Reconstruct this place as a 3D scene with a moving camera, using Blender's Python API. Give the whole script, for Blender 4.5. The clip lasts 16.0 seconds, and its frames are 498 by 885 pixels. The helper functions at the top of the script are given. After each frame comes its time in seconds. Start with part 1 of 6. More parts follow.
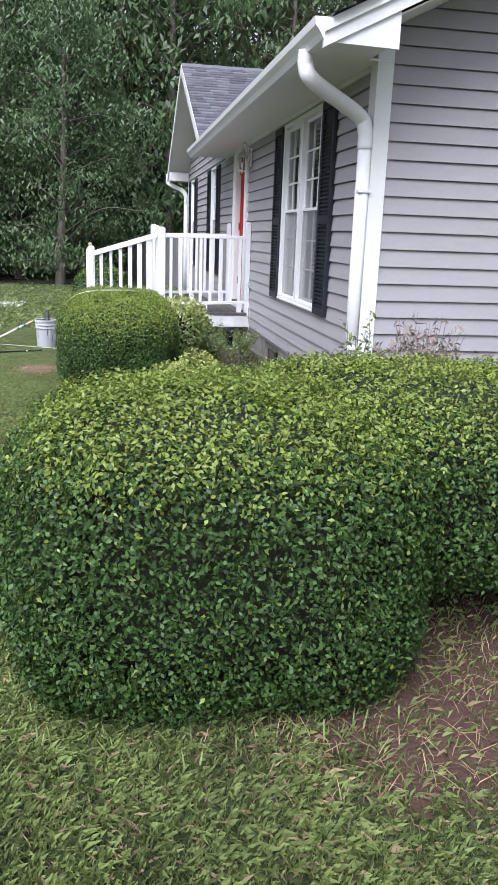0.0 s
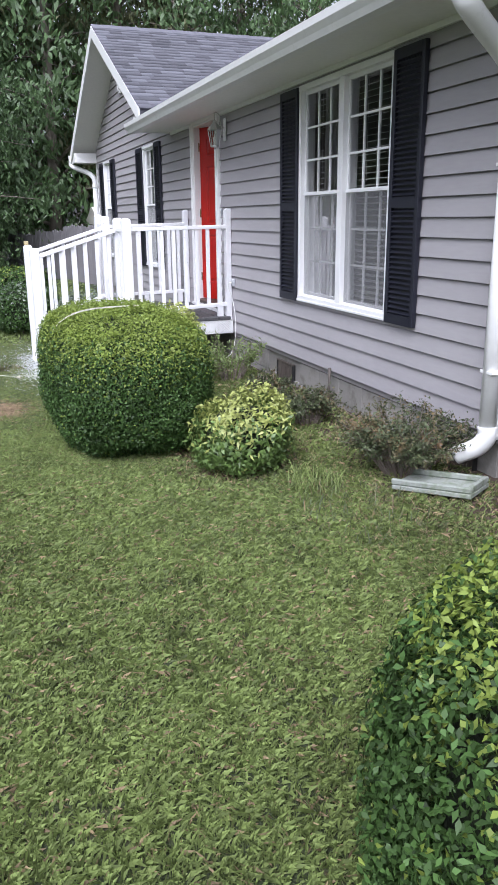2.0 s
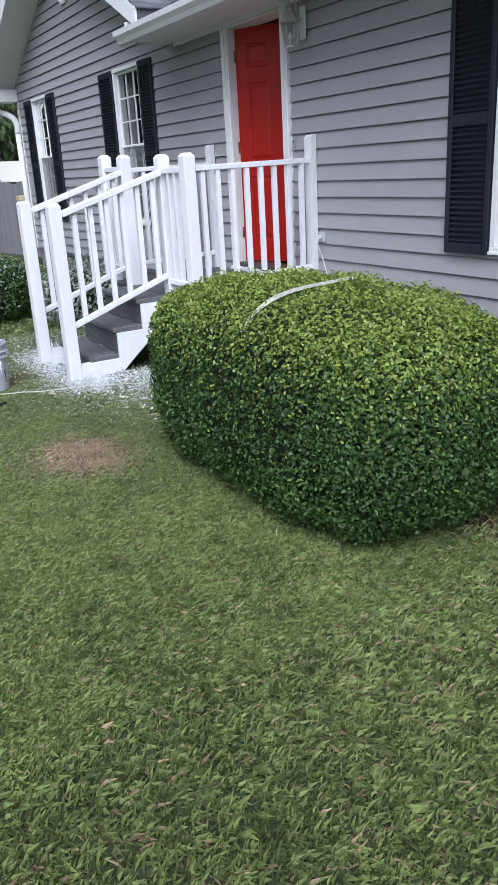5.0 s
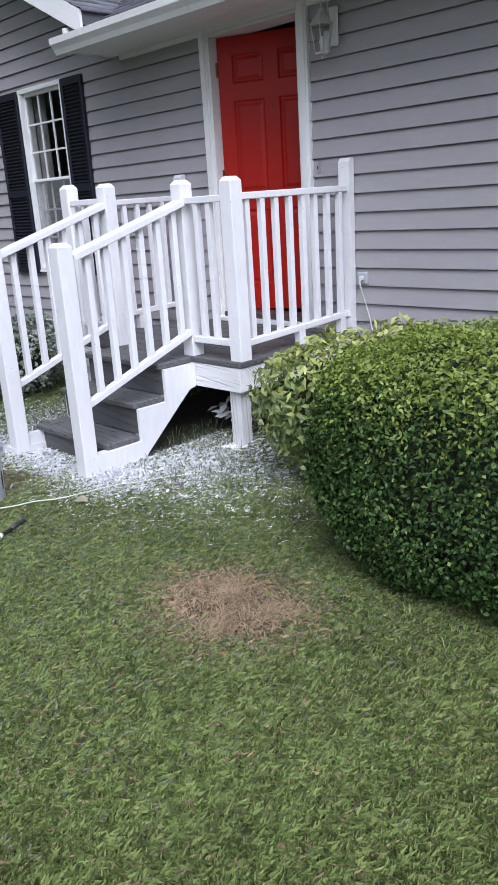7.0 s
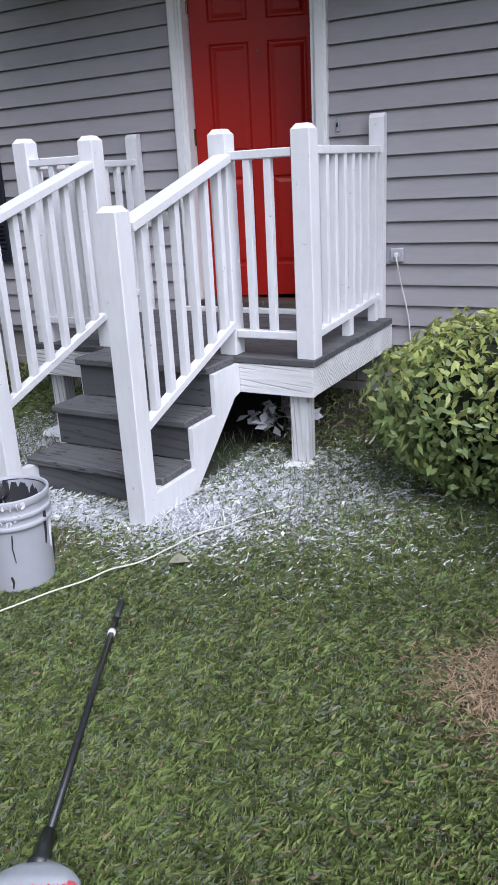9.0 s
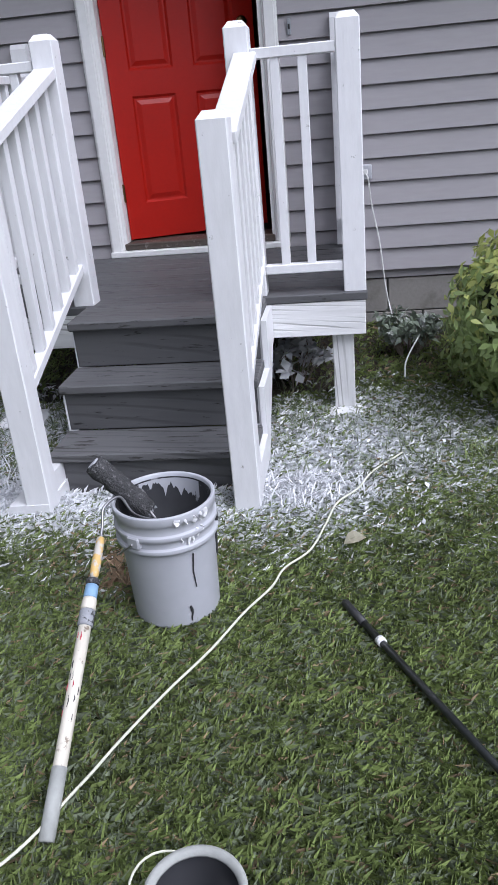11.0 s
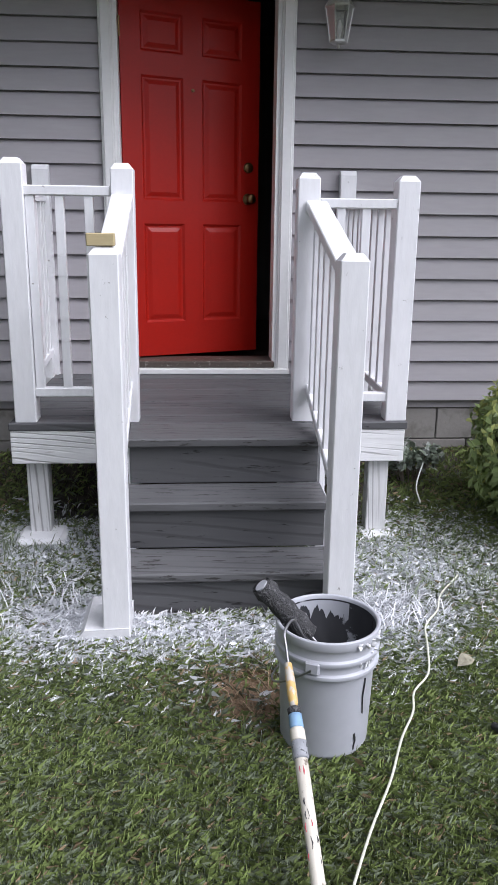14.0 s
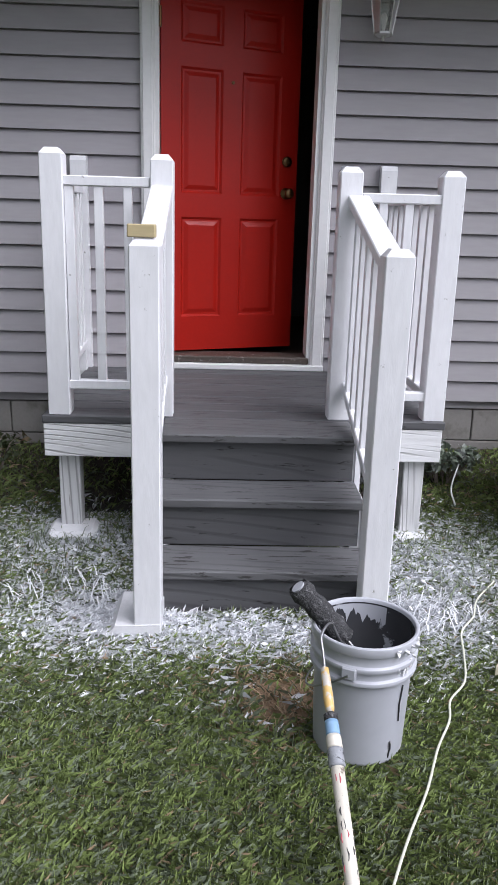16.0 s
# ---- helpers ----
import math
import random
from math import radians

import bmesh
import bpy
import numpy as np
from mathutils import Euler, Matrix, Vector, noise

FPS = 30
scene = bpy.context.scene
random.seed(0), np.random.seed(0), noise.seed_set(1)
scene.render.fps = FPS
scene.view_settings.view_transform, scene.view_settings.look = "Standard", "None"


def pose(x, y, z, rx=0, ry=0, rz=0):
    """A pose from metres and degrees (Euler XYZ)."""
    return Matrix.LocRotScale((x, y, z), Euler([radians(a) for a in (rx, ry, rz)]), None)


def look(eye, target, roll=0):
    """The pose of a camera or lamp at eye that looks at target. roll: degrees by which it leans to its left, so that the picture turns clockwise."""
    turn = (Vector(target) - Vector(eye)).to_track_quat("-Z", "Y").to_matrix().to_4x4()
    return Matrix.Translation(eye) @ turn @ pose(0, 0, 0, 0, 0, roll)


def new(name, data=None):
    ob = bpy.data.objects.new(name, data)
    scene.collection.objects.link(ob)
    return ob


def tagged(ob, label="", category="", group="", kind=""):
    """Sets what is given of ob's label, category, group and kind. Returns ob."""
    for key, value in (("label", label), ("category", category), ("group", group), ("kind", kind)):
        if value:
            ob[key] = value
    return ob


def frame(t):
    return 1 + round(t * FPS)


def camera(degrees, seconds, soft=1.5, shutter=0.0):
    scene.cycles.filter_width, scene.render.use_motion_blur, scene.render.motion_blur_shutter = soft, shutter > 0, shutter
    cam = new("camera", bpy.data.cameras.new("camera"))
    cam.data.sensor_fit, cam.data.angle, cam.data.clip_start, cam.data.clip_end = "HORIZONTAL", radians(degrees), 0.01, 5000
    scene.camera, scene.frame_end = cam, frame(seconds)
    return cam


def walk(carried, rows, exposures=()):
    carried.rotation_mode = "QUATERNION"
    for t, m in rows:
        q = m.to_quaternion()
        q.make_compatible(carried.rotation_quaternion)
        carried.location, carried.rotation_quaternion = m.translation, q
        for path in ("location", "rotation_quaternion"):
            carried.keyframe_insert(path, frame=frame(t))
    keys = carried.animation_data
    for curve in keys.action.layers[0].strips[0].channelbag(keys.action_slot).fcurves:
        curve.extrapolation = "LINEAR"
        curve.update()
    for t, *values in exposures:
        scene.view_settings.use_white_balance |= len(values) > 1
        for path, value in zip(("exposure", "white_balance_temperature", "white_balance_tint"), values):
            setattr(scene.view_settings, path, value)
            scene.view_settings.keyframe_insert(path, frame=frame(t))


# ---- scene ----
cam = camera(36.0, 16.0, soft=0.6)
PATH = [
    (0, (10.941, -1.813, 1.581), (9.042, -1.461, 1.061), 2.1),
    (0.5, (10.51, -2.143, 1.557), (8.642, -1.664, 1.027), 1.1),
    (1, (9.982, -2.329, 1.593), (8.139, -1.833, 0.996), 2.9),
    (1.4, (9.658, -2.549, 1.596), (7.776, -2.002, 1.197), -1.1),
    (1.5, (9.539, -2.606, 1.612), (7.689, -2.047, 1.096), 0.1),
    (2, (9.015, -2.798, 1.651), (7.211, -2.142, 1.088), -0.5),
    (2.4, (8.612, -2.948, 1.648), (6.781, -2.274, 1.209), -1.2),
    (2.5, (8.516, -3.024, 1.66), (6.733, -2.308, 1.105), -0.2),
    (3, (8.071, -3.14, 1.562), (6.336, -2.236, 1.144), -0.5),
    (3.1, (7.985, -3.199, 1.562), (6.276, -2.321, 1.007), -0.8),
    (3.3, (7.807, -3.278, 1.618), (6.06, -2.431, 1.137), 0.4),
    (3.5, (7.576, -3.347, 1.588), (5.845, -2.494, 1.062), 0.7),
    (4, (7.147, -3.568, 1.606), (5.395, -2.742, 1.109), 0.1),
    (4.4, (6.746, -3.725, 1.592), (4.951, -2.923, 1.221), -4.1),
    (4.5, (6.651, -3.708, 1.575), (4.885, -2.943, 1.032), -5.2),
    (6.8, (4.321, -4.349, 1.491), (2.937, -3.037, 0.888), -4.4),
    (7, (4.138, -4.347, 1.503), (2.771, -3.014, 0.908), -3.6),
    (7.5, (3.695, -4.437, 1.485), (2.375, -3.08, 0.841), -3.6),
    (8, (3.303, -4.466, 1.463), (2.022, -3.042, 0.887), -4.9),
    (8.1, (3.206, -4.45, 1.461), (1.933, -3.036, 0.846), -5.4),
    (8.5, (2.825, -4.453, 1.462), (1.611, -2.989, 0.842), -2.7),
    (8.7, (2.626, -4.488, 1.436), (1.523, -2.946, 0.8), -2.6),
    (10.8, (1.017, -4.555, 1.397), (0.693, -2.689, 0.752), -3.7),
    (11, (0.851, -4.488, 1.374), (0.568, -2.681, 0.564), -5.3),
    (11.5, (0.509, -4.589, 1.368), (0.372, -2.742, 0.614), -2.6),
    (12, (0.254, -4.602, 1.389), (0.196, -2.706, 0.757), -0.5),
    (12.5, (0.067, -4.468, 1.382), (0.019, -2.587, 0.704), -0.3),
    (13, (0.01, -4.492, 1.415), (0.091, -2.569, 0.869), 0.1),
    (13.5, (-0.015, -4.529, 1.429), (0.075, -2.603, 0.897), -0.5),
    (14, (-0.041, -4.542, 1.432), (0.092, -2.62, 0.895), 0.7),
    (14.5, (-0.053, -4.528, 1.422), (0.039, -2.615, 0.847), 1.5),
    (15, (-0.059, -4.508, 1.419), (0.024, -2.605, 0.812), 1.9),
    (15.5, (-0.065, -4.5, 1.421), (0.015, -2.59, 0.833), 1.7),
    (16, (-0.078, -4.497, 1.422), (-0.01, -2.575, 0.875), 1.6),
]
walk(cam, [(t, look(eye, target, roll)) for t, eye, target, roll in PATH],
     [(0, 0.45, 5850, 15), (1.5, 0.42, 5850, 15), (2.0, 0.46, 5800, 16), (3.5, 0.38, 5650, 16), (4.0, 0.36, 5650, 15), (4.5, 0.14, 5600, 14), (7, 0.06, 5700, 15), (8.5, -0.13, 5700, 16), (11, -0.1, 5750, 16), (12.5, 0.04, 5900, 16), (16, 0.04, 5950, 16)])

# ---------------- world, sun, sky ----------------
world = bpy.data.worlds.new("overcast_sky")
scene.world = world
world.use_nodes = True
wn, wl = world.node_tree.nodes, world.node_tree.links
sky = wn.new("ShaderNodeTexSky")
sky.sky_type = "NISHITA"
sky.sun_disc = False
sky.sun_elevation = radians(52)
sky.sun_rotation = radians(125)
sky.dust_density = 4.0
pale = wn.new("ShaderNodeHueSaturation")
pale.inputs["Saturation"].default_value = 0.2
wl.new(sky.outputs[0], pale.inputs["Color"])
wl.new(pale.outputs[0], wn["Background"].inputs["Color"])
wn["Background"].inputs["Strength"].default_value = 0.15

sun_data = bpy.data.lights.new("sun", "SUN")
sun_data.energy = 2.9
sun_data.angle = radians(50)
sun_data.color = (1.0, 0.98, 0.96)
sun = new("sun", sun_data)
# from the open lawn side, high
sun.matrix_world = look((3.3, -2.3, 5.15), (0, 0, 0))


# ---------------- materials ----------------
def mat(name, base, rough=0.6, vary=0.12, grain=30.0, blotch=1.5, bump=0.15, metal=0.0, stretch=(1, 1, 1),
        spec=0.5, second=None, second_amount=0.0, second_scale=4.0, second_sharp=0.08, island=0.0, piece=0.0,
        translucent=0.0, bump_dist=0.004, second_stretch=None, wave=None):
    """A surface with grain and blotches at two scales, a second colour in worn patches, and relief."""
    m = bpy.data.materials.new(name)
    m.use_nodes = True
    n, l = m.node_tree.nodes, m.node_tree.links
    bsdf = n["Principled BSDF"]
    out = n["Material Output"]
    geo = n.new("ShaderNodeNewGeometry")
    mp = n.new("ShaderNodeMapping")
    mp.inputs["Scale"].default_value = stretch
    l.new(geo.outputs["Position"], mp.inputs["Vector"])
    fine = n.new("ShaderNodeTexNoise")
    fine.inputs["Scale"].default_value = grain
    fine.inputs["Detail"].default_value = 4
    l.new(mp.outputs[0], fine.inputs["Vector"])
    big = n.new("ShaderNodeTexNoise")
    big.inputs["Scale"].default_value = blotch
    big.inputs["Detail"].default_value = 3
    l.new(geo.outputs["Position"], big.inputs["Vector"])
    add = n.new("ShaderNodeMath")
    add.operation = "ADD"
    l.new(fine.outputs["Fac"], add.inputs[0])
    l.new(big.outputs["Fac"], add.inputs[1])
    last = add
    for amount, source, slot in ((island, geo, "Random Per Island"), (piece, None, "Random")):
        if amount:
            if source is None:
                source = n.new("ShaderNodeObjectInfo")
            mul = n.new("ShaderNodeMath")
            mul.operation = "MULTIPLY_ADD"
            l.new(source.outputs[slot], mul.inputs[0])
            mul.inputs[1].default_value = amount
            l.new(last.outputs[0], mul.inputs[2])
            last = mul
    span = n.new("ShaderNodeMapRange")
    top = 1.0 + (island + piece) * 0.5
    span.inputs["From Min"].default_value = top - 0.45 - (island + piece) * 0.5
    span.inputs["From Max"].default_value = top + 0.45 + (island + piece) * 0.5
    span.inputs["To Min"].default_value = 1 - vary
    span.inputs["To Max"].default_value = 1 + vary
    l.new(last.outputs[0], span.inputs["Value"])
    tint = n.new("ShaderNodeMix")
    tint.data_type = "RGBA"
    tint.blend_type = "MULTIPLY"
    tint.inputs["Factor"].default_value = 1
    tint.inputs["A"].default_value = (*base, 1)
    l.new(span.outputs[0], tint.inputs["B"])
    colour = tint.outputs["Result"]
    if second is not None:
        spot = n.new("ShaderNodeTexNoise")
        spot.inputs["Scale"].default_value = second_scale
        spot.inputs["Detail"].default_value = 6
        spot.inputs["Roughness"].default_value = 0.65
        if second_stretch:
            mp2 = n.new("ShaderNodeMapping")
            mp2.inputs["Scale"].default_value = second_stretch
            l.new(geo.outputs["Position"], mp2.inputs["Vector"])
            l.new(mp2.outputs[0], spot.inputs["Vector"])
        else:
            l.new(geo.outputs["Position"], spot.inputs["Vector"])
        cut = n.new("ShaderNodeMapRange")
        edge = 0.72 - 0.44 * second_amount
        cut.inputs["From Min"].default_value = edge - second_sharp
        cut.inputs["From Max"].default_value = edge + second_sharp
        l.new(spot.outputs["Fac"], cut.inputs["Value"])
        mix = n.new("ShaderNodeMix")
        mix.data_type = "RGBA"
        l.new(cut.outputs[0], mix.inputs["Factor"])
        l.new(colour, mix.inputs["A"])
        mix.inputs["B"].default_value = (*second, 1)
        colour = mix.outputs["Result"]
    ripple = None
    if wave is not None:
        # cathedral grain of sawn wood: bent bands along the board, strong only in places
        pitch, along, dark = wave
        mp3 = n.new("ShaderNodeMapping")
        mp3.inputs["Scale"].default_value = along
        l.new(geo.outputs["Position"], mp3.inputs["Vector"])
        bands = n.new("ShaderNodeTexWave")
        bands.bands_direction = "DIAGONAL"
        bands.inputs["Scale"].default_value = pitch
        bands.inputs["Distortion"].default_value = 9.0
        bands.inputs["Detail"].default_value = 2.5
        bands.inputs["Detail Scale"].default_value = 0.35
        l.new(mp3.outputs[0], bands.inputs["Vector"])
        where = n.new("ShaderNodeTexNoise")
        where.inputs["Scale"].default_value = 7.0
        l.new(mp3.outputs[0], where.inputs["Vector"])
        strong = n.new("ShaderNodeMapRange")
        strong.inputs["From Min"].default_value = 0.4
        strong.inputs["From Max"].default_value = 0.52
        l.new(where.outputs["Fac"], strong.inputs["Value"])
        line = n.new("ShaderNodeMapRange")
        line.inputs["From Min"].default_value = 0.25
        line.inputs["From Max"].default_value = 0.0
        l.new(bands.outputs["Fac"], line.inputs["Value"])
        ripple = n.new("ShaderNodeMath")
        ripple.operation = "MULTIPLY"
        l.new(line.outputs[0], ripple.inputs[0])
        l.new(strong.outputs[0], ripple.inputs[1])
        deepen = n.new("ShaderNodeMath")
        deepen.operation = "MULTIPLY"
        l.new(ripple.outputs[0], deepen.inputs[0])
        deepen.inputs[1].default_value = dark
        groove = n.new("ShaderNodeMix")
        groove.data_type = "RGBA"
        l.new(deepen.outputs[0], groove.inputs["Factor"])
        l.new(colour, groove.inputs["A"])
        groove.inputs["B"].default_value = (base[0] * 0.3, base[1] * 0.29, base[2] * 0.28, 1)
        colour = groove.outputs["Result"]
    l.new(colour, bsdf.inputs["Base Color"])
    bsdf.inputs["Roughness"].default_value = rough
    bsdf.inputs["Metallic"].default_value = metal
    bsdf.inputs["Specular IOR Level"].default_value = spec
    if bump:
        b = n.new("ShaderNodeBump")
        b.inputs["Strength"].default_value = bump
        b.inputs["Distance"].default_value = bump_dist
        height = fine.outputs["Fac"]
        if ripple is not None:
            relief = n.new("ShaderNodeMath")
            relief.operation = "MULTIPLY_ADD"
            l.new(ripple.outputs[0], relief.inputs[0])
            relief.inputs[1].default_value = -0.7
            l.new(fine.outputs["Fac"], relief.inputs[2])
            height = relief.outputs[0]
        l.new(height, b.inputs["Height"])
        l.new(b.outputs[0], bsdf.inputs["Normal"])
    if translucent:
        tr = n.new("ShaderNodeBsdfTranslucent")
        l.new(colour, tr.inputs["Color"])
        ms = n.new("ShaderNodeMixShader")
        ms.inputs[0].default_value = translucent
        l.new(bsdf.outputs[0], ms.inputs[1])
        l.new(tr.outputs[0], ms.inputs[2])
        l.new(ms.outputs[0], out.inputs["Surface"])
    return m


def glass_mat(name, tint=(0.9, 0.92, 0.92), gloss=0.03):
    m = bpy.data.materials.new(name)
    m.use_nodes = True
    n, l = m.node_tree.nodes, m.node_tree.links
    n.remove(n["Principled BSDF"])
    clear = n.new("ShaderNodeBsdfTransparent")
    clear.inputs[0].default_value = (*tint, 1)
    shine = n.new("ShaderNodeBsdfGlossy")
    shine.inputs["Roughness"].default_value = gloss
    fres = n.new("ShaderNodeFresnel")
    fres.inputs["IOR"].default_value = 1.5
    ms = n.new("ShaderNodeMixShader")
    l.new(fres.outputs[0], ms.inputs[0])
    l.new(clear.outputs[0], ms.inputs[1])
    l.new(shine.outputs[0], ms.inputs[2])
    l.new(ms.outputs[0], n["Material Output"].inputs["Surface"])
    return m


M = {}
M["siding"] = mat("grey_vinyl_siding", (0.345, 0.33, 0.342), 0.6, vary=0.09, grain=60, blotch=0.9, bump=0.12, stretch=(0.15, 1, 1), piece=0.25)
M["white_trim"] = mat("white_painted_trim", (0.78, 0.78, 0.77), 0.45, vary=0.05, grain=40, blotch=2, bump=0.08)
M["white_vinyl"] = mat("white_vinyl_frame", (0.8, 0.8, 0.8), 0.4, vary=0.04, grain=60, blotch=3, bump=0.03)
M["soffit"] = mat("white_soffit", (0.8, 0.79, 0.76), 0.6, vary=0.06, grain=25, blotch=1, bump=0.05)
M["gutter"] = mat("white_aluminium_gutter", (0.76, 0.76, 0.75), 0.38, vary=0.06, grain=15, blotch=1.5, bump=0.03, second=(0.6, 0.6, 0.57), second_amount=0.06, second_scale=9)
M["rail"] = mat("white_painted_wood", (0.77, 0.77, 0.785), 0.45, vary=0.07, grain=45, blotch=3, bump=0.3, stretch=(1, 1, 0.25), second=(0.3, 0.29, 0.27), second_amount=0.05, second_scale=32, second_sharp=0.02)
M["weathered_white"] = mat("weathered_white_board", (0.76, 0.76, 0.76), 0.6, vary=0.12, grain=40, blotch=3, bump=0.6, stretch=(0.12, 1, 1), second=(0.3, 0.28, 0.26), second_amount=0.13, second_scale=22, second_sharp=0.03, second_stretch=(0.15, 1, 1.6), wave=(26, (0.1, 1, 1), 0.65))
M["worn_post"] = mat("worn_white_post", (0.68, 0.68, 0.68), 0.65, vary=0.15, grain=45, blotch=4, bump=0.6, stretch=(1, 1, 0.1), second=(0.25, 0.23, 0.21), second_amount=0.18, second_scale=18, second_sharp=0.03, second_stretch=(1.5, 1.5, 0.12), wave=(24, (1, 1, 0.05), 0.6))
M["deck"] = mat("dark_grey_deck_paint", (0.1, 0.1, 0.104), 0.62, spec=0.25, vary=0.16, grain=35, blotch=3, bump=0.3, stretch=(0.07, 1, 1), second=(0.028, 0.027, 0.027), second_amount=0.22, second_scale=46, second_sharp=0.02, second_stretch=(0.14, 1, 1), piece=0.4, wave=(12, (0.12, 1, 1), 0.28))
M["tread"] = mat("worn_grey_tread", (0.125, 0.125, 0.128), 0.62, spec=0.25, vary=0.26, grain=35, blotch=4, bump=0.5, stretch=(0.06, 1, 1), second=(0.04, 0.038, 0.036), second_amount=0.26, second_scale=52, second_sharp=0.02, second_stretch=(0.16, 1, 1), piece=0.3, wave=(12, (0.12, 1, 1), 0.4))
M["foundation"] = mat("painted_block", (0.25, 0.238, 0.222), 0.85, vary=0.12, grain=50, blotch=3, bump=0.5, second=(0.15, 0.14, 0.12), second_amount=0.25, second_scale=5)
M["dark_void"] = mat("dark_vent", (0.02, 0.02, 0.02), 0.9, vary=0.1, bump=0)
M["vent_metal"] = mat("rusty_vent_grille", (0.09, 0.075, 0.065), 0.6, vary=0.2, grain=70, bump=0.2)
M["red_door"] = mat("red_gloss_door", (0.37, 0.01, 0.004), 0.36, vary=0.08, grain=60, blotch=2, bump=0.05, spec=0.28)
M["shutter"] = mat("black_plastic_shutter", (0.011, 0.012, 0.022), 0.55, vary=0.12, grain=60, blotch=2, bump=0.05)
M["brass"] = mat("antique_brass", (0.2, 0.13, 0.06), 0.35, vary=0.1, grain=90, bump=0.02, metal=1)
M["threshold"] = mat("dirty_metal_threshold", (0.07, 0.055, 0.045), 0.5, vary=0.3, grain=60, bump=0.3, second=(0.4, 0.38, 0.35), second_amount=0.12, second_scale=25)
M["shingle"] = mat("grey_asphalt_shingle", (0.115, 0.115, 0.134), 0.9, vary=0.55, grain=150, blotch=1.5, bump=0.6, island=1.5)
M["interior"] = mat("dim_plaster", (0.3, 0.29, 0.27), 0.9, vary=0.05, bump=0.02)
M["carpet"] = mat("brown_floor", (0.12, 0.09, 0.07), 0.9, vary=0.15, bump=0.1)
M["blind"] = mat("white_blind_slat", (0.7, 0.69, 0.67), 0.5, vary=0.04, bump=0.02)
M["curtain"] = mat("pale_sheer_curtain", (0.74, 0.73, 0.71), 0.85, vary=0.08, grain=120, bump=0.1, translucent=0.3)
M["screen"] = None
M["lantern"] = mat("pewter_lantern_metal", (0.55, 0.55, 0.53), 0.4, vary=0.15, grain=80, bump=0.05, metal=0.6)
M["bulb"] = mat("frosted_bulb", (0.85, 0.84, 0.8), 0.3, vary=0.02, bump=0)
M["plastic_grey"] = mat("pale_grey_bucket_plastic", (0.43, 0.44, 0.475), 0.38, vary=0.05, grain=30, blotch=3, bump=0.03, second=(0.62, 0.62, 0.64), second_amount=0.08, second_scale=9)
M["wet_paint"] = mat("dark_grey_paint_coat", (0.045, 0.046, 0.05), 0.25, vary=0.12, grain=20, blotch=6, bump=0.15, second=(0.32, 0.33, 0.35), second_amount=0.2, second_scale=11, second_sharp=0.02)
M["paint_pool"] = mat("dark_grey_liquid_paint", (0.05, 0.051, 0.056), 0.15, vary=0.06, bump=0.03)
M["paint_white"] = mat("dried_white_paint", (0.75, 0.75, 0.76), 0.5, vary=0.08, grain=60, bump=0.2)
M["paint_dark"] = mat("dried_dark_paint", (0.03, 0.03, 0.032), 0.5, vary=0.1, bump=0.1)
M["nap"] = mat("paint_soaked_roller_nap", (0.05, 0.05, 0.052), 0.8, vary=0.4, grain=180, blotch=20, bump=1.0, bump_dist=0.01, second=(0.3, 0.3, 0.3), second_amount=0.2, second_scale=70)
M["pole_white"] = mat("scuffed_white_pole", (0.66, 0.62, 0.53), 0.5, vary=0.08, grain=60, blotch=8, bump=0.1, second=(0.25, 0.2, 0.15), second_amount=0.22, second_scale=38, second_sharp=0.03)
M["yellow"] = mat("yellow_plastic_grip", (0.6, 0.4, 0.14), 0.45, vary=0.1, bump=0.05, second=(0.5, 0.47, 0.42), second_amount=0.5, second_scale=34, second_sharp=0.03)
M["blue_tape"] = mat("blue_tape", (0.22, 0.36, 0.52), 0.6, vary=0.1, bump=0.1)
M["tape_wrap"] = mat("grimy_tape", (0.3, 0.31, 0.33), 0.6, vary=0.3, grain=60, blotch=20, bump=0.4, second=(0.06, 0.06, 0.065), second_amount=0.35, second_scale=60, second_sharp=0.03)
M["red_label"] = mat("faded_red_print", (0.45, 0.06, 0.08), 0.6, vary=0.2, bump=0)
M["wire"] = mat("steel_wire", (0.35, 0.35, 0.36), 0.35, vary=0.05, bump=0, metal=0.9)
M["cord"] = mat("pale_green_cord", (0.6, 0.61, 0.5), 0.6, vary=0.1, grain=60, blotch=5, bump=0.1)
M["white_cord"] = mat("white_cable", (0.7, 0.7, 0.68), 0.5, vary=0.05, bump=0)
M["black_pole"] = mat("black_broom_pole", (0.018, 0.02, 0.02), 0.3, vary=0.2, grain=40, blotch=4, bump=0.05, second=(0.1, 0.1, 0.1), second_amount=0.1, second_scale=30)
M["broom_grey"] = mat("grey_broom_cap", (0.28, 0.3, 0.32), 0.5, vary=0.15, grain=40, bump=0.1)
M["bristle"] = mat("red_pink_bristle", (0.7, 0.12, 0.14), 0.55, vary=0.3, grain=30, bump=0, island=1.0)
M["tan_block"] = mat("tan_wood_scrap", (0.5, 0.41, 0.23), 0.7, vary=0.12, grain=60, bump=0.3, stretch=(0.2, 1, 1))
M["strip"] = mat("cream_vinyl_strip", (0.72, 0.7, 0.62), 0.5, vary=0.06, bump=0.03)
M["concrete"] = mat("grey_concrete", (0.36, 0.37, 0.35), 0.9, vary=0.15, grain=60, blotch=4, bump=0.4)
M["splash"] = mat("mossy_concrete", (0.27, 0.29, 0.26), 0.9, vary=0.2, grain=60, blotch=5, bump=0.5, second=(0.16, 0.19, 0.13), second_amount=0.35, second_scale=9)
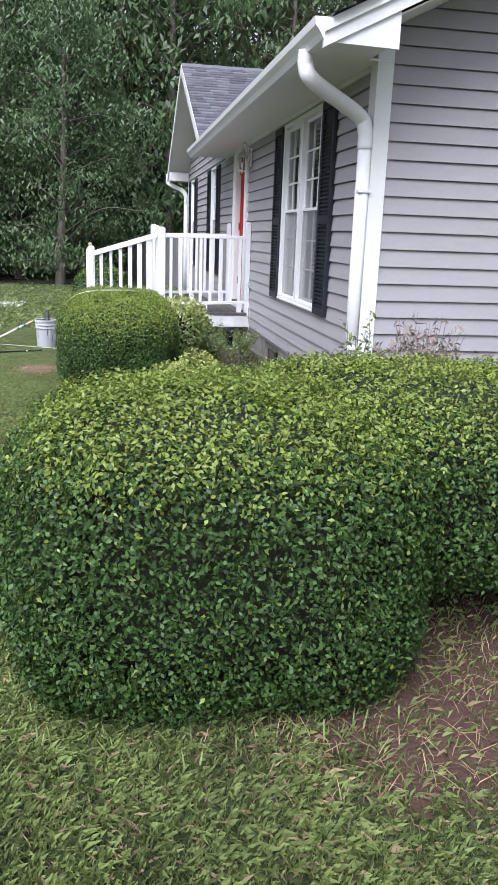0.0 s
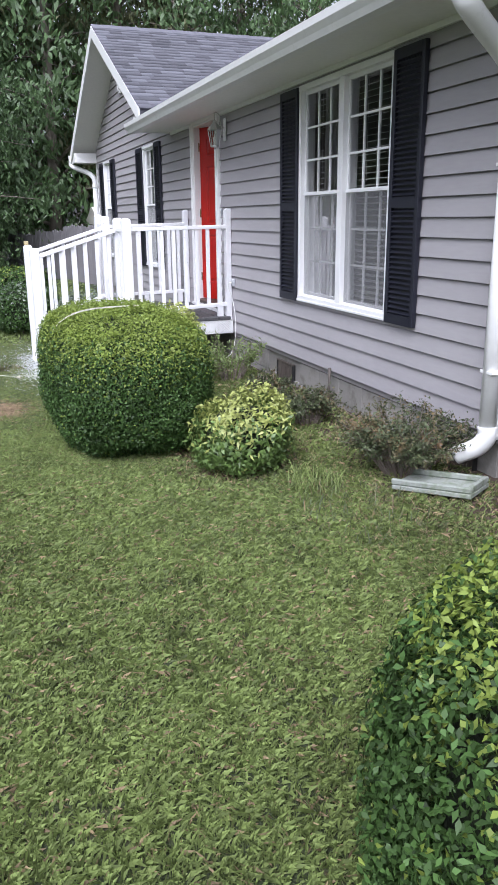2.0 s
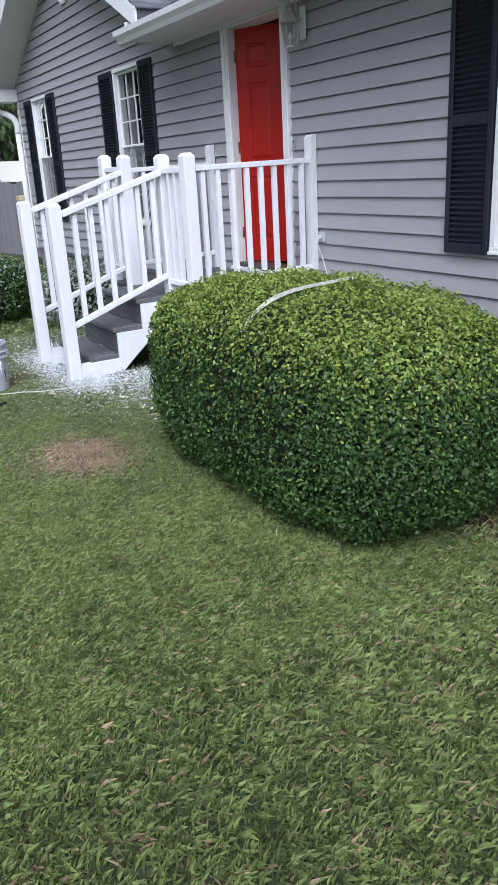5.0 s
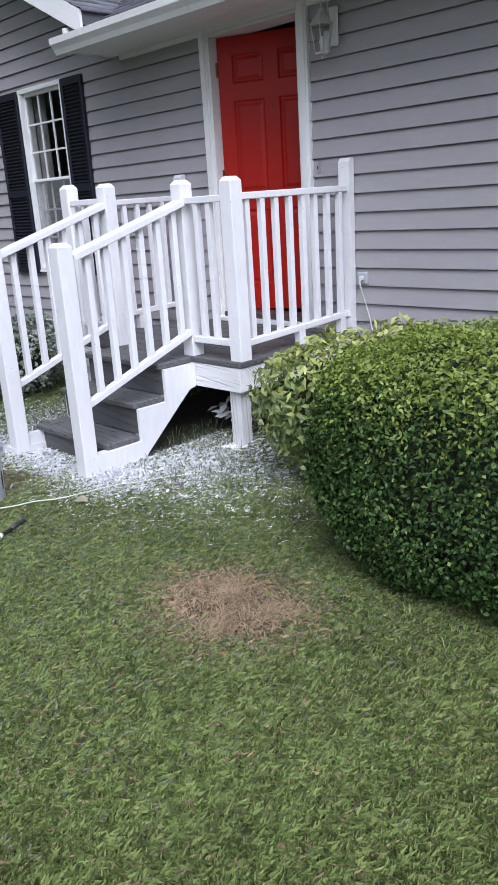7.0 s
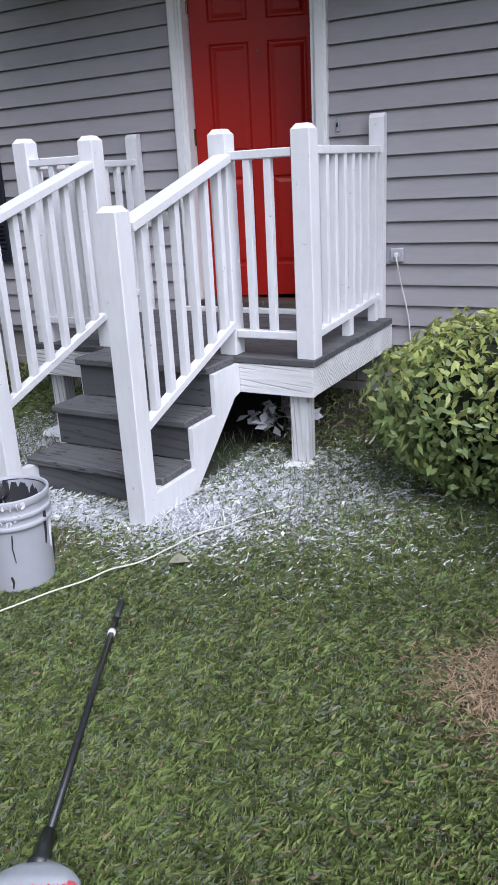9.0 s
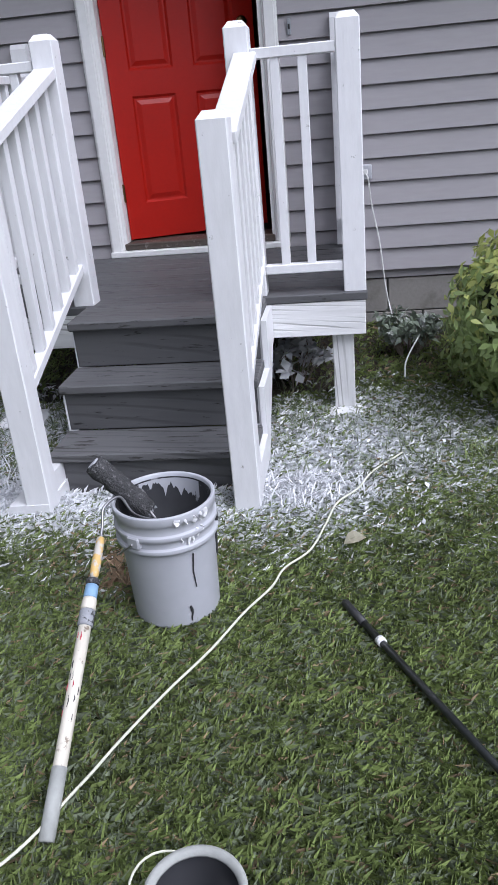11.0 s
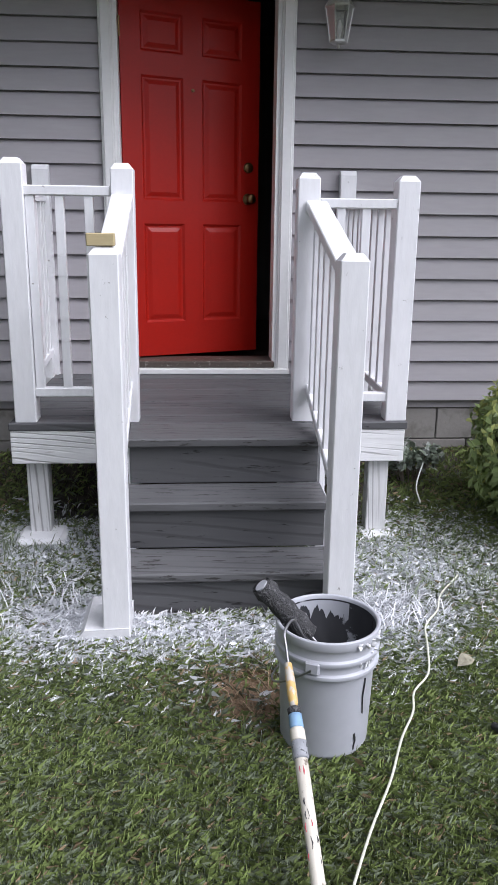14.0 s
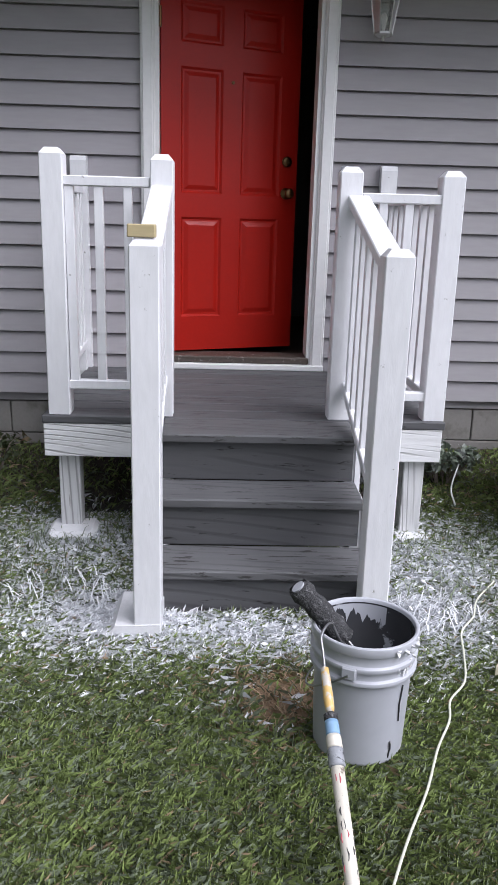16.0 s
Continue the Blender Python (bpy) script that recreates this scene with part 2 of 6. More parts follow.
M["slab"] = mat("pale_concrete_slab", (0.6, 0.6, 0.57), 0.85, vary=0.1, grain=30, bump=0.2)
M["fence"] = mat("silvered_fence_board", (0.2, 0.19, 0.2), 0.85, vary=0.2, grain=30, blotch=2, bump=0.5, stretch=(1, 1, 0.1), piece=0.6)
M["shed"] = mat("cream_metal_roof", (0.7, 0.68, 0.6), 0.5, vary=0.06, bump=0.05)
M["bark"] = mat("grey_brown_bark", (0.15, 0.13, 0.105), 0.95, vary=0.25, grain=20, blotch=2, bump=0.8, stretch=(1, 1, 0.2), bump_dist=0.02)
M["twig"] = mat("dry_grey_twig", (0.24, 0.2, 0.17), 0.9, vary=0.2, grain=40, bump=0.3)
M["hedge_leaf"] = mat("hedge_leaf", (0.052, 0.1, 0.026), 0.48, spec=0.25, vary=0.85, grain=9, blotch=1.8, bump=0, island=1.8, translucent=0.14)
# new growth, lightened further: light from above is put into this colour
M["hedge_tip"] = mat("hedge_lit_new_growth", (0.225, 0.295, 0.055), 0.5, vary=0.4, grain=9, blotch=2, bump=0, island=1.2, translucent=0.3)
# near-black on purpose: the shade deep inside the shrubs, put into colour
M["hedge_core"] = mat("hedge_shade_core", (0.014, 0.02, 0.008), 0.95, vary=0.4, grain=25, bump=0.8, bump_dist=0.02)
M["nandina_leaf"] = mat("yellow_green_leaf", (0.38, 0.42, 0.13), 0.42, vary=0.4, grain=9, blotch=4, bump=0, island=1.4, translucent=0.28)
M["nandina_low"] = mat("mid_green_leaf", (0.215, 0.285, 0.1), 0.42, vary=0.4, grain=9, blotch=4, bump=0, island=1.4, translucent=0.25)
# darker copy of the shrub leaf: shade on low, inner leaves as colour
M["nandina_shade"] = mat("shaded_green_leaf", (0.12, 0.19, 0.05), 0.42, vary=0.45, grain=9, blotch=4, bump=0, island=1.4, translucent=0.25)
M["azalea_leaf"] = mat("dull_azalea_leaf", (0.075, 0.095, 0.042), 0.55, vary=0.6, grain=9, blotch=4, bump=0, island=1.6, translucent=0.2, second=(0.26, 0.17, 0.09), second_amount=0.3, second_scale=8)
M["dusty_leaf"] = mat("paint_dusted_leaf", (0.19, 0.23, 0.17), 0.6, vary=0.4, grain=9, blotch=4, bump=0, island=1.6, translucent=0.15, second=(0.55, 0.56, 0.56), second_amount=0.3, second_scale=14)
M["tree_leaf_a"] = mat("forest_leaf_cool", (0.1, 0.165, 0.066), 0.45, vary=0.65, grain=2, blotch=0.5, bump=0, island=1.4, translucent=0.3)
M["tree_leaf_b"] = mat("forest_leaf_warm", (0.15, 0.165, 0.075), 0.5, vary=0.65, grain=2, blotch=0.5, bump=0, island=1.4, translucent=0.3)
M["grass"] = mat("lawn_blade", (0.174, 0.224, 0.07), 0.55, vary=0.9, grain=6, blotch=0.8, bump=0, island=1.2, translucent=0.25)
M["grass_dusted"] = mat("paint_misted_blade", (0.165, 0.195, 0.125), 0.6, vary=0.55, grain=8, blotch=3, bump=0, island=1.6, translucent=0.15)
M["grass_painted"] = mat("white_painted_blade", (0.72, 0.73, 0.75), 0.55, vary=0.3, grain=10, blotch=4, bump=0, island=1.4, translucent=0.08)
M["straw"] = mat("dead_straw_blade", (0.34, 0.25, 0.155), 0.7, vary=0.8, grain=8, blotch=3, bump=0, island=1.4, translucent=0.15)
M["pale_leaf"] = mat("dry_pale_leaf", (0.5, 0.47, 0.36), 0.7, vary=0.15, bump=0.1)


def ground_material():
    """Lawn thatch, straw-mulched beds by the house, a bare patch and white overspray by the steps."""
    m = mat("lawn_ground", (0.038, 0.05, 0.019), 0.95, vary=0.5, grain=55, blotch=0.7, bump=0.8, bump_dist=0.02, second=(0.065, 0.062, 0.03), second_amount=0.3, second_scale=3)
    n, l = m.node_tree.nodes, m.node_tree.links
    bsdf = n["Principled BSDF"]
    base = bsdf.inputs["Base Color"].links[0].from_socket
    geo = n.new("ShaderNodeNewGeometry")
    rough_edge = n.new("ShaderNodeTexNoise")
    rough_edge.inputs["Scale"].default_value = 5
    rough_edge.inputs["Detail"].default_value = 5
    l.new(geo.outputs["Position"], rough_edge.inputs["Vector"])

    def patch(colour, cx, cy, rx, ry, soft, base):
        sub = n.new("ShaderNodeVectorMath")
        sub.operation = "SUBTRACT"
        sub.inputs[1].default_value = (cx, cy, 0)
        l.new(geo.outputs["Position"], sub.inputs[0])
        sc = n.new("ShaderNodeVectorMath")
        sc.operation = "MULTIPLY"
        sc.inputs[1].default_value = (1 / rx, 1 / ry, 0)
        l.new(sub.outputs[0], sc.inputs[0])
        ln = n.new("ShaderNodeVectorMath")
        ln.operation = "LENGTH"
        l.new(sc.outputs[0], ln.inputs[0])
        ad = n.new("ShaderNodeMath")
        ad.operation = "MULTIPLY_ADD"
        l.new(rough_edge.outputs["Fac"], ad.inputs[0])
        ad.inputs[1].default_value = 0.9
        l.new(ln.outputs["Value"], ad.inputs[2])
        mr = n.new("ShaderNodeMapRange")
        mr.inputs["From Min"].default_value = 1.45 + soft
        mr.inputs["From Max"].default_value = 1.45 - soft
        l.new(ad.outputs[0], mr.inputs["Value"])
        mx = n.new("ShaderNodeMix")
        mx.data_type = "RGBA"
        l.new(mr.outputs[0], mx.inputs["Factor"])
        l.new(base, mx.inputs["A"])
        mx.inputs["B"].default_value = (*colour, 1)
        return mx.outputs["Result"]

    base = patch((0.06, 0.04, 0.028), 4.4, -0.1, 3.2, 0.7, 0.1, base)      # bed along the wall
    base = patch((0.08, 0.045, 0.03), 4.0, -1.25, 0.7, 0.45, 0.1, base)     # between the shrubs
    base = patch((0.045, 0.034, 0.026), 0.0, -0.1, 2.4, 0.9, 0.15, base)      # litter by the porch
    base = patch((0.075, 0.04, 0.028), 8.3, -0.6, 1.2, 1.0, 0.1, base)         # under the big hedge
    base = patch((0.1, 0.065, 0.042), 2.2, -2.62, 0.32, 0.26, 0.15, base)    # dead patch
    base = patch((0.25, 0.165, 0.1), 0.13, -2.48, 0.17, 0.2, 0.3, base)   # worn soil before the steps
    base = patch((0.06, 0.057, 0.052), -0.3, -1.95, 0.5, 0.3, 0.3, base)        # overspray
    base = patch((0.05, 0.046, 0.042), 0.75, -1.7, 0.5, 0.5, 0.3, base)
    base = patch((0.05, 0.046, 0.042), -0.7, -1.3, 0.5, 0.45, 0.3, base)
    l.new(base, bsdf.inputs["Base Color"])
    return m


M["ground"] = ground_material()
M["glass"] = glass_mat("window_glass")
M["lantern_glass"] = glass_mat("lantern_glass", (0.85, 0.86, 0.85), 0.35)


def screen_material():
    """Fine insect mesh over the lower sash: part thread, part hole."""
    m = bpy.data.materials.new("insect_screen")
    m.use_nodes = True
    n, l = m.node_tree.nodes, m.node_tree.links
    n["Principled BSDF"].inputs["Base Color"].default_value = (0.24, 0.24, 0.25, 1)
    n["Principled BSDF"].inputs["Roughness"].default_value = 0.7
    clear = n.new("ShaderNodeBsdfTransparent")
    ms = n.new("ShaderNodeMixShader")
    ms.inputs[0].default_value = 0.28
    l.new(clear.outputs[0], ms.inputs[1])
    l.new(n["Principled BSDF"].outputs[0], ms.inputs[2])
    l.new(ms.outputs[0], n["Material Output"].inputs["Surface"])
    return m


M["screen"] = screen_material()


# ---------------- building helpers ----------------
def wm(ob):
    """World pose of an object, up its parents."""
    if ob.parent is None:
        return ob.matrix_basis.copy()
    return wm(ob.parent) @ ob.matrix_parent_inverse @ ob.matrix_basis


def adopt(ob, parent):
    ob.parent = parent
    ob.matrix_parent_inverse = wm(parent).inverted()
    return ob


def mesh_of(name, bm, material, smooth=False):
    bmesh.ops.recalc_face_normals(bm, faces=bm.faces)
    me = bpy.data.meshes.new(name)
    bm.to_mesh(me)
    bm.free()
    if material is not None:
        me.materials.append(material)
    if smooth:
        me.polygons.foreach_set("use_smooth", [True] * len(me.polygons))
    return me


def part(name, bm, material, parent=None, label="", smooth=False):
    """Links a bmesh, drawn in world metres, as one mesh object under a thing or a part."""
    ob = new(name, mesh_of(name, bm, material, smooth))
    if parent is not None:
        adopt(ob, parent)
    if label:
        tagged(ob, label)
    return ob


def piece(name, me, m, parent):
    """One more object on a shared mesh, at the world pose m."""
    ob = new(name, me)
    ob.matrix_basis = m
    return adopt(ob, parent)


def thing(name, at, label, category, group="", kind=""):
    ob = new(name)
    ob.location = at
    ob.empty_display_size = 0.1
    ob.matrix_basis = Matrix.Translation(at)
    return tagged(ob, label, category, group, kind)


def box(x0, x1, y0, y1, z0, z1, bevel=0.0, bm=None):
    b = bm or bmesh.new()
    vs = [b.verts.new((x, y, z)) for x in (x0, x1) for y in (y0, y1) for z in (z0, z1)]
    fs = [b.faces.new([vs[i] for i in f]) for f in ((0, 1, 3, 2), (4, 6, 7, 5), (0, 4, 5, 1), (2, 3, 7, 6), (0, 2, 6, 4), (1, 5, 7, 3))]
    if bevel:
        es = list({e for f in fs for e in f.edges})
        bmesh.ops.bevel(b, geom=es, offset=bevel, segments=1, affect="EDGES")
    return b


def bar(p, q, w, h, bevel=0.0, up=(0, 0, 1), bm=None):
    """A straight bar from p to q, w across and h high."""
    p, q = Vector(p), Vector(q)
    d = (q - p).normalized()
    u = Vector(up)
    s = d.cross(u).normalized()
    u = s.cross(d).normalized()
    b = bm or bmesh.new()
    vs = [b.verts.new(c + s * a * w / 2 + u * e * h / 2) for c in (p, q) for a in (-1, 1) for e in (-1, 1)]
    fs = [b.faces.new([vs[i] for i in f]) for f in ((0, 1, 3, 2), (4, 6, 7, 5), (0, 4, 5, 1), (2, 3, 7, 6), (0, 2, 6, 4), (1, 5, 7, 3))]
    if bevel:
        bmesh.ops.bevel(b, geom=list({e for f in fs for e in f.edges}), offset=bevel, segments=1, affect="EDGES")
    return b


def prism(profile, axis, a, b, bm=None):
    """A profile of (u, v) pairs drawn out along an axis from a to b; u, v are the two other axes in order."""
    bm = bm or bmesh.new()

    def at(u, v, w):
        return {"x": (w, u, v), "y": (u, w, v), "z": (u, v, w)}[axis]

    lo = [bm.verts.new(at(u, v, a)) for u, v in profile]
    hi = [bm.verts.new(at(u, v, b)) for u, v in profile]
    bm.faces.new(lo[::-1])
    bm.faces.new(hi)
    k = len(profile)
    for i in range(k):
        bm.faces.new((lo[i], lo[(i + 1) % k], hi[(i + 1) % k], hi[i]))
    return bm


def tube(points, radius, sides=8, bm=None, closed_ends=True, ry=None):
    """A tube along points; radius is one number or one per point; ry flattens it."""
    b = bm or bmesh.new()
    pts = [Vector(p) for p in points]
    rad = radius if isinstance(radius, (list, tuple)) else [radius] * len(pts)
    rings, side = [], None
    for i, p in enumerate(pts):
        d = (pts[min(i + 1, len(pts) - 1)] - pts[max(i - 1, 0)]).normalized()
        if side is None:
            side = d.orthogonal().normalized() if abs(d.z) > 0.9 else d.cross(Vector((0, 0, 1))).normalized()
        side = (side - d * side.dot(d)).normalized()
        up = side.cross(d)
        k = (ry / rad[i]) if ry else 1
        rings.append([b.verts.new(p + (side * math.cos(t) + up * math.sin(t) * k) * rad[i]) for t in [2 * math.pi * j / sides for j in range(sides)]])
    for r, s in zip(rings, rings[1:]):
        for j in range(sides):
            b.faces.new((r[j], r[(j + 1) % sides], s[(j + 1) % sides], s[j]))
    if closed_ends:
        b.faces.new(rings[0][::-1])
        b.faces.new(rings[-1])
    return b


def curve_points(ctrl, per=8):
    """A smooth line through control points."""
    c = [Vector(p) for p in ctrl]
    c = [c[0] * 2 - c[1]] + c + [c[-1] * 2 - c[-2]]
    out = []
    for i in range(1, len(c) - 2):
        for k in range(per):
            t = k / per
            a, b2, d, e = c[i - 1], c[i], c[i + 1], c[i + 2]
            out.append(0.5 * ((2 * b2) + (d - a) * t + (2 * a - 5 * b2 + 4 * d - e) * t * t + (3 * b2 - a - 3 * d + e) * t ** 3))
    out.append(c[-2])
    return out


def crisp(profile, r=0.0007):
    """The same turned profile with tight corners, so that smooth shading keeps its ridges."""
    out = [profile[0]]
    for a, b, c in zip(profile, profile[1:], profile[2:]):
        for q in (a, c):
            d = math.hypot(q[0] - b[0], q[1] - b[1]) or 1
            k = min(r / d, 0.4)
            out.append((b[0] + (q[0] - b[0]) * k, b[1] + (q[1] - b[1]) * k))
    return out + [profile[-1]]


def lathe(profile, centre, sides=32, bm=None):
    """A turned shape from (radius, height) pairs about an upright axis."""
    b = bm or bmesh.new()
    cx, cy, cz = centre
    rings = []
    for r, h in profile:
        if r < 1e-6:
            rings.append([b.verts.new((cx, cy, cz + h))])
        else:
            rings.append([b.verts.new((cx + r * math.cos(t), cy + r * math.sin(t), cz + h)) for t in [2 * math.pi * j / sides for j in range(sides)]])
    for r, s in zip(rings, rings[1:]):
        for j in range(sides):
            k = (j + 1) % sides
            if len(r) == 1:
                b.faces.new((r[0], s[j], s[k]))
            elif len(s) == 1:
                b.faces.new((r[j], r[k], s[0]))
            else:
                b.faces.new((r[j], r[k], s[k], s[j]))
    return b


def quads_mesh(name, verts, quads, material, per=4):
    """A large mesh of four-cornered (or per-cornered) faces from arrays."""
    me = bpy.data.meshes.new(name)
    me.vertices.add(len(verts))
    me.vertices.foreach_set("co", np.asarray(verts, dtype=np.float32).ravel())
    k = len(quads)
    me.loops.add(k * per)
    me.polygons.add(k)
    me.loops.foreach_set("vertex_index", np.asarray(quads, dtype=np.int32).ravel())
    me.polygons.foreach_set("loop_start", np.arange(0, k * per, per, dtype=np.int32))
    me.polygons.foreach_set("loop_total", np.full(k, per, dtype=np.int32))
    me.update(calc_edges=True)
    me.materials.append(material)
    return me


def unit(v):
    return v / np.maximum(np.linalg.norm(v, axis=1, keepdims=True), 1e-9)


def leaf_mesh(name, centres, facing, length, width, material, rng, droop=0.0, fold=0.25, spread=0.7):
    """Many folded leaves at centres, each turned about its facing direction."""
    n = len(centres)
    nor = unit(facing + rng.normal(0, spread, (n, 3)))
    along = unit(np.cross(nor, rng.normal(0, 1, (n, 3))))
    along = unit(along + np.array([0, 0, -droop]))
    side = unit(np.cross(nor, along))
    nor = np.cross(along, side)
    ln = length * rng.uniform(0.65, 1.3, (n, 1))
    wd = width * rng.uniform(0.7, 1.25, (n, 1))
    a = centres - along * ln * 0.5
    b = centres + side * wd * 0.5 + nor * wd * fold - along * ln * 0.08
    c = centres + along * ln * 0.5
    d = centres - side * wd * 0.5 + nor * wd * fold - along * ln * 0.08
    verts = np.stack([a, b, c, d], 1).reshape(-1, 3)
    return quads_mesh(name, verts, np.arange(4 * n).reshape(n, 4), material)


def ground_z(x, y):
    """Height of the lawn: a slight rise towards the near end and up to the wall."""
    x, y = np.asarray(x, dtype=float), np.asarray(y, dtype=float)
    z = 0.03 + 0.008 * np.clip(x, 0, 10)
    t = np.clip(1 + y / 1.3, 0, 1) * np.where(y > 0.5, 0, 1)
    return z + 0.08 * t * t * (3 - 2 * t)


def gz(x, y):
    return float(ground_z(x, y))

# ---------------- plan ----------------
HX0, HX1 = -7.6, 5.5          # ends of the front wall
HDEPTH = 8.0
SID0, LAP = 0.4306, 0.1216      # foot of the siding, exposure of a board
SOF = 2.758                    # soffit height
PEAK = (-4.6, 4.6)             # gable peak: x, z
PITCH = 0.5
RIDGE_Y = 4.0
EAVE_Y, EAVE_Z = -0.5, 2.838
MPITCH = 0.5
RAKE_X = 6.1

WINDOWS = {                     # x0, x1, z0, z1 of the outer frame, number of sashes side by side
    "window_1": (2.695, 4.24, 0.95, 2.685, 2),
    "window_2": (-3.262, -2.474, 0.95, 2.7, 1),
    "window_3": (-6.73, -5.94, 0.95, 2.7, 1),
}
DOOR = (-0.553, 0.5, 0.6, 2.76)       # outer casing
DOOR_IN = (-0.455, 0.4, 0.64, 2.69)   # clear opening
HOLES = [v[:4] for v in WINDOWS.values()] + [DOOR]


def rake_z(x):
    return PEAK[1] - PITCH * abs(x - PEAK[0])


# ---------------- ground ----------------
def build_ground():
    xs = np.concatenate([np.linspace(-900, -16, 12), np.linspace(-15, 13, 113), np.linspace(15, 900, 12)])
    ys = np.concatenate([np.linspace(-900, -12, 12), np.linspace(-11, 1, 61), np.linspace(2, 900, 12)])
    X, Y = np.meshgrid(xs, ys, indexing="ij")
    Z = ground_z(X, Y)
    verts = np.stack([X, Y, Z], -1).reshape(-1, 3)
    nx, ny = len(xs), len(ys)
    i = np.arange(nx - 1)[:, None] * ny + np.arange(ny - 1)[None, :]
    quads = np.stack([i, i + ny, i + ny + 1, i + 1], -1).reshape(-1, 4)
    me = quads_mesh("ground", verts, quads, M["ground"])
    me.polygons.foreach_set("use_smooth", [True] * len(me.polygons))
    return tagged(new("ground", me), "mown green lawn with worn soil and mulch beds", "ground", kind="structure")


build_ground()


# ---------------- house shell ----------------
def cell_wall(x0, x1, z0, z1, holes, y0, y1):
    """A wall slab with openings, cut into cells at the openings' edges."""
    xs = sorted({x0, x1, *[h for o in holes for h in o[:2] if x0 < h < x1]})
    zs = sorted({z0, z1, *[h for o in holes for h in o[2:] if z0 < h < z1]})
    bm = bmesh.new()
    for a, b in zip(xs, xs[1:]):
        for c, d in zip(zs, zs[1:]):
            mx, mz = (a + b) / 2, (c + d) / 2
            if not any(o[0] < mx < o[1] and o[2] < mz < o[3] for o in holes):
                box(a, b, y0, y1, c, d, bm=bm)
    bmesh.ops.remove_doubles(bm, verts=bm.verts, dist=1e-5)
    return bm


wall_front = part("wall_front", cell_wall(HX0, HX1, SID0 - 0.05, SOF + 0.12, HOLES, 0.012, 0.16), M["siding"])
tagged(wall_front, "front wall clad in grey horizontal vinyl siding", "wall", kind="structure")
gable_core = part("gable_front", prism([(HX0, SOF + 0.12), (-1.6, SOF + 0.12), (-1.6, rake_z(-1.6) - 0.1), (PEAK[0], PEAK[1] - 0.1), (HX0, rake_z(HX0) - 0.1)], "y", 0.012, 0.16), M["siding"])
tagged(gable_core, "triangular gable wall in grey horizontal siding", "wall", kind="structure")
wall_east = part("wall_east", prism([(0.16, SID0 - 0.05), (HDEPTH, SID0 - 0.05), (HDEPTH, SOF + 0.1), (RIDGE_Y, EAVE_Z + MPITCH * (RIDGE_Y - EAVE_Y) - 0.105), (0.16, EAVE_Z + MPITCH * (0.16 - EAVE_Y) - 0.105)], "x", HX1 - 0.16, HX1 - 0.012), M["siding"])
tagged(wall_east, "gable end wall clad in grey horizontal siding", "wall", kind="structure")
for nm, bm in (("wall_west", box(HX0, HX0 + 0.15, 0.16, HDEPTH, SID0 - 0.05, 3.0)), ("wall_back", box(HX0, HX1, HDEPTH, HDEPTH + 0.15, SID0 - 0.05, 3.0))):
    tagged(part(nm, bm, M["siding"]), "plain grey sided house wall", "wall", kind="structure")
tagged(part("floor", box(HX0 + 0.15, HX1 - 0.16, 0.16, HDEPTH, 0.5, 0.62), M["carpet"]), "dim indoor floor behind the open door", "floor", kind="structure")
tagged(part("ceiling", box(HX0 + 0.15, HX1 - 0.16, 0.16, HDEPTH, 3.0, 3.05), M["interior"]), "plain indoor ceiling", "ceiling", kind="structure")
for nm, x in (("wall_inner_1", -1.5), ("wall_inner_2", 1.6)):
    tagged(part(nm, box(x, x + 0.1, 0.17, HDEPTH, 0.62, 3.0), M["interior"]), "plain indoor partition wall", "wall", kind="structure")
tagged(part("wall_inner_3", box(-1.4, 1.6, 2.6, 2.7, 0.62, 3.0), M["interior"]), "plain hallway wall behind the door", "wall", kind="structure")

# foundation of painted block with joints
foundation = part("foundation", box(HX0 + 0.03, HX1 - 0.03, 0.045, 0.3, -0.2, SID0 - 0.05), M["foundation"])
tagged(foundation, "low painted concrete block foundation", "foundation", kind="structure")
part("foundation_side", box(HX1 - 0.3, HX1 - 0.045, 0.3, HDEPTH, -0.2, SID0 - 0.05), M["foundation"], foundation)
VENTS = [(2.13, 2.5), (4.98, 5.3)]
block = mesh_of("block", box(0, 0.392, 0, 0.03, 0, 0.192, 0.004), M["foundation"])
for row, z in enumerate((-0.02, 0.178)):
    k = 0
    x = HX0 + 0.05 + (0.2 if row else 0)
    while x < HX1 - 0.41:
        if not (row == 1 and any(x < v1 and x + 0.4 > v0 for v0, v1 in VENTS)) and x > -2.5:
            piece("block", block, Matrix.Translation((x, 0.02, z)), foundation)
        x += 0.4

for i, (v0, v1) in enumerate(VENTS):
    v = thing("foundation_vent", ((v0 + v1) / 2, 0.02, 0.15), "rusty louvred vent set in the block foundation", "vent", "foundation vents")
    part("backing", box(v0 + 0.01, v1 - 0.01, 0.03, 0.044, 0.14, 0.32), M["dark_void"], v)
    for z in (0.135, 0.315):
        part("frame", box(v0 - 0.01, v1 + 0.01, 0.006, 0.03, z, z + 0.014), M["vent_metal"], v)
    for x in (v0 - 0.01, v1 - 0.005):
        part("frame", box(x, x + 0.015, 0.006, 0.03, 0.149, 0.315), M["dark_void"], v)
    slat = mesh_of("slat", box(0, 0.008, 0, 0.02, 0, 0.166), M["vent_metal"])
    for k in range(9):
        piece("slat", slat, Matrix.Translation((v0 + 0.03 + k * (v1 - v0 - 0.06) / 8, 0.008, 0.149)), v)


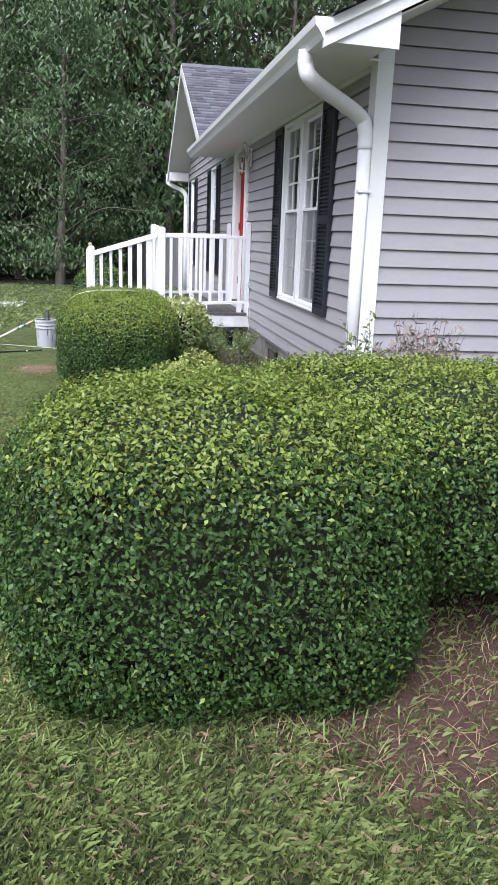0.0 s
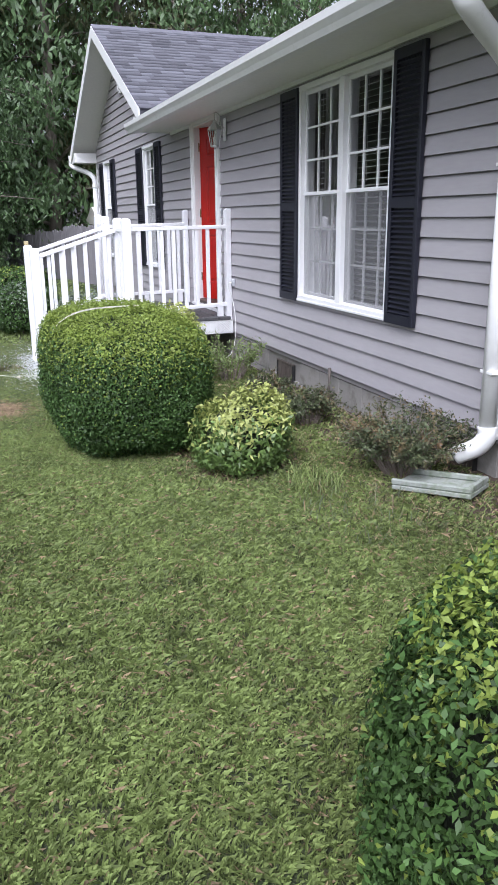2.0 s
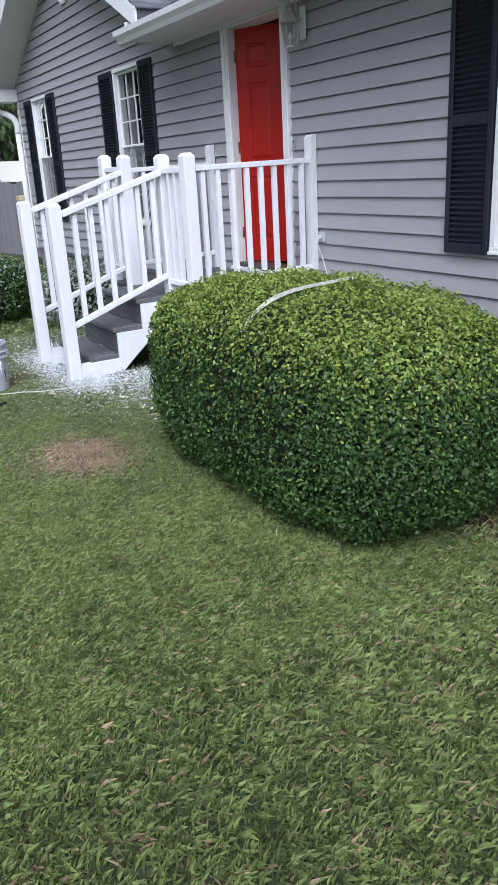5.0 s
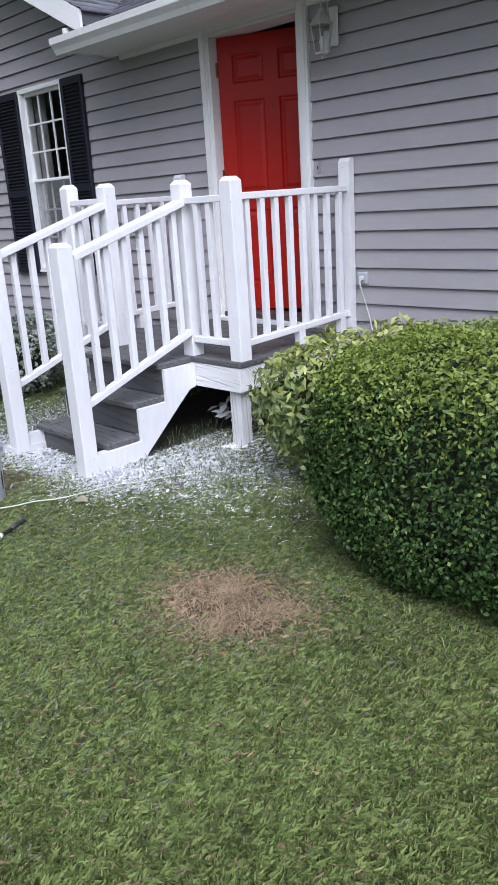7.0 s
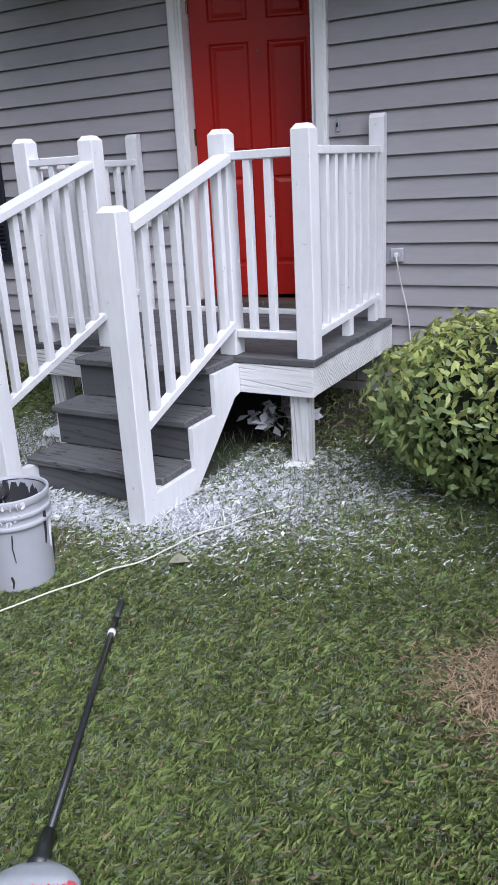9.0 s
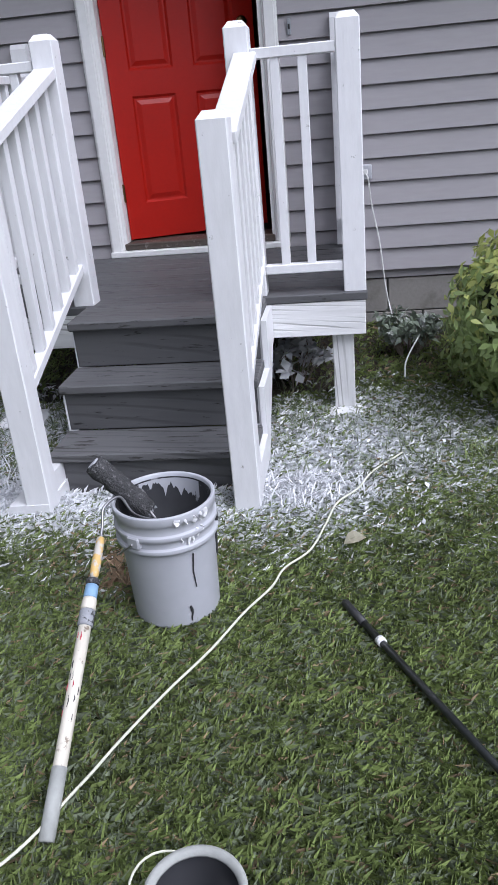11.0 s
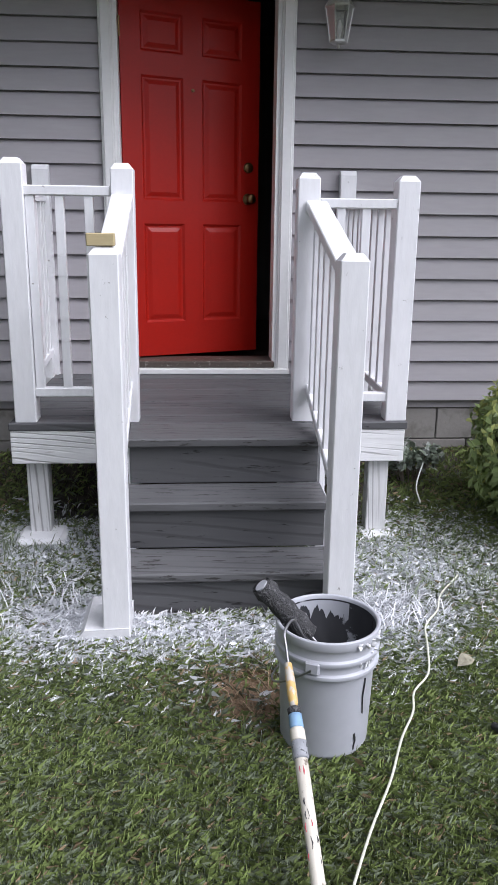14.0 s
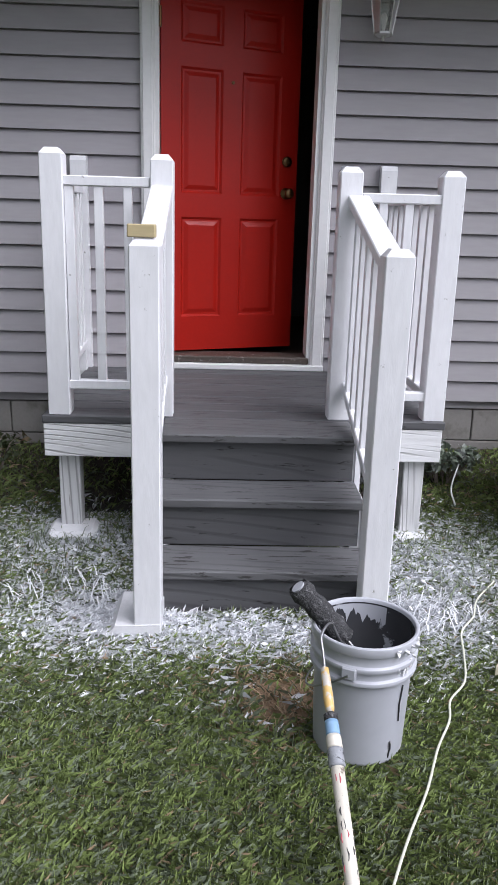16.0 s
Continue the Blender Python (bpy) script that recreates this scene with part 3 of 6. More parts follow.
# ---------------- siding boards ----------------
def lap_board(x0, x1, z0, z1, base0, lap, xt0=None, xt1=None, y=0.0):
    """One lapped board, thick at its foot; xt0, xt1 give the ends of a slanted top."""
    f0, f1 = (z0 - base0) / lap, (z1 - base0) / lap
    ya, yb = y - 0.019 * (1 - f0) - 0.001, y - 0.019 * (1 - f1) - 0.001
    if f1 > 0.99:
        z1 -= 0.008                       # open groove under the foot of the next board
    xt0 = x0 if xt0 is None else xt0
    xt1 = x1 if xt1 is None else xt1
    bm = bmesh.new()
    v = [bm.verts.new(p) for p in ((x0, ya, z0), (x1, ya, z0), (xt1, yb, z1), (xt0, yb, z1), (x0, y + 0.01, z0), (x1, y + 0.01, z0), (xt1, y + 0.01, z1), (xt0, y + 0.01, z1))]
    for f in ((0, 1, 2, 3), (5, 4, 7, 6), (4, 5, 1, 0), (3, 2, 6, 7), (4, 0, 3, 7), (1, 5, 6, 2)):
        bm.faces.new([v[i] for i in f])
    return bm


def free_spans(x0, x1, z0, z1, holes):
    spans = [(x0, x1)]
    for h in holes:
        if h[2] < z1 - 1e-4 and h[3] > z0 + 1e-4:
            nxt = []
            for a, b in spans:
                if h[1] <= a or h[0] >= b:
                    nxt.append((a, b))
                else:
                    if h[0] - a > 0.01:
                        nxt.append((a, h[0]))
                    if b - h[1] > 0.01:
                        nxt.append((h[1], b))
            spans = nxt
    return spans


def build_siding():
    rng = random.Random(4)
    rows = int((PEAK[1] - SID0) / LAP)
    for k in range(rows):
        z0, z1 = SID0 + k * LAP, SID0 + (k + 1) * LAP
        if z0 >= SOF + 0.09:
            # gable part, slanted ends
            xa, xb = PEAK[0] - (PEAK[1] - 0.1 - z0) / PITCH, PEAK[0] + (PEAK[1] - 0.1 - z0) / PITCH
            xc, xd = PEAK[0] - (PEAK[1] - 0.1 - z1) / PITCH, PEAK[0] + (PEAK[1] - 0.1 - z1) / PITCH
            xa, xc = max(xa, HX0), max(xc, HX0)
            xb, xd = min(xb, -1.6), min(xd, -1.6)
            if xd - xc > 0.05:
                part("siding_board", lap_board(xa, xb, z0, z1, z0, LAP, xc, xd), M["siding"], gable_core)
            continue
        cuts = sorted({z0, z1, *[h for o in HOLES for h in o[2:] if z0 + 0.004 < h < z1 - 0.004]})
        for a, b in zip(cuts, cuts[1:]):
            for x0, x1 in free_spans(HX0 + 0.09, HX1 - 0.12, a, b, HOLES):
                # boards come in lengths of about 3.6 m
                x = x0
                while x < x1:
                    e = x + rng.uniform(2.2, 3.8)
                    if x1 - e < 0.8:
                        e = x1
                    part("siding_board", lap_board(x, e, a, b, z0, LAP), M["siding"], wall_front)
                    x = e
    # gable end, boards along y at the near end
    for k in range(rows + 4):
        z0, z1 = SID0 + k * LAP, SID0 + (k + 1) * LAP
        zt = EAVE_Z - 0.1
        ys = 0.096 if z1 < SOF + 0.1 else max(0.096, EAVE_Y + (z0 - EAVE_Z + 0.15) / MPITCH)
        ye = min(HDEPTH, 2 * RIDGE_Y - ys)
        if ye - ys < 0.3:
            break
        for a, b in ((ys, 3.4), (3.4, ye)) if ye > 4 else ((ys, ye),):
            bm = lap_board(a, b, z0, z1, z0, LAP)
            bmesh.ops.transform(bm, matrix=Matrix(((0, -1, 0, HX1), (1, 0, 0, 0), (0, 0, 1, 0), (0, 0, 0, 1))), verts=bm.verts)
            part("siding_board", bm, M["siding"], wall_east)


# corner boards
for nm, bm in (("trim_corner_east", prism([(HX1 - 0.12, -0.02), (HX1 + 0.022, -0.02), (HX1 + 0.022, 0.095), (HX1, 0.095), (HX1, 0.0), (HX1 - 0.12, 0.0)], "z", SID0 - 0.02, SOF - 0.013)),
               ("trim_corner_west", prism([(HX0 + 0.09, -0.02), (HX0 - 0.02, -0.02), (HX0 - 0.02, 0.09), (HX0, 0.09), (HX0, 0.0), (HX0 + 0.09, 0.0)], "z", SID0 - 0.02, SOF))):
    tagged(part(nm, bm, M["white_trim"]), "white corner board at the end of the siding", "trim", kind="structure")


# ---------------- roof ----------------
def slope_slab(p0, p1, p2, p3, thick):
    """A slab between four corners, thick measured straight down."""
    bm = bmesh.new()
    top = [bm.verts.new(p) for p in (p0, p1, p2, p3)]
    low = [bm.verts.new((p[0], p[1], p[2] - thick)) for p in (p0, p1, p2, p3)]
    bm.faces.new(top)
    bm.faces.new(low[::-1])
    for i in range(4):
        bm.faces.new((top[i], low[i], low[(i + 1) % 4], top[(i + 1) % 4]))
    return bm


def mz(y):
    return EAVE_Z + MPITCH * (y - EAVE_Y)


roof = part("roof", slope_slab((-1.6, EAVE_Y, mz(EAVE_Y)), (RAKE_X, EAVE_Y, mz(EAVE_Y)), (RAKE_X, RIDGE_Y, mz(RIDGE_Y)), (-1.6, RIDGE_Y, mz(RIDGE_Y)), 0.1), M["shingle"])
tagged(roof, "low-pitched roof of grey asphalt shingles", "roof", kind="structure")
RWY = -0.45
part("slope", slope_slab((-7.9, 0.2, mz(0.2)), (-1.6, 0.2, mz(0.2)), (-1.6, RIDGE_Y, mz(RIDGE_Y)), (-7.9, RIDGE_Y, mz(RIDGE_Y)), 0.1), M["shingle"], roof)
part("slope", slope_slab((-7.9, RIDGE_Y, mz(RIDGE_Y)), (RAKE_X, RIDGE_Y, mz(RIDGE_Y)), (RAKE_X, 8.5, mz(-0.5)), (-7.9, 8.5, mz(-0.5)), 0.1), M["shingle"], roof)
WXL, WXR = -7.95, -1.42
part("slope", slope_slab((WXL, RWY, rake_z(WXL)), (PEAK[0], RWY, PEAK[1]), (PEAK[0], 3.6, PEAK[1]), (WXL, 3.6, rake_z(WXL)), 0.1), M["shingle"], roof)
part("slope", slope_slab((PEAK[0], RWY, PEAK[1]), (WXR, RWY, rake_z(WXR)), (WXR, 3.6, rake_z(WXR)), (PEAK[0], 3.6, PEAK[1]), 0.1), M["shingle"], roof)


def shingle_field(origin, across, up, width, length, rng, keep=None):
    """Lapped courses of single tabs on a slope, joined."""
    o, a, u = np.array(origin), unit(np.array([across], float))[0], unit(np.array([up], float))[0]
    nrm = np.cross(a, u)
    verts, quads = [], []
    r = 0
    while r * 0.14 < length:
        s = -rng.uniform(0, 0.3)
        while s < width:
            w = rng.uniform(0.16, 0.34)
            s0, s1 = max(s, 0), min(s + w - 0.004, width)
            if s1 - s0 > 0.02:
                c = o + a * (s0 + s1) / 2 + u * (r * 0.14)
                if keep is None or keep(c):
                    lift = 0.012 + rng.uniform(0, 0.006)
                    l0, l1 = r * 0.14 - rng.uniform(0, 0.006), min(r * 0.14 + 0.16, length + 0.02)
                    k = len(verts)
                    for ss, ll, h in ((s0, l0, lift), (s1, l0, lift), (s1, l1, 0.002), (s0, l1, 0.002), (s0, l0, 0.0), (s1, l0, 0.0)):
                        verts.append(o + a * ss + u * ll + nrm * h)
                    quads += [(k, k + 1, k + 2, k + 3), (k + 4, k + 5, k + 1, k), ]
            s += w
        r += 1
    return np.array(verts), np.array(quads)


def build_shingles():
    rng = random.Random(11)
    slope_len = math.hypot(1, MPITCH)
    v, q = shingle_field((-1.7, EAVE_Y - 0.02, mz(EAVE_Y - 0.02) + 0.004), (1, 0, 0), (0, 1, MPITCH), 7.9, (RIDGE_Y - EAVE_Y) * slope_len, rng)
    ob = new("shingles", quads_mesh("shingles", v, q, M["shingle"]))
    tagged(adopt(ob, roof), kind="stuff")
    v, q = shingle_field((-6.5, 0.25, mz(0.25) + 0.004), (1, 0, 0), (0, 1, MPITCH), 4.8, (RIDGE_Y - 0.25) * slope_len, rng, lambda c: c[2] > rake_z(c[0]) - 0.1)
    tagged(adopt(new("shingles", quads_mesh("shingles", v, q, M["shingle"])), roof), kind="stuff")
    sl = math.hypot(1, PITCH)
    v, q = shingle_field((WXR + 0.02, RWY - 0.02, rake_z(WXR + 0.02) + 0.004), (0, 1, 0), (-1, 0, PITCH), 4.0, (WXR - PEAK[0]) * sl, rng, lambda c: c[2] > mz(c[1]) - 0.1 or c[1] < 0.2)
    tagged(adopt(new("shingles", quads_mesh("shingles", v, q, M["shingle"])), roof), kind="stuff")
    # ridge caps
    cap = mesh_of("ridge_cap", prism([(-0.13, -0.055), (0, 0.02), (0.13, -0.055), (0.13, -0.065), (0, 0.008), (-0.13, -0.065)], "y", 0, 0.2), M["shingle"])
    for k in range(20):
        piece("ridge_cap", cap, pose(PEAK[0], RWY - 0.02 + k * 0.19, PEAK[1] + 0.012 + 0.004 * (k % 2)), roof)


# soffits, fascia and rakes, all painted white
trim = part("trim_eave", box(-1.62, HX1 + 0.023, EAVE_Y + 0.03, 0.095, SOF - 0.012, SOF + 0.004), M["soffit"])
tagged(trim, "white boxed eave with soffit and fascia boards", "trim", kind="structure")
part("fascia_board", box(-1.62, RAKE_X, EAVE_Y + 0.005, EAVE_Y + 0.03, SOF - 0.035, EAVE_Z - 0.03), M["white_trim"], trim)
part("frieze", box(-1.55, HX1 - 0.12, -0.03, -0.002, SOF - 0.05, SOF - 0.013), M["white_trim"], trim)
part("end_board", box(-1.645, -1.62, EAVE_Y + 0.005, -0.004, SOF - 0.02, EAVE_Z + 0.08), M["white_trim"], trim)
# boxed return at the near end
part("corner_block", box(HX1 - 0.12, HX1 + 0.022, -0.02, 0.095, SOF + 0.005, mz(-0.02) - 0.16), M["white_trim"], trim)
part("soffit", box(HX1 + 0.023, RAKE_X - 0.011, EAVE_Y + 0.03, -0.09, SOF - 0.012, SOF + 0.004), M["soffit"], trim)
part("end_board", box(HX1 + 0.022, RAKE_X - 0.011, -0.105, -0.09, SOF + 0.005, mz(-0.105) - 0.12), M["white_trim"], trim)
part("end_board", prism([(EAVE_Y + 0.005, SOF - 0.055), (-0.09, SOF - 0.065), (-0.09, mz(-0.09) - 0.12), (EAVE_Y + 0.005, EAVE_Z - 0.04)], "x", RAKE_X - 0.01, RAKE_X + 0.012), M["white_trim"], trim)
rake_east = part("trim_rake_east", slope_slab((RAKE_X - 0.005, EAVE_Y - 0.06, mz(EAVE_Y - 0.06) - 0.008), (RAKE_X + 0.03, EAVE_Y - 0.06, mz(EAVE_Y - 0.06) - 0.008), (RAKE_X + 0.03, RIDGE_Y, mz(RIDGE_Y) - 0.008), (RAKE_X - 0.005, RIDGE_Y, mz(RIDGE_Y) - 0.008), 0.13), M["white_trim"])
tagged(rake_east, "white rake board along the gable end roof edge", "trim", kind="structure")
part("soffit", slope_slab((HX1, -0.088, mz(-0.088) - 0.15), (RAKE_X - 0.01, -0.088, mz(-0.088) - 0.15), (RAKE_X - 0.01, RIDGE_Y, mz(RIDGE_Y) - 0.15), (HX1, RIDGE_Y, mz(RIDGE_Y) - 0.15), 0.012), M["soffit"], rake_east)
part("rake_strip", slope_slab((RAKE_X + 0.031, EAVE_Y - 0.06, mz(EAVE_Y - 0.06) + 0.002), (RAKE_X + 0.05, EAVE_Y - 0.06, mz(EAVE_Y - 0.06) + 0.002), (RAKE_X + 0.05, RIDGE_Y, mz(RIDGE_Y) + 0.002), (RAKE_X + 0.031, RIDGE_Y, mz(RIDGE_Y) + 0.002), 0.06), M["white_trim"], rake_east)
rake_front = part("trim_rake_front", slope_slab((WXL, RWY - 0.025, rake_z(WXL) + 0.005), (PEAK[0], RWY - 0.025, PEAK[1] + 0.005), (PEAK[0], RWY, PEAK[1] + 0.005), (WXL, RWY, rake_z(WXL) + 0.005), 0.17), M["white_trim"])
tagged(rake_front, "white rake boards and soffit of the front gable", "trim", kind="structure")
part("rake_board", slope_slab((PEAK[0], RWY - 0.025, PEAK[1] + 0.005), (WXR, RWY - 0.025, rake_z(WXR) + 0.005), (WXR, RWY, rake_z(WXR) + 0.005), (PEAK[0], RWY, PEAK[1] + 0.005), 0.17), M["white_trim"], rake_front)
for xa, xb in ((WXL + 0.02, PEAK[0]), (PEAK[0], -1.66)):
    part("soffit", slope_slab((xa, RWY, rake_z(xa) - 0.125), (xb, RWY, rake_z(xb) - 0.125), (xb, 0.012, rake_z(xb) - 0.125), (xa, 0.012, rake_z(xa) - 0.125), 0.012), M["soffit"], rake_front)
# box return at the far corner
part("return_box", box(WXL, HX0 + 0.12, RWY, -0.02, SOF - 0.02, SOF + 0.16), M["white_trim"], rake_front)
# gable vent, a tall eight-sided louvre
vent = thing("gable_vent", (-4.7, -0.02, 3.7), "white elongated octagonal louvre high in the gable", "vent")
vx, va, vb, vw = -4.68, 3.66, 4.2, 0.17
part("backing", prism([(vx - vw, va + 0.12), (vx - 0.07, va), (vx + 0.07, va), (vx + vw, va + 0.12), (vx + vw, vb - 0.12), (vx + 0.07, vb), (vx - 0.07, vb), (vx - vw, vb - 0.12)], "y", -0.022, -0.012), M["white_vinyl"], vent)
ring = [(vx - vw, va + 0.12), (vx - 0.07, va), (vx + 0.07, va), (vx + vw, va + 0.12), (vx + vw, vb - 0.12), (vx + 0.07, vb), (vx - 0.07, vb), (vx - vw, vb - 0.12)]
for (ax, az), (bx, bz) in zip(ring, ring[1:] + ring[:1]):
    part("frame", bar((ax, -0.035, az), (bx, -0.035, bz), 0.03, 0.035, up=(0, 1, 0)), M["white_vinyl"], vent)
for k in range(9):
    z = va + 0.06 + k * 0.052
    half = vw - 0.02 if va + 0.12 < z < vb - 0.12 else 0.1
    part("louvre", bar((vx - half, -0.036, z), (vx + half, -0.036, z), 0.034, 0.006, up=(0, 0.6, 0.8)), M["white_vinyl"], vent)


# ---------------- gutters and downspouts ----------------
def gutter(name, x0, x1, y, ztop, label):
    g = thing(name, ((x0 + x1) / 2, y, ztop - 0.12), label, "gutter")
    t = 0.004
    prof = [(y, ztop), (y, ztop - 0.115), (y - 0.065, ztop - 0.115), (y - 0.085, ztop - 0.08), (y - 0.115, ztop - 0.045), (y - 0.12, ztop),
            (y - 0.105, ztop), (y - 0.105, ztop - 0.01), (y - 0.115 + t, ztop - 0.012), (y - 0.11, ztop - 0.043), (y - 0.08, ztop - 0.075), (y - 0.067, ztop - 0.11), (y - t, ztop - 0.11), (y - t, ztop)]
    part("trough", prism(prof, "x", x0, x1), M["gutter"], g)
    solid = prof[:6]
    part("end_cap", prism(solid, "x", x0 - 0.004, x0), M["gutter"], g)
    part("end_cap", prism(solid, "x", x1, x1 + 0.004), M["gutter"], g)
    return g


gutter("gutter", -1.66, RAKE_X + 0.02, EAVE_Y, EAVE_Z - 0.005, "white aluminium gutter along the front eave")
side_gutter = thing("gutter", (WXL - 0.06, 1.0, 2.8), "white gutter along the far side eave", "gutter")
part("trough", prism([(WXL, rake_z(WXL) - 0.02), (WXL, rake_z(WXL) - 0.14), (WXL - 0.08, rake_z(WXL) - 0.14), (WXL - 0.12, rake_z(WXL) - 0.02)], "y", RWY - 0.05, 3.6), M["gutter"], side_gutter)


def downspout(x, y_out, z_out, x_wall, z_foot, label, kick=(0, -1)):
    d = thing("downspout", (x_wall, -0.06, z_foot), label, "downspout")
    pts = [(x, y_out, z_out), (x, y_out, z_out - 0.09), (x, y_out + 0.06, z_out - 0.18), (x_wall, -0.13, z_out - 0.33), (x_wall, -0.07, z_out - 0.43), (x_wall, -0.065, z_out - 0.55)]
    part("elbow", tube(curve_points(pts, 6), 0.055, 12, ry=0.045), M["gutter"], d, smooth=True)
    pp = part("pipe", tube([(x_wall, -0.065, z_out - 0.54), (x_wall, -0.065, z_foot + 0.1)], 0.05, 12, ry=0.04), M["gutter"], d, smooth=True)
    a, b = kick
    part("foot_elbow", tube(curve_points([(x_wall, -0.065, z_foot + 0.16), (x_wall, -0.065, z_foot + 0.1), (x_wall + a * 0.05, -0.065 + b * 0.05, z_foot + 0.03), (x_wall + a * 0.17, -0.065 + b * 0.17, z_foot - 0.04)], 6), 0.056, 12, ry=0.046), M["gutter"], d, smooth=True)
    for z in (1.9, 0.8):
        part("strap", box(x_wall - 0.054, x_wall + 0.054, -0.107, -0.016, z, z + 0.018, 0.002), M["gutter"], pp)
    return d


downspout(5.7, EAVE_Y - 0.06, EAVE_Z - 0.1, 5.5, 0.33, "white downspout running down the house corner", (-0.8, -0.6))
dw = thing("downspout", (HX0 + 0.02, -0.06, 0.3), "white downspout at the far corner of the gable", "downspout")
part("elbow", tube(curve_points([(WXL - 0.05, RWY, SOF + 0.05), (WXL - 0.05, RWY + 0.02, SOF - 0.06), (HX0 - 0.05, -0.15, SOF - 0.22), (HX0 + 0.02, -0.07, SOF - 0.35), (HX0 + 0.02, -0.07, SOF - 0.5)], 6), 0.05, 10), M["gutter"], dw, smooth=True)
part("pipe", tube([(HX0 + 0.02, -0.07, SOF - 0.48), (HX0 + 0.02, -0.07, 0.2)], 0.045, 10), M["gutter"], dw, smooth=True)


# ---------------- windows ----------------
def sheet(x0, x1, y, z0, z1):
    """A pane of glass facing the lawn."""
    bm = bmesh.new()
    bm.faces.new([bm.verts.new(p) for p in ((x0, y, z0), (x1, y, z0), (x1, y, z1), (x0, y, z1))])
    return bm


def window(name, x0, x1, z0, z1, units):
    w = thing(name, ((x0 + x1) / 2, 0, z0), "white vinyl double-hung window with grilles" if units == 1 else "wide white vinyl twin double-hung window with grilles", "window", kind="structure")
    f = 0.042
    for a, b, c, d in ((x0, x1, z1 - f, z1), (x0, x1, z0, z0 + f)):
        part("window_frame", box(a, b, -0.035, 0.1, c, d, 0.003), M["white_vinyl"], w)
    for a, b in ((x0, x0 + f), (x1 - f, x1)):
        part("window_frame", box(a, b, -0.032, 0.1, z0 + f, z1 - f, 0.003), M["white_vinyl"], w)
    part("window_sill", box(x0 - 0.004, x1 + 0.004, -0.042, -0.03, z0 - 0.006, z0 + 0.012, 0.002), M["white_vinyl"], w)
    ux = [x0 + f, x1 - f]
    if units == 2:
        c = (x0 + x1) / 2
        part("mullion", box(c - 0.04, c + 0.04, -0.03, 0.1, z0 + f, z1 - f, 0.003), M["white_vinyl"], w)
        spans = [(ux[0], c - 0.04), (c + 0.04, ux[1])]
    else:
        spans = [tuple(ux)]
    zm = (z0 + z1) / 2 + 0.02
    for a, b in spans:
        for lower in (False, True):
            za, zb = (z0 + f, zm + 0.02) if lower else (zm - 0.015, z1 - f)
            y = 0.012 if not lower else 0.04
            sash = part("sash", box(a, b, y, y + 0.028, zb - 0.03, zb, 0.002), M["white_vinyl"], w)
            part("rail", box(a, b, y, y + 0.028, za, za + 0.03, 0.002), M["white_vinyl"], sash)
            for s in (a, b - 0.022):
                part("stile", box(s, s + 0.022, y + 0.001, y + 0.027, za + 0.03, zb - 0.03), M["white_vinyl"], sash)
            gl = part("pane", sheet(a + 0.022, b - 0.022, y + 0.014, za + 0.03, zb - 0.03), M["glass"], sash)
            gl.visible_shadow = False
            for k in (1, 2):
                x = a + 0.022 + (b - a - 0.044) * k / 3
                part("muntin", box(x - 0.008, x + 0.008, y + 0.006, y + 0.022, za + 0.03, zb - 0.03), M["white_vinyl"], sash)
                z = za + 0.03 + (zb - za - 0.06) * k / 3
                part("muntin", box(a + 0.022, b - 0.022, y + 0.0065, y + 0.0215, z - 0.008, z + 0.008), M["white_vinyl"], sash)
            if lower:
                sc = part("insect_screen", box(a + 0.012, b - 0.012, 0.004, 0.006, za + 0.01, zb - 0.025), M["screen"], w)
                for s, e, c2, d2 in ((a, b, za, za + 0.014), (a, b, zb - 0.03, zb - 0.016)):
                    part("screen_frame", box(s + 0.002, e - 0.002, 0.0, 0.01, c2, d2), M["white_vinyl"], w)
    return w, spans


def window_blind(x0, x1, z0, z1, tilt, y=0.16):
    b = thing("window_blind", ((x0 + x1) / 2, y, z0), "white horizontal slat blind hung inside the window", "blind", "window blinds")
    part("head_rail", box(x0, x1, y - 0.02, y + 0.03, z1, z1 + 0.04), M["blind"], b)
    sl = mesh_of("slat", box(x0 - (x0 + x1) / 2, x1 - (x0 + x1) / 2, -0.024, 0.024, -0.0012, 0.0012), M["blind"])
    n = int((z1 - z0) / 0.044)
    for k in range(n):
        piece("slat", sl, pose((x0 + x1) / 2, y, z0 + 0.02 + k * 0.044, tilt), b)
    for x in (x0 + 0.12, x1 - 0.12):
        part("cord", tube([(x, y - 0.026, z0), (x, y - 0.026, z1)], 0.0015, 4), M["blind"], b)


def curtain(x0, x1, z0, z1, y, rng):
    c = bmesh.new()
    n = 28
    low = []
    top = []
    for k in range(n + 1):
        x = x0 + (x1 - x0) * k / n
        dy = 0.018 * math.sin(k * 1.9) + rng.uniform(-0.004, 0.004)
        low.append(c.verts.new((x, y + dy * 1.4, z0)))
        top.append(c.verts.new((x, y + dy, z1)))
    for k in range(n):
        c.faces.new((low[k], low[k + 1], top[k + 1], top[k]))
    bmesh.ops.solidify(c, geom=c.faces, thickness=0.002)
    return tagged(part("curtain", c, M["curtain"], smooth=True), "pale sheer curtain hanging inside the window", "curtain", "window curtains")


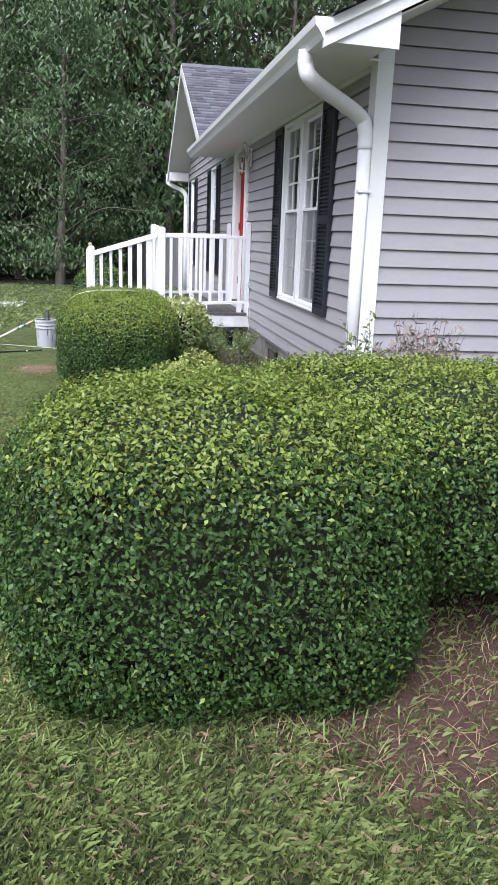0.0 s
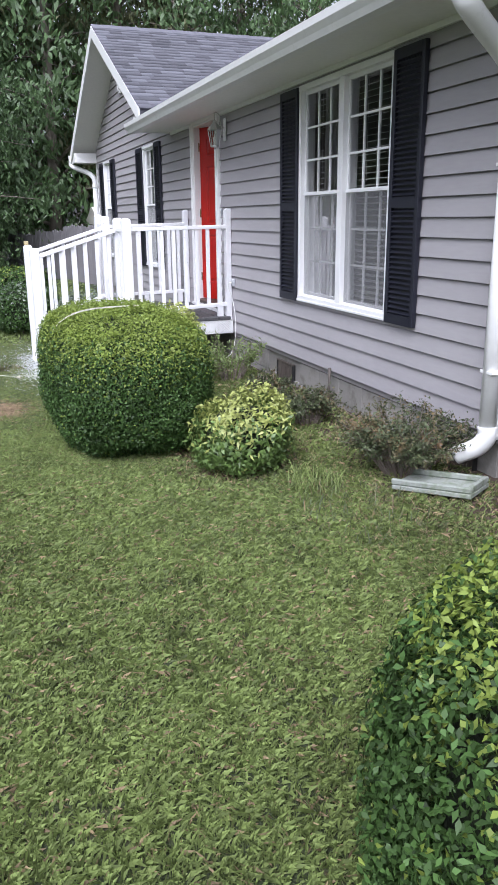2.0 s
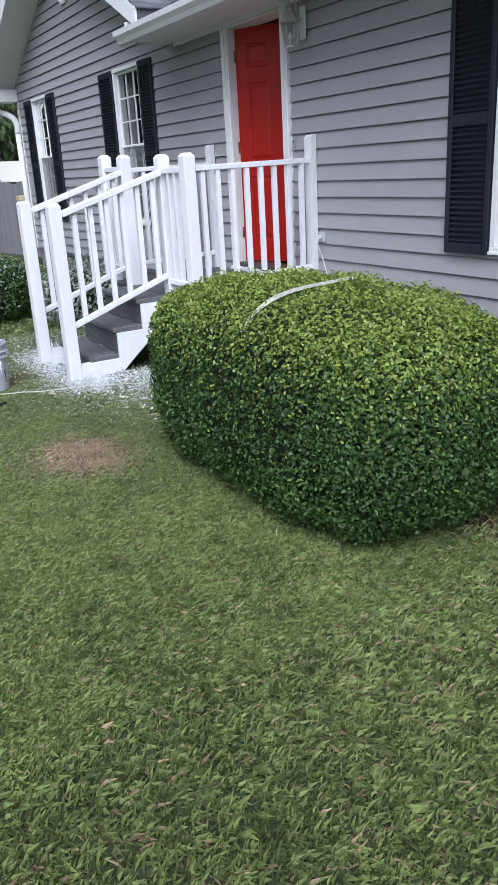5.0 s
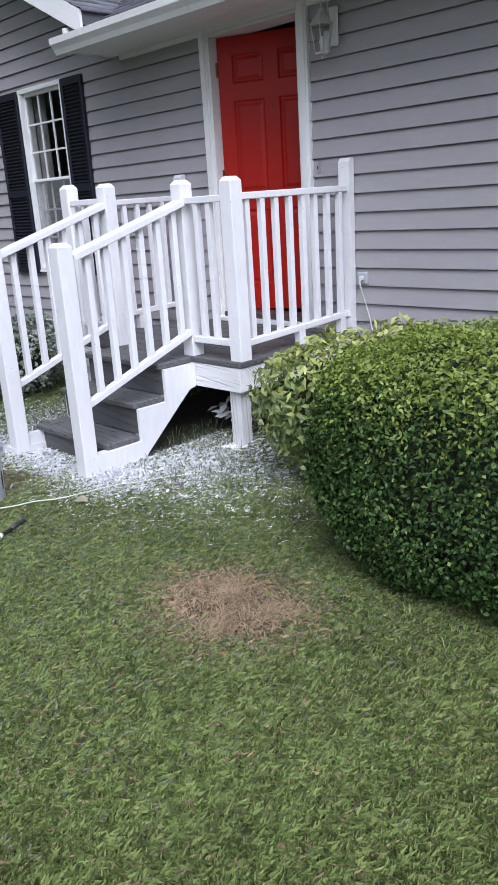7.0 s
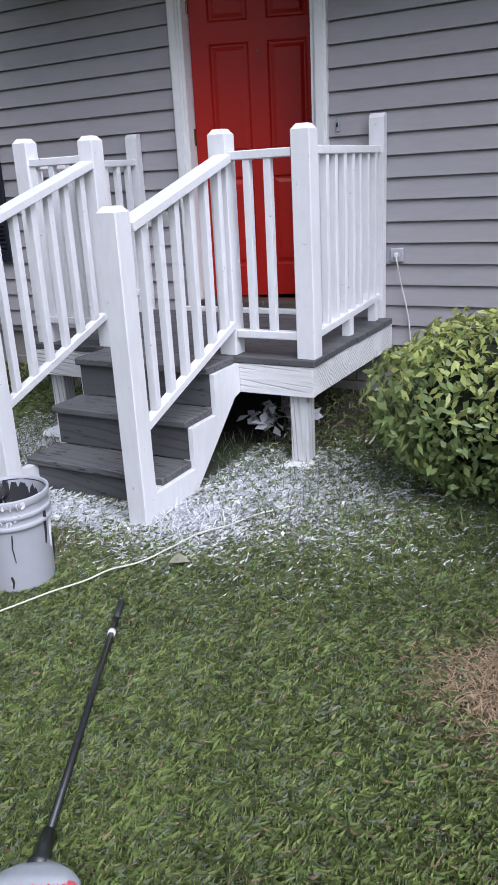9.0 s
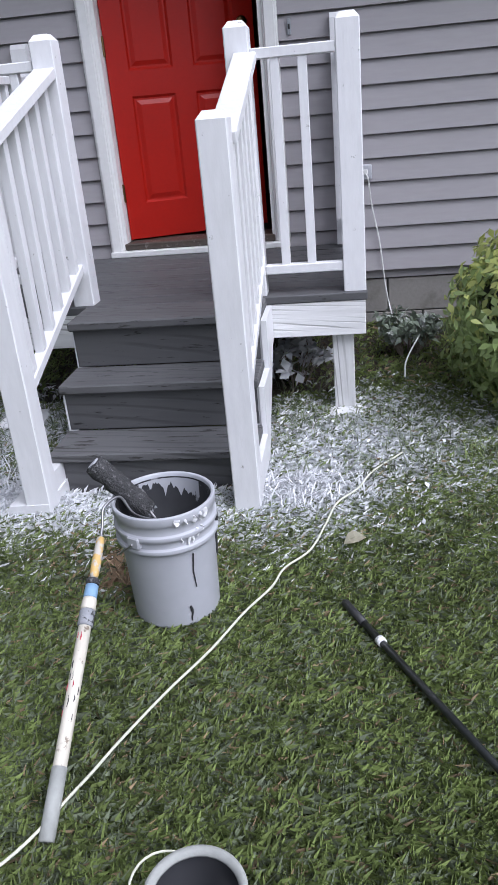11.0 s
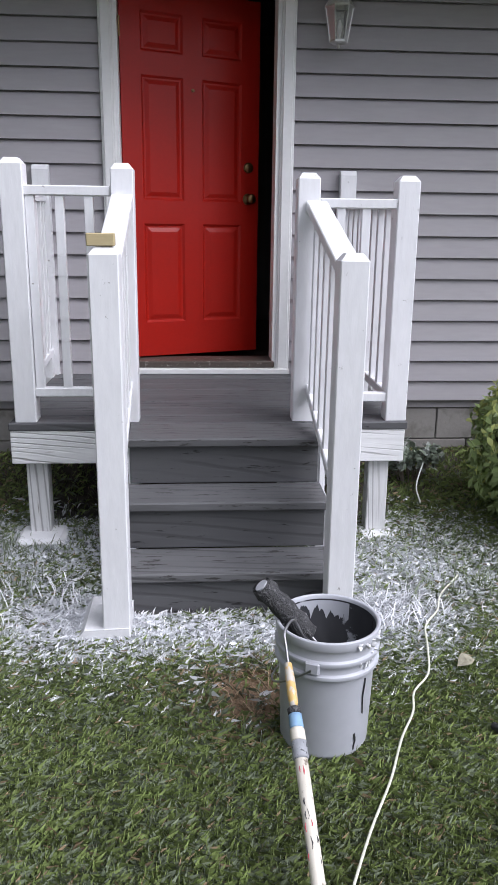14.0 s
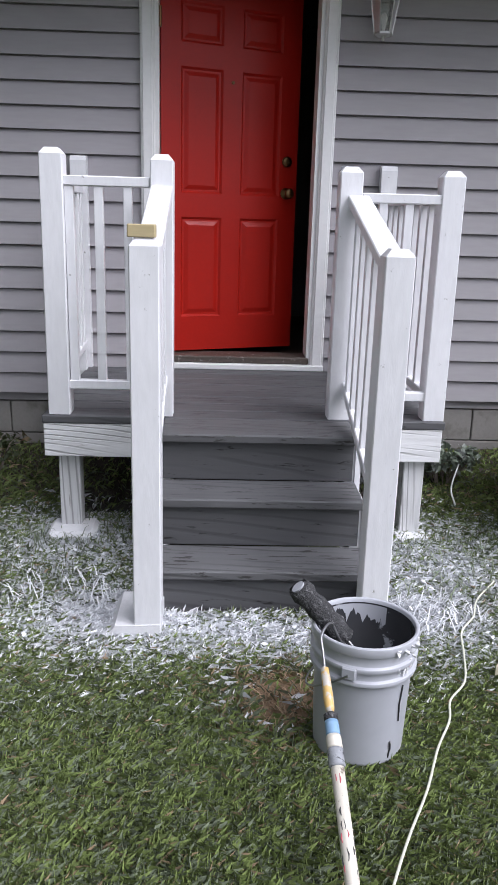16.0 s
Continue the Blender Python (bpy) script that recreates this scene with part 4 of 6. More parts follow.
rngc = random.Random(8)
for nm, (x0, x1, z0, z1, u) in WINDOWS.items():
    w, spans = window(nm, x0, x1, z0, z1, u)
    if u == 2:
        for a, b in spans:
            window_blind(a - 0.02, b + 0.02, z0 + 0.03, z1 - 0.05, 12, 0.15)
        curtain(spans[0][0] + 0.2, spans[0][0] + 0.46, z0 + 0.02, z1 - 0.03, 0.105, rngc)
    else:
        window_blind(spans[0][0], spans[0][1], z0 + 0.03, z0 + 0.8, 40)
        curtain(spans[0][0] - 0.02, spans[0][0] + 0.17, z0 + 0.02, z1 - 0.03, 0.13, rngc)
        curtain(spans[0][1] - 0.17, spans[0][1] + 0.02, z0 + 0.02, z1 - 0.03, 0.13, rngc)


# ---------------- shutters ----------------
def shutter(x0, x1, z0, z1):
    s = thing("shutter", ((x0 + x1) / 2, -0.02, z0), "black louvred plastic shutter beside a window", "shutter", "window shutters")
    st = 0.038
    y0, y1 = -0.05, -0.017
    for a, b in ((x0, x0 + st), (x1 - st, x1)):
        part("stile", box(a, b, y0, y1, z0, z1, 0.003), M["shutter"], s)
    zm = z0 + (z1 - z0) * 0.46
    for c, d in ((z0, z0 + 0.065), (zm - 0.035, zm + 0.035), (z1 - 0.065, z1)):
        part("rail", box(x0 + st, x1 - st, y0 + 0.001, y1, c, d), M["shutter"], s)
    part("backing", box(x0 + st, x1 - st, -0.024, -0.018, z0 + 0.05, z1 - 0.05), M["shutter"], s)
    lv = mesh_of("louvre", box(x0 + st - (x0 + x1) / 2, x1 - st - (x0 + x1) / 2, -0.013, 0.013, -0.003, 0.003), M["shutter"])
    for a, b in ((z0 + 0.065, zm - 0.035), (zm + 0.035, z1 - 0.065)):
        n = int((b - a) / 0.032)
        for k in range(n):
            piece("louvre", lv, pose((x0 + x1) / 2, -0.034, a + 0.016 + k * (b - a) / n, 35), s)


for x0, x1, z0, z1 in ((2.32, 2.688, 0.94, 2.675), (4.247, 4.615, 0.94, 2.675), (-3.7, -3.272, 0.93, 2.69), (-2.466, -2.13, 0.93, 2.69), (-7.1, -6.74, 0.93, 2.69), (-5.93, -5.58, 0.93, 2.69)):
    shutter(x0, x1, z0, z1)


# ---------------- door ----------------
def build_door():
    d = thing("door_1", (0, 0, 0.6), "red six-panel front door standing ajar in white casing", "door", kind="structure")
    x0, x1, z0, z1 = DOOR
    a0, a1, b0, b1 = DOOR_IN
    for p, q in ((x0, a0 - 0.02), (a1 + 0.02, x1)):
        part("casing", box(p, q, -0.045, 0.02, z0 + 0.018, z1, 0.006), M["white_trim"], d)
        part("bead", box(p + 0.012, q - 0.012, -0.056, -0.044, z0 + 0.02, z1 - 0.03, 0.004), M["white_trim"], d)
    part("casing", box(a0 - 0.021, a1 + 0.021, -0.044, 0.02, b1 + 0.02, z1, 0.004), M["white_trim"], d)
    for p, q in ((a0 - 0.02, a0), (a1, a1 + 0.02)):
        part("jamb", box(p, q, -0.03, 0.16, b0, b1 + 0.02), M["white_trim"], d)
    part("jamb", box(a0, a1, -0.03, 0.16, b1, b1 + 0.02), M["white_trim"], d)
    part("sill", box(x0, x1, -0.075, 0.02, z0 + 0.002, z0 + 0.035, 0.004), M["white_trim"], d)
    part("threshold", box(a0 - 0.015, a1 + 0.015, -0.04, 0.16, z0 + 0.036, z0 + 0.075, 0.006), M["threshold"], d, "scuffed metal threshold")
    # leaf, hinged at the far side, swung inwards
    W, H, T = 0.845, 2.0, 0.045
    hinge = pose(a0 + 0.006, 0.045, 0.685, 0, 0, 22)
    leaf = bmesh.new()
    cols = [(0.115, 0.365), (0.48, 0.73)]
    rowz = [(0.2, 0.77), (0.9, 1.56), (1.68, 1.88)]
    xs = [0, 0.115, 0.365, 0.48, 0.73, W]
    zs = [0, 0.2, 0.77, 0.9, 1.56, 1.68, 1.88, H]

    def face(pts):
        leaf.faces.new([leaf.verts.new(p) for p in pts])

    for i in range(5):
        for k in range(7):
            xa, xb, za, zb = xs[i], xs[i + 1], zs[k], zs[k + 1]
            if i in (1, 3) and k in (1, 3, 5):
                steps = [(0.0, 0.0), (0.012, 0.011), (0.022, 0.011), (0.045, 0.002)]
                for (m0, d0), (m1, d1) in zip(steps, steps[1:]):
                    A = [(xa + m0, d0, za + m0), (xb - m0, d0, za + m0), (xb - m0, d0, zb - m0), (xa + m0, d0, zb - m0)]
                    B = [(xa + m1, d1, za + m1), (xb - m1, d1, za + m1), (xb - m1, d1, zb - m1), (xa + m1, d1, zb - m1)]
                    for j in range(4):
                        face((A[j], A[(j + 1) % 4], B[(j + 1) % 4], B[j]))
                face([(xa + 0.045, 0.002, za + 0.045), (xb - 0.045, 0.002, za + 0.045), (xb - 0.045, 0.002, zb - 0.045), (xa + 0.045, 0.002, zb - 0.045)])
            else:
                face([(xa, 0, za), (xb, 0, za), (xb, 0, zb), (xa, 0, zb)])
    face([(0, T, 0), (0, T, H), (W, T, H), (W, T, 0)])
    face([(0, 0, 0), (0, T, 0), (W, T, 0), (W, 0, 0)])
    face([(0, 0, H), (W, 0, H), (W, T, H), (0, T, H)])
    face([(0, 0, 0), (0, 0, H), (0, T, H), (0, T, 0)])
    face([(W, 0, 0), (W, T, 0), (W, T, H), (W, 0, H)])
    bmesh.ops.remove_doubles(leaf, verts=leaf.verts, dist=1e-5)
    bmesh.ops.transform(leaf, matrix=hinge, verts=leaf.verts)
    lf = part("door_leaf", leaf, M["red_door"], d, "glossy red six-panel door leaf")

    def turned(prof, x, z):
        bm = lathe(prof, (0, 0, 0), 20)
        bmesh.ops.transform(bm, matrix=hinge @ Matrix.Translation((x, 0, z)) @ pose(0, 0, 0, 90), verts=bm.verts)
        return bm

    part("door_handle", turned([(0, 0), (0.033, 0), (0.033, 0.006), (0.014, 0.01), (0.012, 0.03), (0.026, 0.042), (0.03, 0.055), (0.022, 0.068), (0, 0.07)], W - 0.07, 0.92), M["brass"], lf, "round brass knob", True)
    part("deadbolt", turned([(0, 0), (0.03, 0), (0.03, 0.012), (0.02, 0.018), (0, 0.018)], W - 0.07, 1.1), M["brass"], lf, "round brass deadbolt", True)
    part("peephole", turned([(0, 0), (0.009, 0), (0.009, 0.006), (0.005, 0.007), (0, 0.005)], W / 2, 1.5), M["brass"], lf, "", True)
    for z in (0.9, 1.66, 2.42):
        part("hinge", tube([(a0 + 0.004, 0.035, z), (a0 + 0.004, 0.035, z + 0.1)], 0.008, 8), M["brass"], d)


build_door()


# wall lantern, bell push, outlet
def build_lantern():
    """A six-sided tapered lantern on a curled arm."""
    cx, cy, z, k = 0.71, -0.135, 2.375, 0.98
    L = thing("wall_lantern", (cx, -0.02, z), "pewter outdoor wall lantern with clear glass panes", "lantern")
    part("back_plate", box(cx - 0.035, cx + 0.045, -0.032, -0.016, z + 0.06, z + 0.29, 0.01), M["white_vinyl"], L, "white mounting plate")
    part("arm", tube(curve_points([(cx + 0.005, -0.032, z + 0.2), (cx + 0.005, -0.055, z + 0.19), (cx + 0.004, -0.075, z + 0.26), (cx + 0.003, -0.085, z + 0.32), (cx + 0.002, cy + 0.012, z + 0.345), (cx, cy, z + 0.32), (cx, cy, z + 0.27)], 6), 0.006, 8), M["lantern"], L, smooth=True)
    o = (cx, cy, z)
    part("roof", lathe([(0.076 * k, 0.172 * k), (0.08 * k, 0.18 * k), (0.06 * k, 0.21 * k), (0.03 * k, 0.24 * k), (0.026 * k, 0.25 * k), (0.0, 0.252 * k)], o, 6), M["lantern"], L)
    part("finial", lathe([(0.02 * k, 0.25 * k), (0.028 * k, 0.262 * k), (0.012 * k, 0.275 * k), (0.0, 0.29 * k)], o, 10), M["lantern"], L, smooth=True)
    part("base", lathe([(0.0, -0.004), (0.04 * k, 0.0), (0.05 * k, 0.006), (0.05 * k, 0.016), (0.0, 0.017)], o, 6), M["lantern"], L)
    part("base_knob", lathe([(0.0, -0.024), (0.01, -0.018), (0.006, -0.008), (0.014, -0.002)], o, 10), M["lantern"], L, smooth=True)
    ring = [2 * math.pi * j / 6 for j in range(6)]
    for a, b in zip(ring, ring[1:] + ring[:1]):
        lo_a, hi_a = Vector((cx + math.cos(a) * 0.047 * k, cy + math.sin(a) * 0.047 * k, z + 0.012)), Vector((cx + math.cos(a) * 0.074 * k, cy + math.sin(a) * 0.074 * k, z + 0.174 * k))
        lo_b, hi_b = Vector((cx + math.cos(b) * 0.047 * k, cy + math.sin(b) * 0.047 * k, z + 0.012)), Vector((cx + math.cos(b) * 0.074 * k, cy + math.sin(b) * 0.074 * k, z + 0.174 * k))
        part("corner_bar", bar(lo_a, hi_a, 0.006, 0.006, up=(math.cos(a), math.sin(a), 0)), M["lantern"], L)
        bm = bmesh.new()
        bm.faces.new([bm.verts.new(p) for p in (lo_a, lo_b, hi_b, hi_a)])
        g = part("pane", bm, M["lantern_glass"], L)
        g.visible_shadow = False
    part("candle", lathe([(0.01, 0.016), (0.01, 0.05), (0.017, 0.065), (0.018, 0.085), (0.008, 0.11), (0, 0.113)], o, 14), M["bulb"], L, smooth=True)


build_lantern()
bell = part("doorbell", box(0.548, 0.568, -0.03, -0.012, 1.67, 1.745, 0.004), M["broom_grey"])
tagged(bell, "small narrow doorbell button beside the door", "doorbell")
part("button", box(0.553, 0.563, -0.034, -0.03, 1.695, 1.72, 0.002), M["dark_void"], bell)
outlet = part("outdoor_outlet", box(0.885, 0.965, -0.04, -0.012, 0.93, 1.01, 0.006), M["plastic_grey"])
tagged(outlet, "grey weatherproof outlet box on the siding", "outlet")
part("plug", box(0.918, 0.944, -0.07, -0.04, 0.958, 0.986, 0.005), M["white_cord"], outlet)


# ---------------- porch ----------------
def post_mesh(x, y, z0, z1, s=0.092, lean=(0, 0)):
    """A square post with chamfered edges and a bevelled top."""
    h, c = s / 2, 0.024
    bm = bmesh.new()

    def ring(z, r, dx, dy):
        k = 0.004 if r > 0.03 else 0
        pts = [(-r + k, -r), (r - k, -r), (r, -r + k), (r, r - k), (r - k, r), (-r + k, r), (-r, r - k), (-r, -r + k)] if k else [(-r, -r), (0, -r), (r, -r), (r, 0), (r, r), (0, r), (-r, r), (-r, 0)]
        return [bm.verts.new((x + px + dx, y + py + dy, z)) for px, py in pts]

    lx, ly = lean
    rings = [ring(z0, h, 0, 0), ring(z1 - c, h, lx, ly), ring(z1, h - c * 0.85, lx, ly)]
    for a, b in zip(rings, rings[1:]):
        for j in range(8):
            bm.faces.new((a[j], a[(j + 1) % 8], b[(j + 1) % 8], b[j]))
    bm.faces.new(rings[0][::-1])
    bm.faces.new(rings[-1])
    return bm


DK = 0.6                                   # deck height
porch = thing("front_porch", (0.02, -0.65, 0.05), "small raised porch with white railings and dark grey steps", "porch")
P = {"L2": (-0.795, -1.17), "L1": (-0.348, -1.17), "R1": (0.43, -1.17), "R2": (0.856, -1.165), "L0": (-0.327, -2.07), "R0": (0.455, -2.07), "R3": (0.81, -0.045), "L3": (-0.89, -0.045)}
TOPS = {"L2": 1.7, "L1": 1.685, "R1": 1.66, "R2": 1.655, "L0": 1.375, "R0": 1.362}
for k, top in TOPS.items():
    x, y = P[k]
    z0 = DK + 0.001 if k[1] != "0" else gz(x, y) - 0.05
    part("post", post_mesh(x, y, z0, top, 0.094, (random.uniform(-0.006, 0.006), 0)), M["rail"], porch)
for k, top in (("R3", 1.75), ("L3", 1.757)):
    x, y = P[k]
    bm = prism([(y - 0.028, DK - 0.12), (y + 0.027, DK - 0.12), (y + 0.027, top), (y - 0.008, top), (y - 0.028, top - 0.025)], "x", x - 0.044, x + 0.044)
    part("wall_post", bm, M["rail"], porch)

# deck boards run along the house
zb = DK - 0.036
n = 8
for k in range(n):
    y0 = -1.235 + k * (1.19 / n)
    jx = random.uniform(-0.004, 0.004)
    part("deck_board", box(-0.872 + jx, 0.905 + jx, y0 + 0.003, y0 + 1.19 / n - 0.003, zb + random.uniform(0, 0.002), DK + random.uniform(-0.002, 0.001), 0.004), M["deck"], porch)
# rim boards and joists
part("rim_board", box(-0.865, 0.898, -1.228, -1.19, 0.413, zb - 0.001, 0.003), M["weathered_white"], porch)
for x in (-0.863, 0.86):
    part("rim_board", box(x, x + 0.036, -1.189, -0.02, 0.415, zb - 0.001, 0.003), M["weathered_white"], porch)
for x in (-0.4, 0.03, 0.46):
    part("joist", box(x, x + 0.036, -1.189, -0.02, 0.425, zb - 0.001), M["deck"], porch)
for x, y in ((-0.767, -1.155), (0.797, -1.155)):
    part("support_post", box(x - 0.047, x + 0.047, y - 0.03, y + 0.06, 0.04, 0.5, 0.004), M["worn_post"], porch)
for x, y, w, up in ((-0.757, -1.19, 0.11, 0.042), (0.8, -1.18, 0.09, 0.022)):
    bm = box(x - w, x + w, y - 0.1, y + 0.1, 0.0, gz(x, y) + up, 0.02)
    part("footing", bm, M["paint_white"], porch, "concrete footing under splashed white paint")
part("footing", prism([(-0.5, 0.0), (-0.285, 0.0), (-0.285, 0.085), (-0.44, 0.078)], "y", -2.12, -1.86), M["paint_white"], porch, "concrete footing under splashed white paint")

# steps: three treads, the top one level with the deck
TX0, TX1 = -0.335, 0.475
STEPS = [(-1.505, 0.6), (-1.72, 0.4), (-1.935, 0.2)]
for i, (yf, zt) in enumerate(STEPS):
    yb = -1.2385 if i == 0 else STEPS[i - 1][0] + 0.028
    part("tread", box(TX0, TX1, yf, yb, zt - 0.037, zt, 0.006), M["tread"], porch)
    zl = STEPS[i + 1][1] if i < 2 else 0.0
    part("riser", box(TX0 + 0.012, TX1 - 0.012, yf + 0.028, yf + 0.05, zl + 0.001, zt - 0.037, 0.002), M["deck"], porch)
# side stringers with a saw-tooth top under the treads
for x in (TX0 + 0.004, TX1 - 0.044):
    prof = [(-1.232, 0.56), (-1.47, 0.56), (-1.47, 0.362), (-1.69, 0.362), (-1.69, 0.162), (-1.905, 0.162), (-2.02, 0.162), (-2.02, 0.0), (-1.74, 0.0), (-1.232, 0.42)]
    part("stringer", prism(prof, "x", x, x + 0.04), M["rail"], porch)
# skirt board on the open side
prof = [(-1.232, 0.562), (-1.48, 0.562), (-1.48, 0.36), (-1.7, 0.36), (-1.7, 0.16), (-2.022, 0.16), (-2.022, 0.0), (-1.745, 0.0), (-1.29, 0.4), (-1.232, 0.415)]
part("skirt_board", prism(prof, "x", TX1 - 0.003, TX1 + 0.02), M["rail"], porch)


def railing(a, b, top, low, xs, up_a=0.0, n=5, w=0.066, feet=()):
    """Top and bottom rails between two posts with n balusters; heights at both ends."""
    (ax, ay), (bx, by) = a, b
    part("top_rail", bar((ax, ay, top[0] - 0.02), (bx, by, top[1] - 0.02), w, 0.04, 0.004), M["rail"], porch)
    part("bottom_rail", bar((ax, ay, low[0] - 0.02), (bx, by, low[1] - 0.02), 0.045, 0.04, 0.004), M["rail"], porch)
    for t in xs:
        x, y = ax + (bx - ax) * t, ay + (by - ay) * t
        z0, z1 = low[0] + (low[1] - low[0]) * t, top[0] + (top[1] - top[0]) * t
        dx = random.uniform(-0.004, 0.004)
        part("baluster", bar((x, y, z0 - 0.028), (x + dx, y, z1 - 0.03), 0.036, 0.036, 0.002, up=(0, 1, 0.01)), M["rail"], porch)
    for t in feet:
        x, y = ax + (bx - ax) * t, ay + (by - ay) * t
        z0 = low[0] + (low[1] - low[0]) * t
        part("rail_foot", box(x - 0.022, x + 0.022, y - 0.03, y + 0.03, DK, z0 - 0.038), M["rail"], porch)


railing((-0.75, -1.18), (-0.395, -1.18), (1.595, 1.595), (0.752, 0.752), (0.07, 0.4, 0.75), w=0.05)
railing((0.478, -1.18), (0.81, -1.18), (1.56, 1.56), (0.727, 0.727), (0.27, 0.6), w=0.05)
railing((0.85, -1.12), (0.815, -0.07), (1.565, 1.58), (0.715, 0.75), [(k + 0.6) / 8.2 for k in range(8)], w=0.05, feet=(0.5, 0.93))
railing((-0.83, -1.12), (-0.888, -0.07), (1.58, 1.6), (0.74, 0.76), [(k + 0.6) / 8.2 for k in range(8)], w=0.05, feet=(0.5, 0.93))
sx = [(k + 0.55) / 6.3 for k in range(6)]
railing((-0.345, -1.215), (-0.33, -2.025), (1.565, 1.31), (0.79, 0.5), sx, w=0.088)
railing((0.46, -1.215), (0.47, -2.025), (1.55, 1.3), (0.775, 0.485), sx, w=0.088)
wood = part("wood_block", box(-0.378, -0.292, -2.105, -2.06, 1.376, 1.415, 0.003), M["tan_block"])
tagged(wood, "small tan wood scrap resting on a railing post", "wood block")


# ---------------- painting gear on the lawn ----------------
def bucket(cx, cy):
    z = gz(cx, cy) + 0.012
    b = thing("bucket", (cx, cy, z), "pale grey five gallon bucket coated inside with dark paint", "bucket")
    r0, r1, h = 0.123, 0.138, 0.365
    prof = [(0, 0.004), (r0 - 0.006, 0.0), (r0, 0.006), (r0 + 0.0006, 0.012), (r1 - 0.0068, h - 0.125), (r1 - 0.006, h - 0.115), (r1 + 0.005, h - 0.112), (r1 + 0.0055, h - 0.11), (r1 + 0.006, h - 0.1), (r1 - 0.003, h - 0.097), (r1 - 0.002, h - 0.075), (r1 + 0.006, h - 0.072),
            (r1 + 0.006, h - 0.06), (r1 - 0.002, h - 0.057), (r1, h - 0.03), (r1 + 0.005, h - 0.027), (r1 + 0.006, h - 0.003), (r1 + 0.002, h), (r1 - 0.004, h - 0.002), (r1 - 0.006, h - 0.012)]
    body = part("body", lathe(crisp(prof), (cx, cy, z), 56), M["plastic_grey"], b, "", True)
    part("inner_coat", lathe([(r1 - 0.0062, h - 0.012), (r0 - 0.004, 0.07), (0, 0.07)], (cx, cy, z), 48), M["wet_paint"], b, "inside wall streaked with dark paint", True)
    part("paint", lathe([(0, 0.11), (r0 - 0.002, 0.11), (r0 - 0.002, 0.105), (0, 0.105)], (cx, cy, z), 32), M["paint_pool"], b, "dark grey paint in the bottom")
    turn = radians(-25)
    for side in (-1, 1):
        bm = box(-0.02, 0.02, side * (r1 + 0.002) - 0.008, side * (r1 + 0.002) + 0.008, h - 0.095, h - 0.06, 0.004)
        bmesh.ops.transform(bm, matrix=pose(cx, cy, z, 0, 0, -25), verts=bm.verts)
        part("lug", bm, M["plastic_grey"], b)
    # bare plastic left between the runs on the inner wall
    bare = bmesh.new()
    rb = random.Random(12)
    row_a, row_b = [], []
    drop = 0.05
    for k in range(49):
        t = radians(52 + 84 * k / 48)
        drop = min(0.1, max(0.008, drop + rb.uniform(-0.013, 0.013) + (0.02 if k % 11 == 5 else -0.018 if k % 11 == 8 else 0)))
        for row, zz in ((row_a, h - 0.016), (row_b, h - 0.016 - drop)):
            rr = r0 - 0.004 + (r1 - 0.0062 - r0 + 0.004) * (zz - 0.07) / (h - 0.082) - 0.0012
            row.append(bare.verts.new((cx + math.cos(t) * rr, cy + math.sin(t) * rr, z + zz)))
    for k in range(48):
        bare.faces.new((row_a[k], row_a[k + 1], row_b[k + 1], row_b[k]))
    part("bare_wall", bare, M["plastic_grey"], b, "bare grey plastic between dark paint runs", True)
    arc = []
    for k in range(15):
        t = math.pi * k / 14
        ux, uy = -math.sin(t) * (r1 + 0.01) * 1.02, math.cos(t) * (r1 + 0.012)
        arc.append((cx + ux * math.cos(turn) - uy * math.sin(turn), cy + ux * math.sin(turn) + uy * math.cos(turn), z + h - 0.08 - 0.12 * math.sin(t)))
    part("bail", tube(arc, 0.0028, 6), M["wire"], b, "hanging wire handle")
    rng = random.Random(3)
    # runs of paint down the outside
    for ang, z1, ln, w, m in ((-49, 0.235, 0.11, 0.0028, "paint_dark"), (-58, 0.07, 0.05, 0.0045, "paint_dark"), (-60, 0.3, 0.02, 0.005, "paint_white"), (-52, 0.305, 0.035, 0.006, "paint_white"), (-47, 0.3, 0.028, 0.005, "paint_white"), (-40, 0.31, 0.025, 0.006, "paint_white"), (-33, 0.312, 0.02, 0.006, "paint_white"), (-62, 0.352, 0.012, 0.016, "paint_white"), (-54, 0.35, 0.014, 0.018, "paint_white"), (-44, 0.352, 0.022, 0.016, "paint_white"), (-35, 0.354, 0.024, 0.014, "paint_white"), (-27, 0.355, 0.026, 0.01, "paint_white"), (10, 0.3, 0.14, 0.006, "paint_dark"), (25, 0.25, 0.12, 0.006, "paint_white"), (40, 0.17, 0.1, 0.006, "paint_dark")):
        a = radians(ang)
        pts = []
        for k in range(5):
            zz = z1 - ln * k / 4
            rr = r0 + (r1 - r0) * zz / h + (0.0055 if zz > 0.25 else 0.001)
            aa = a + 0.02 * math.sin(k * 1.7 + ang)
            pts.append((cx + math.cos(aa) * rr, cy + math.sin(aa) * rr, z + zz))
        part("paint_run", tube(pts, [w * f for f in (0.7, 1, 0.8, 0.7, 0.4)], 6, ry=0.002), M[m], body)
    return z, h


BX, BY = 0.312, -2.665
bz, bh = bucket(BX, BY)


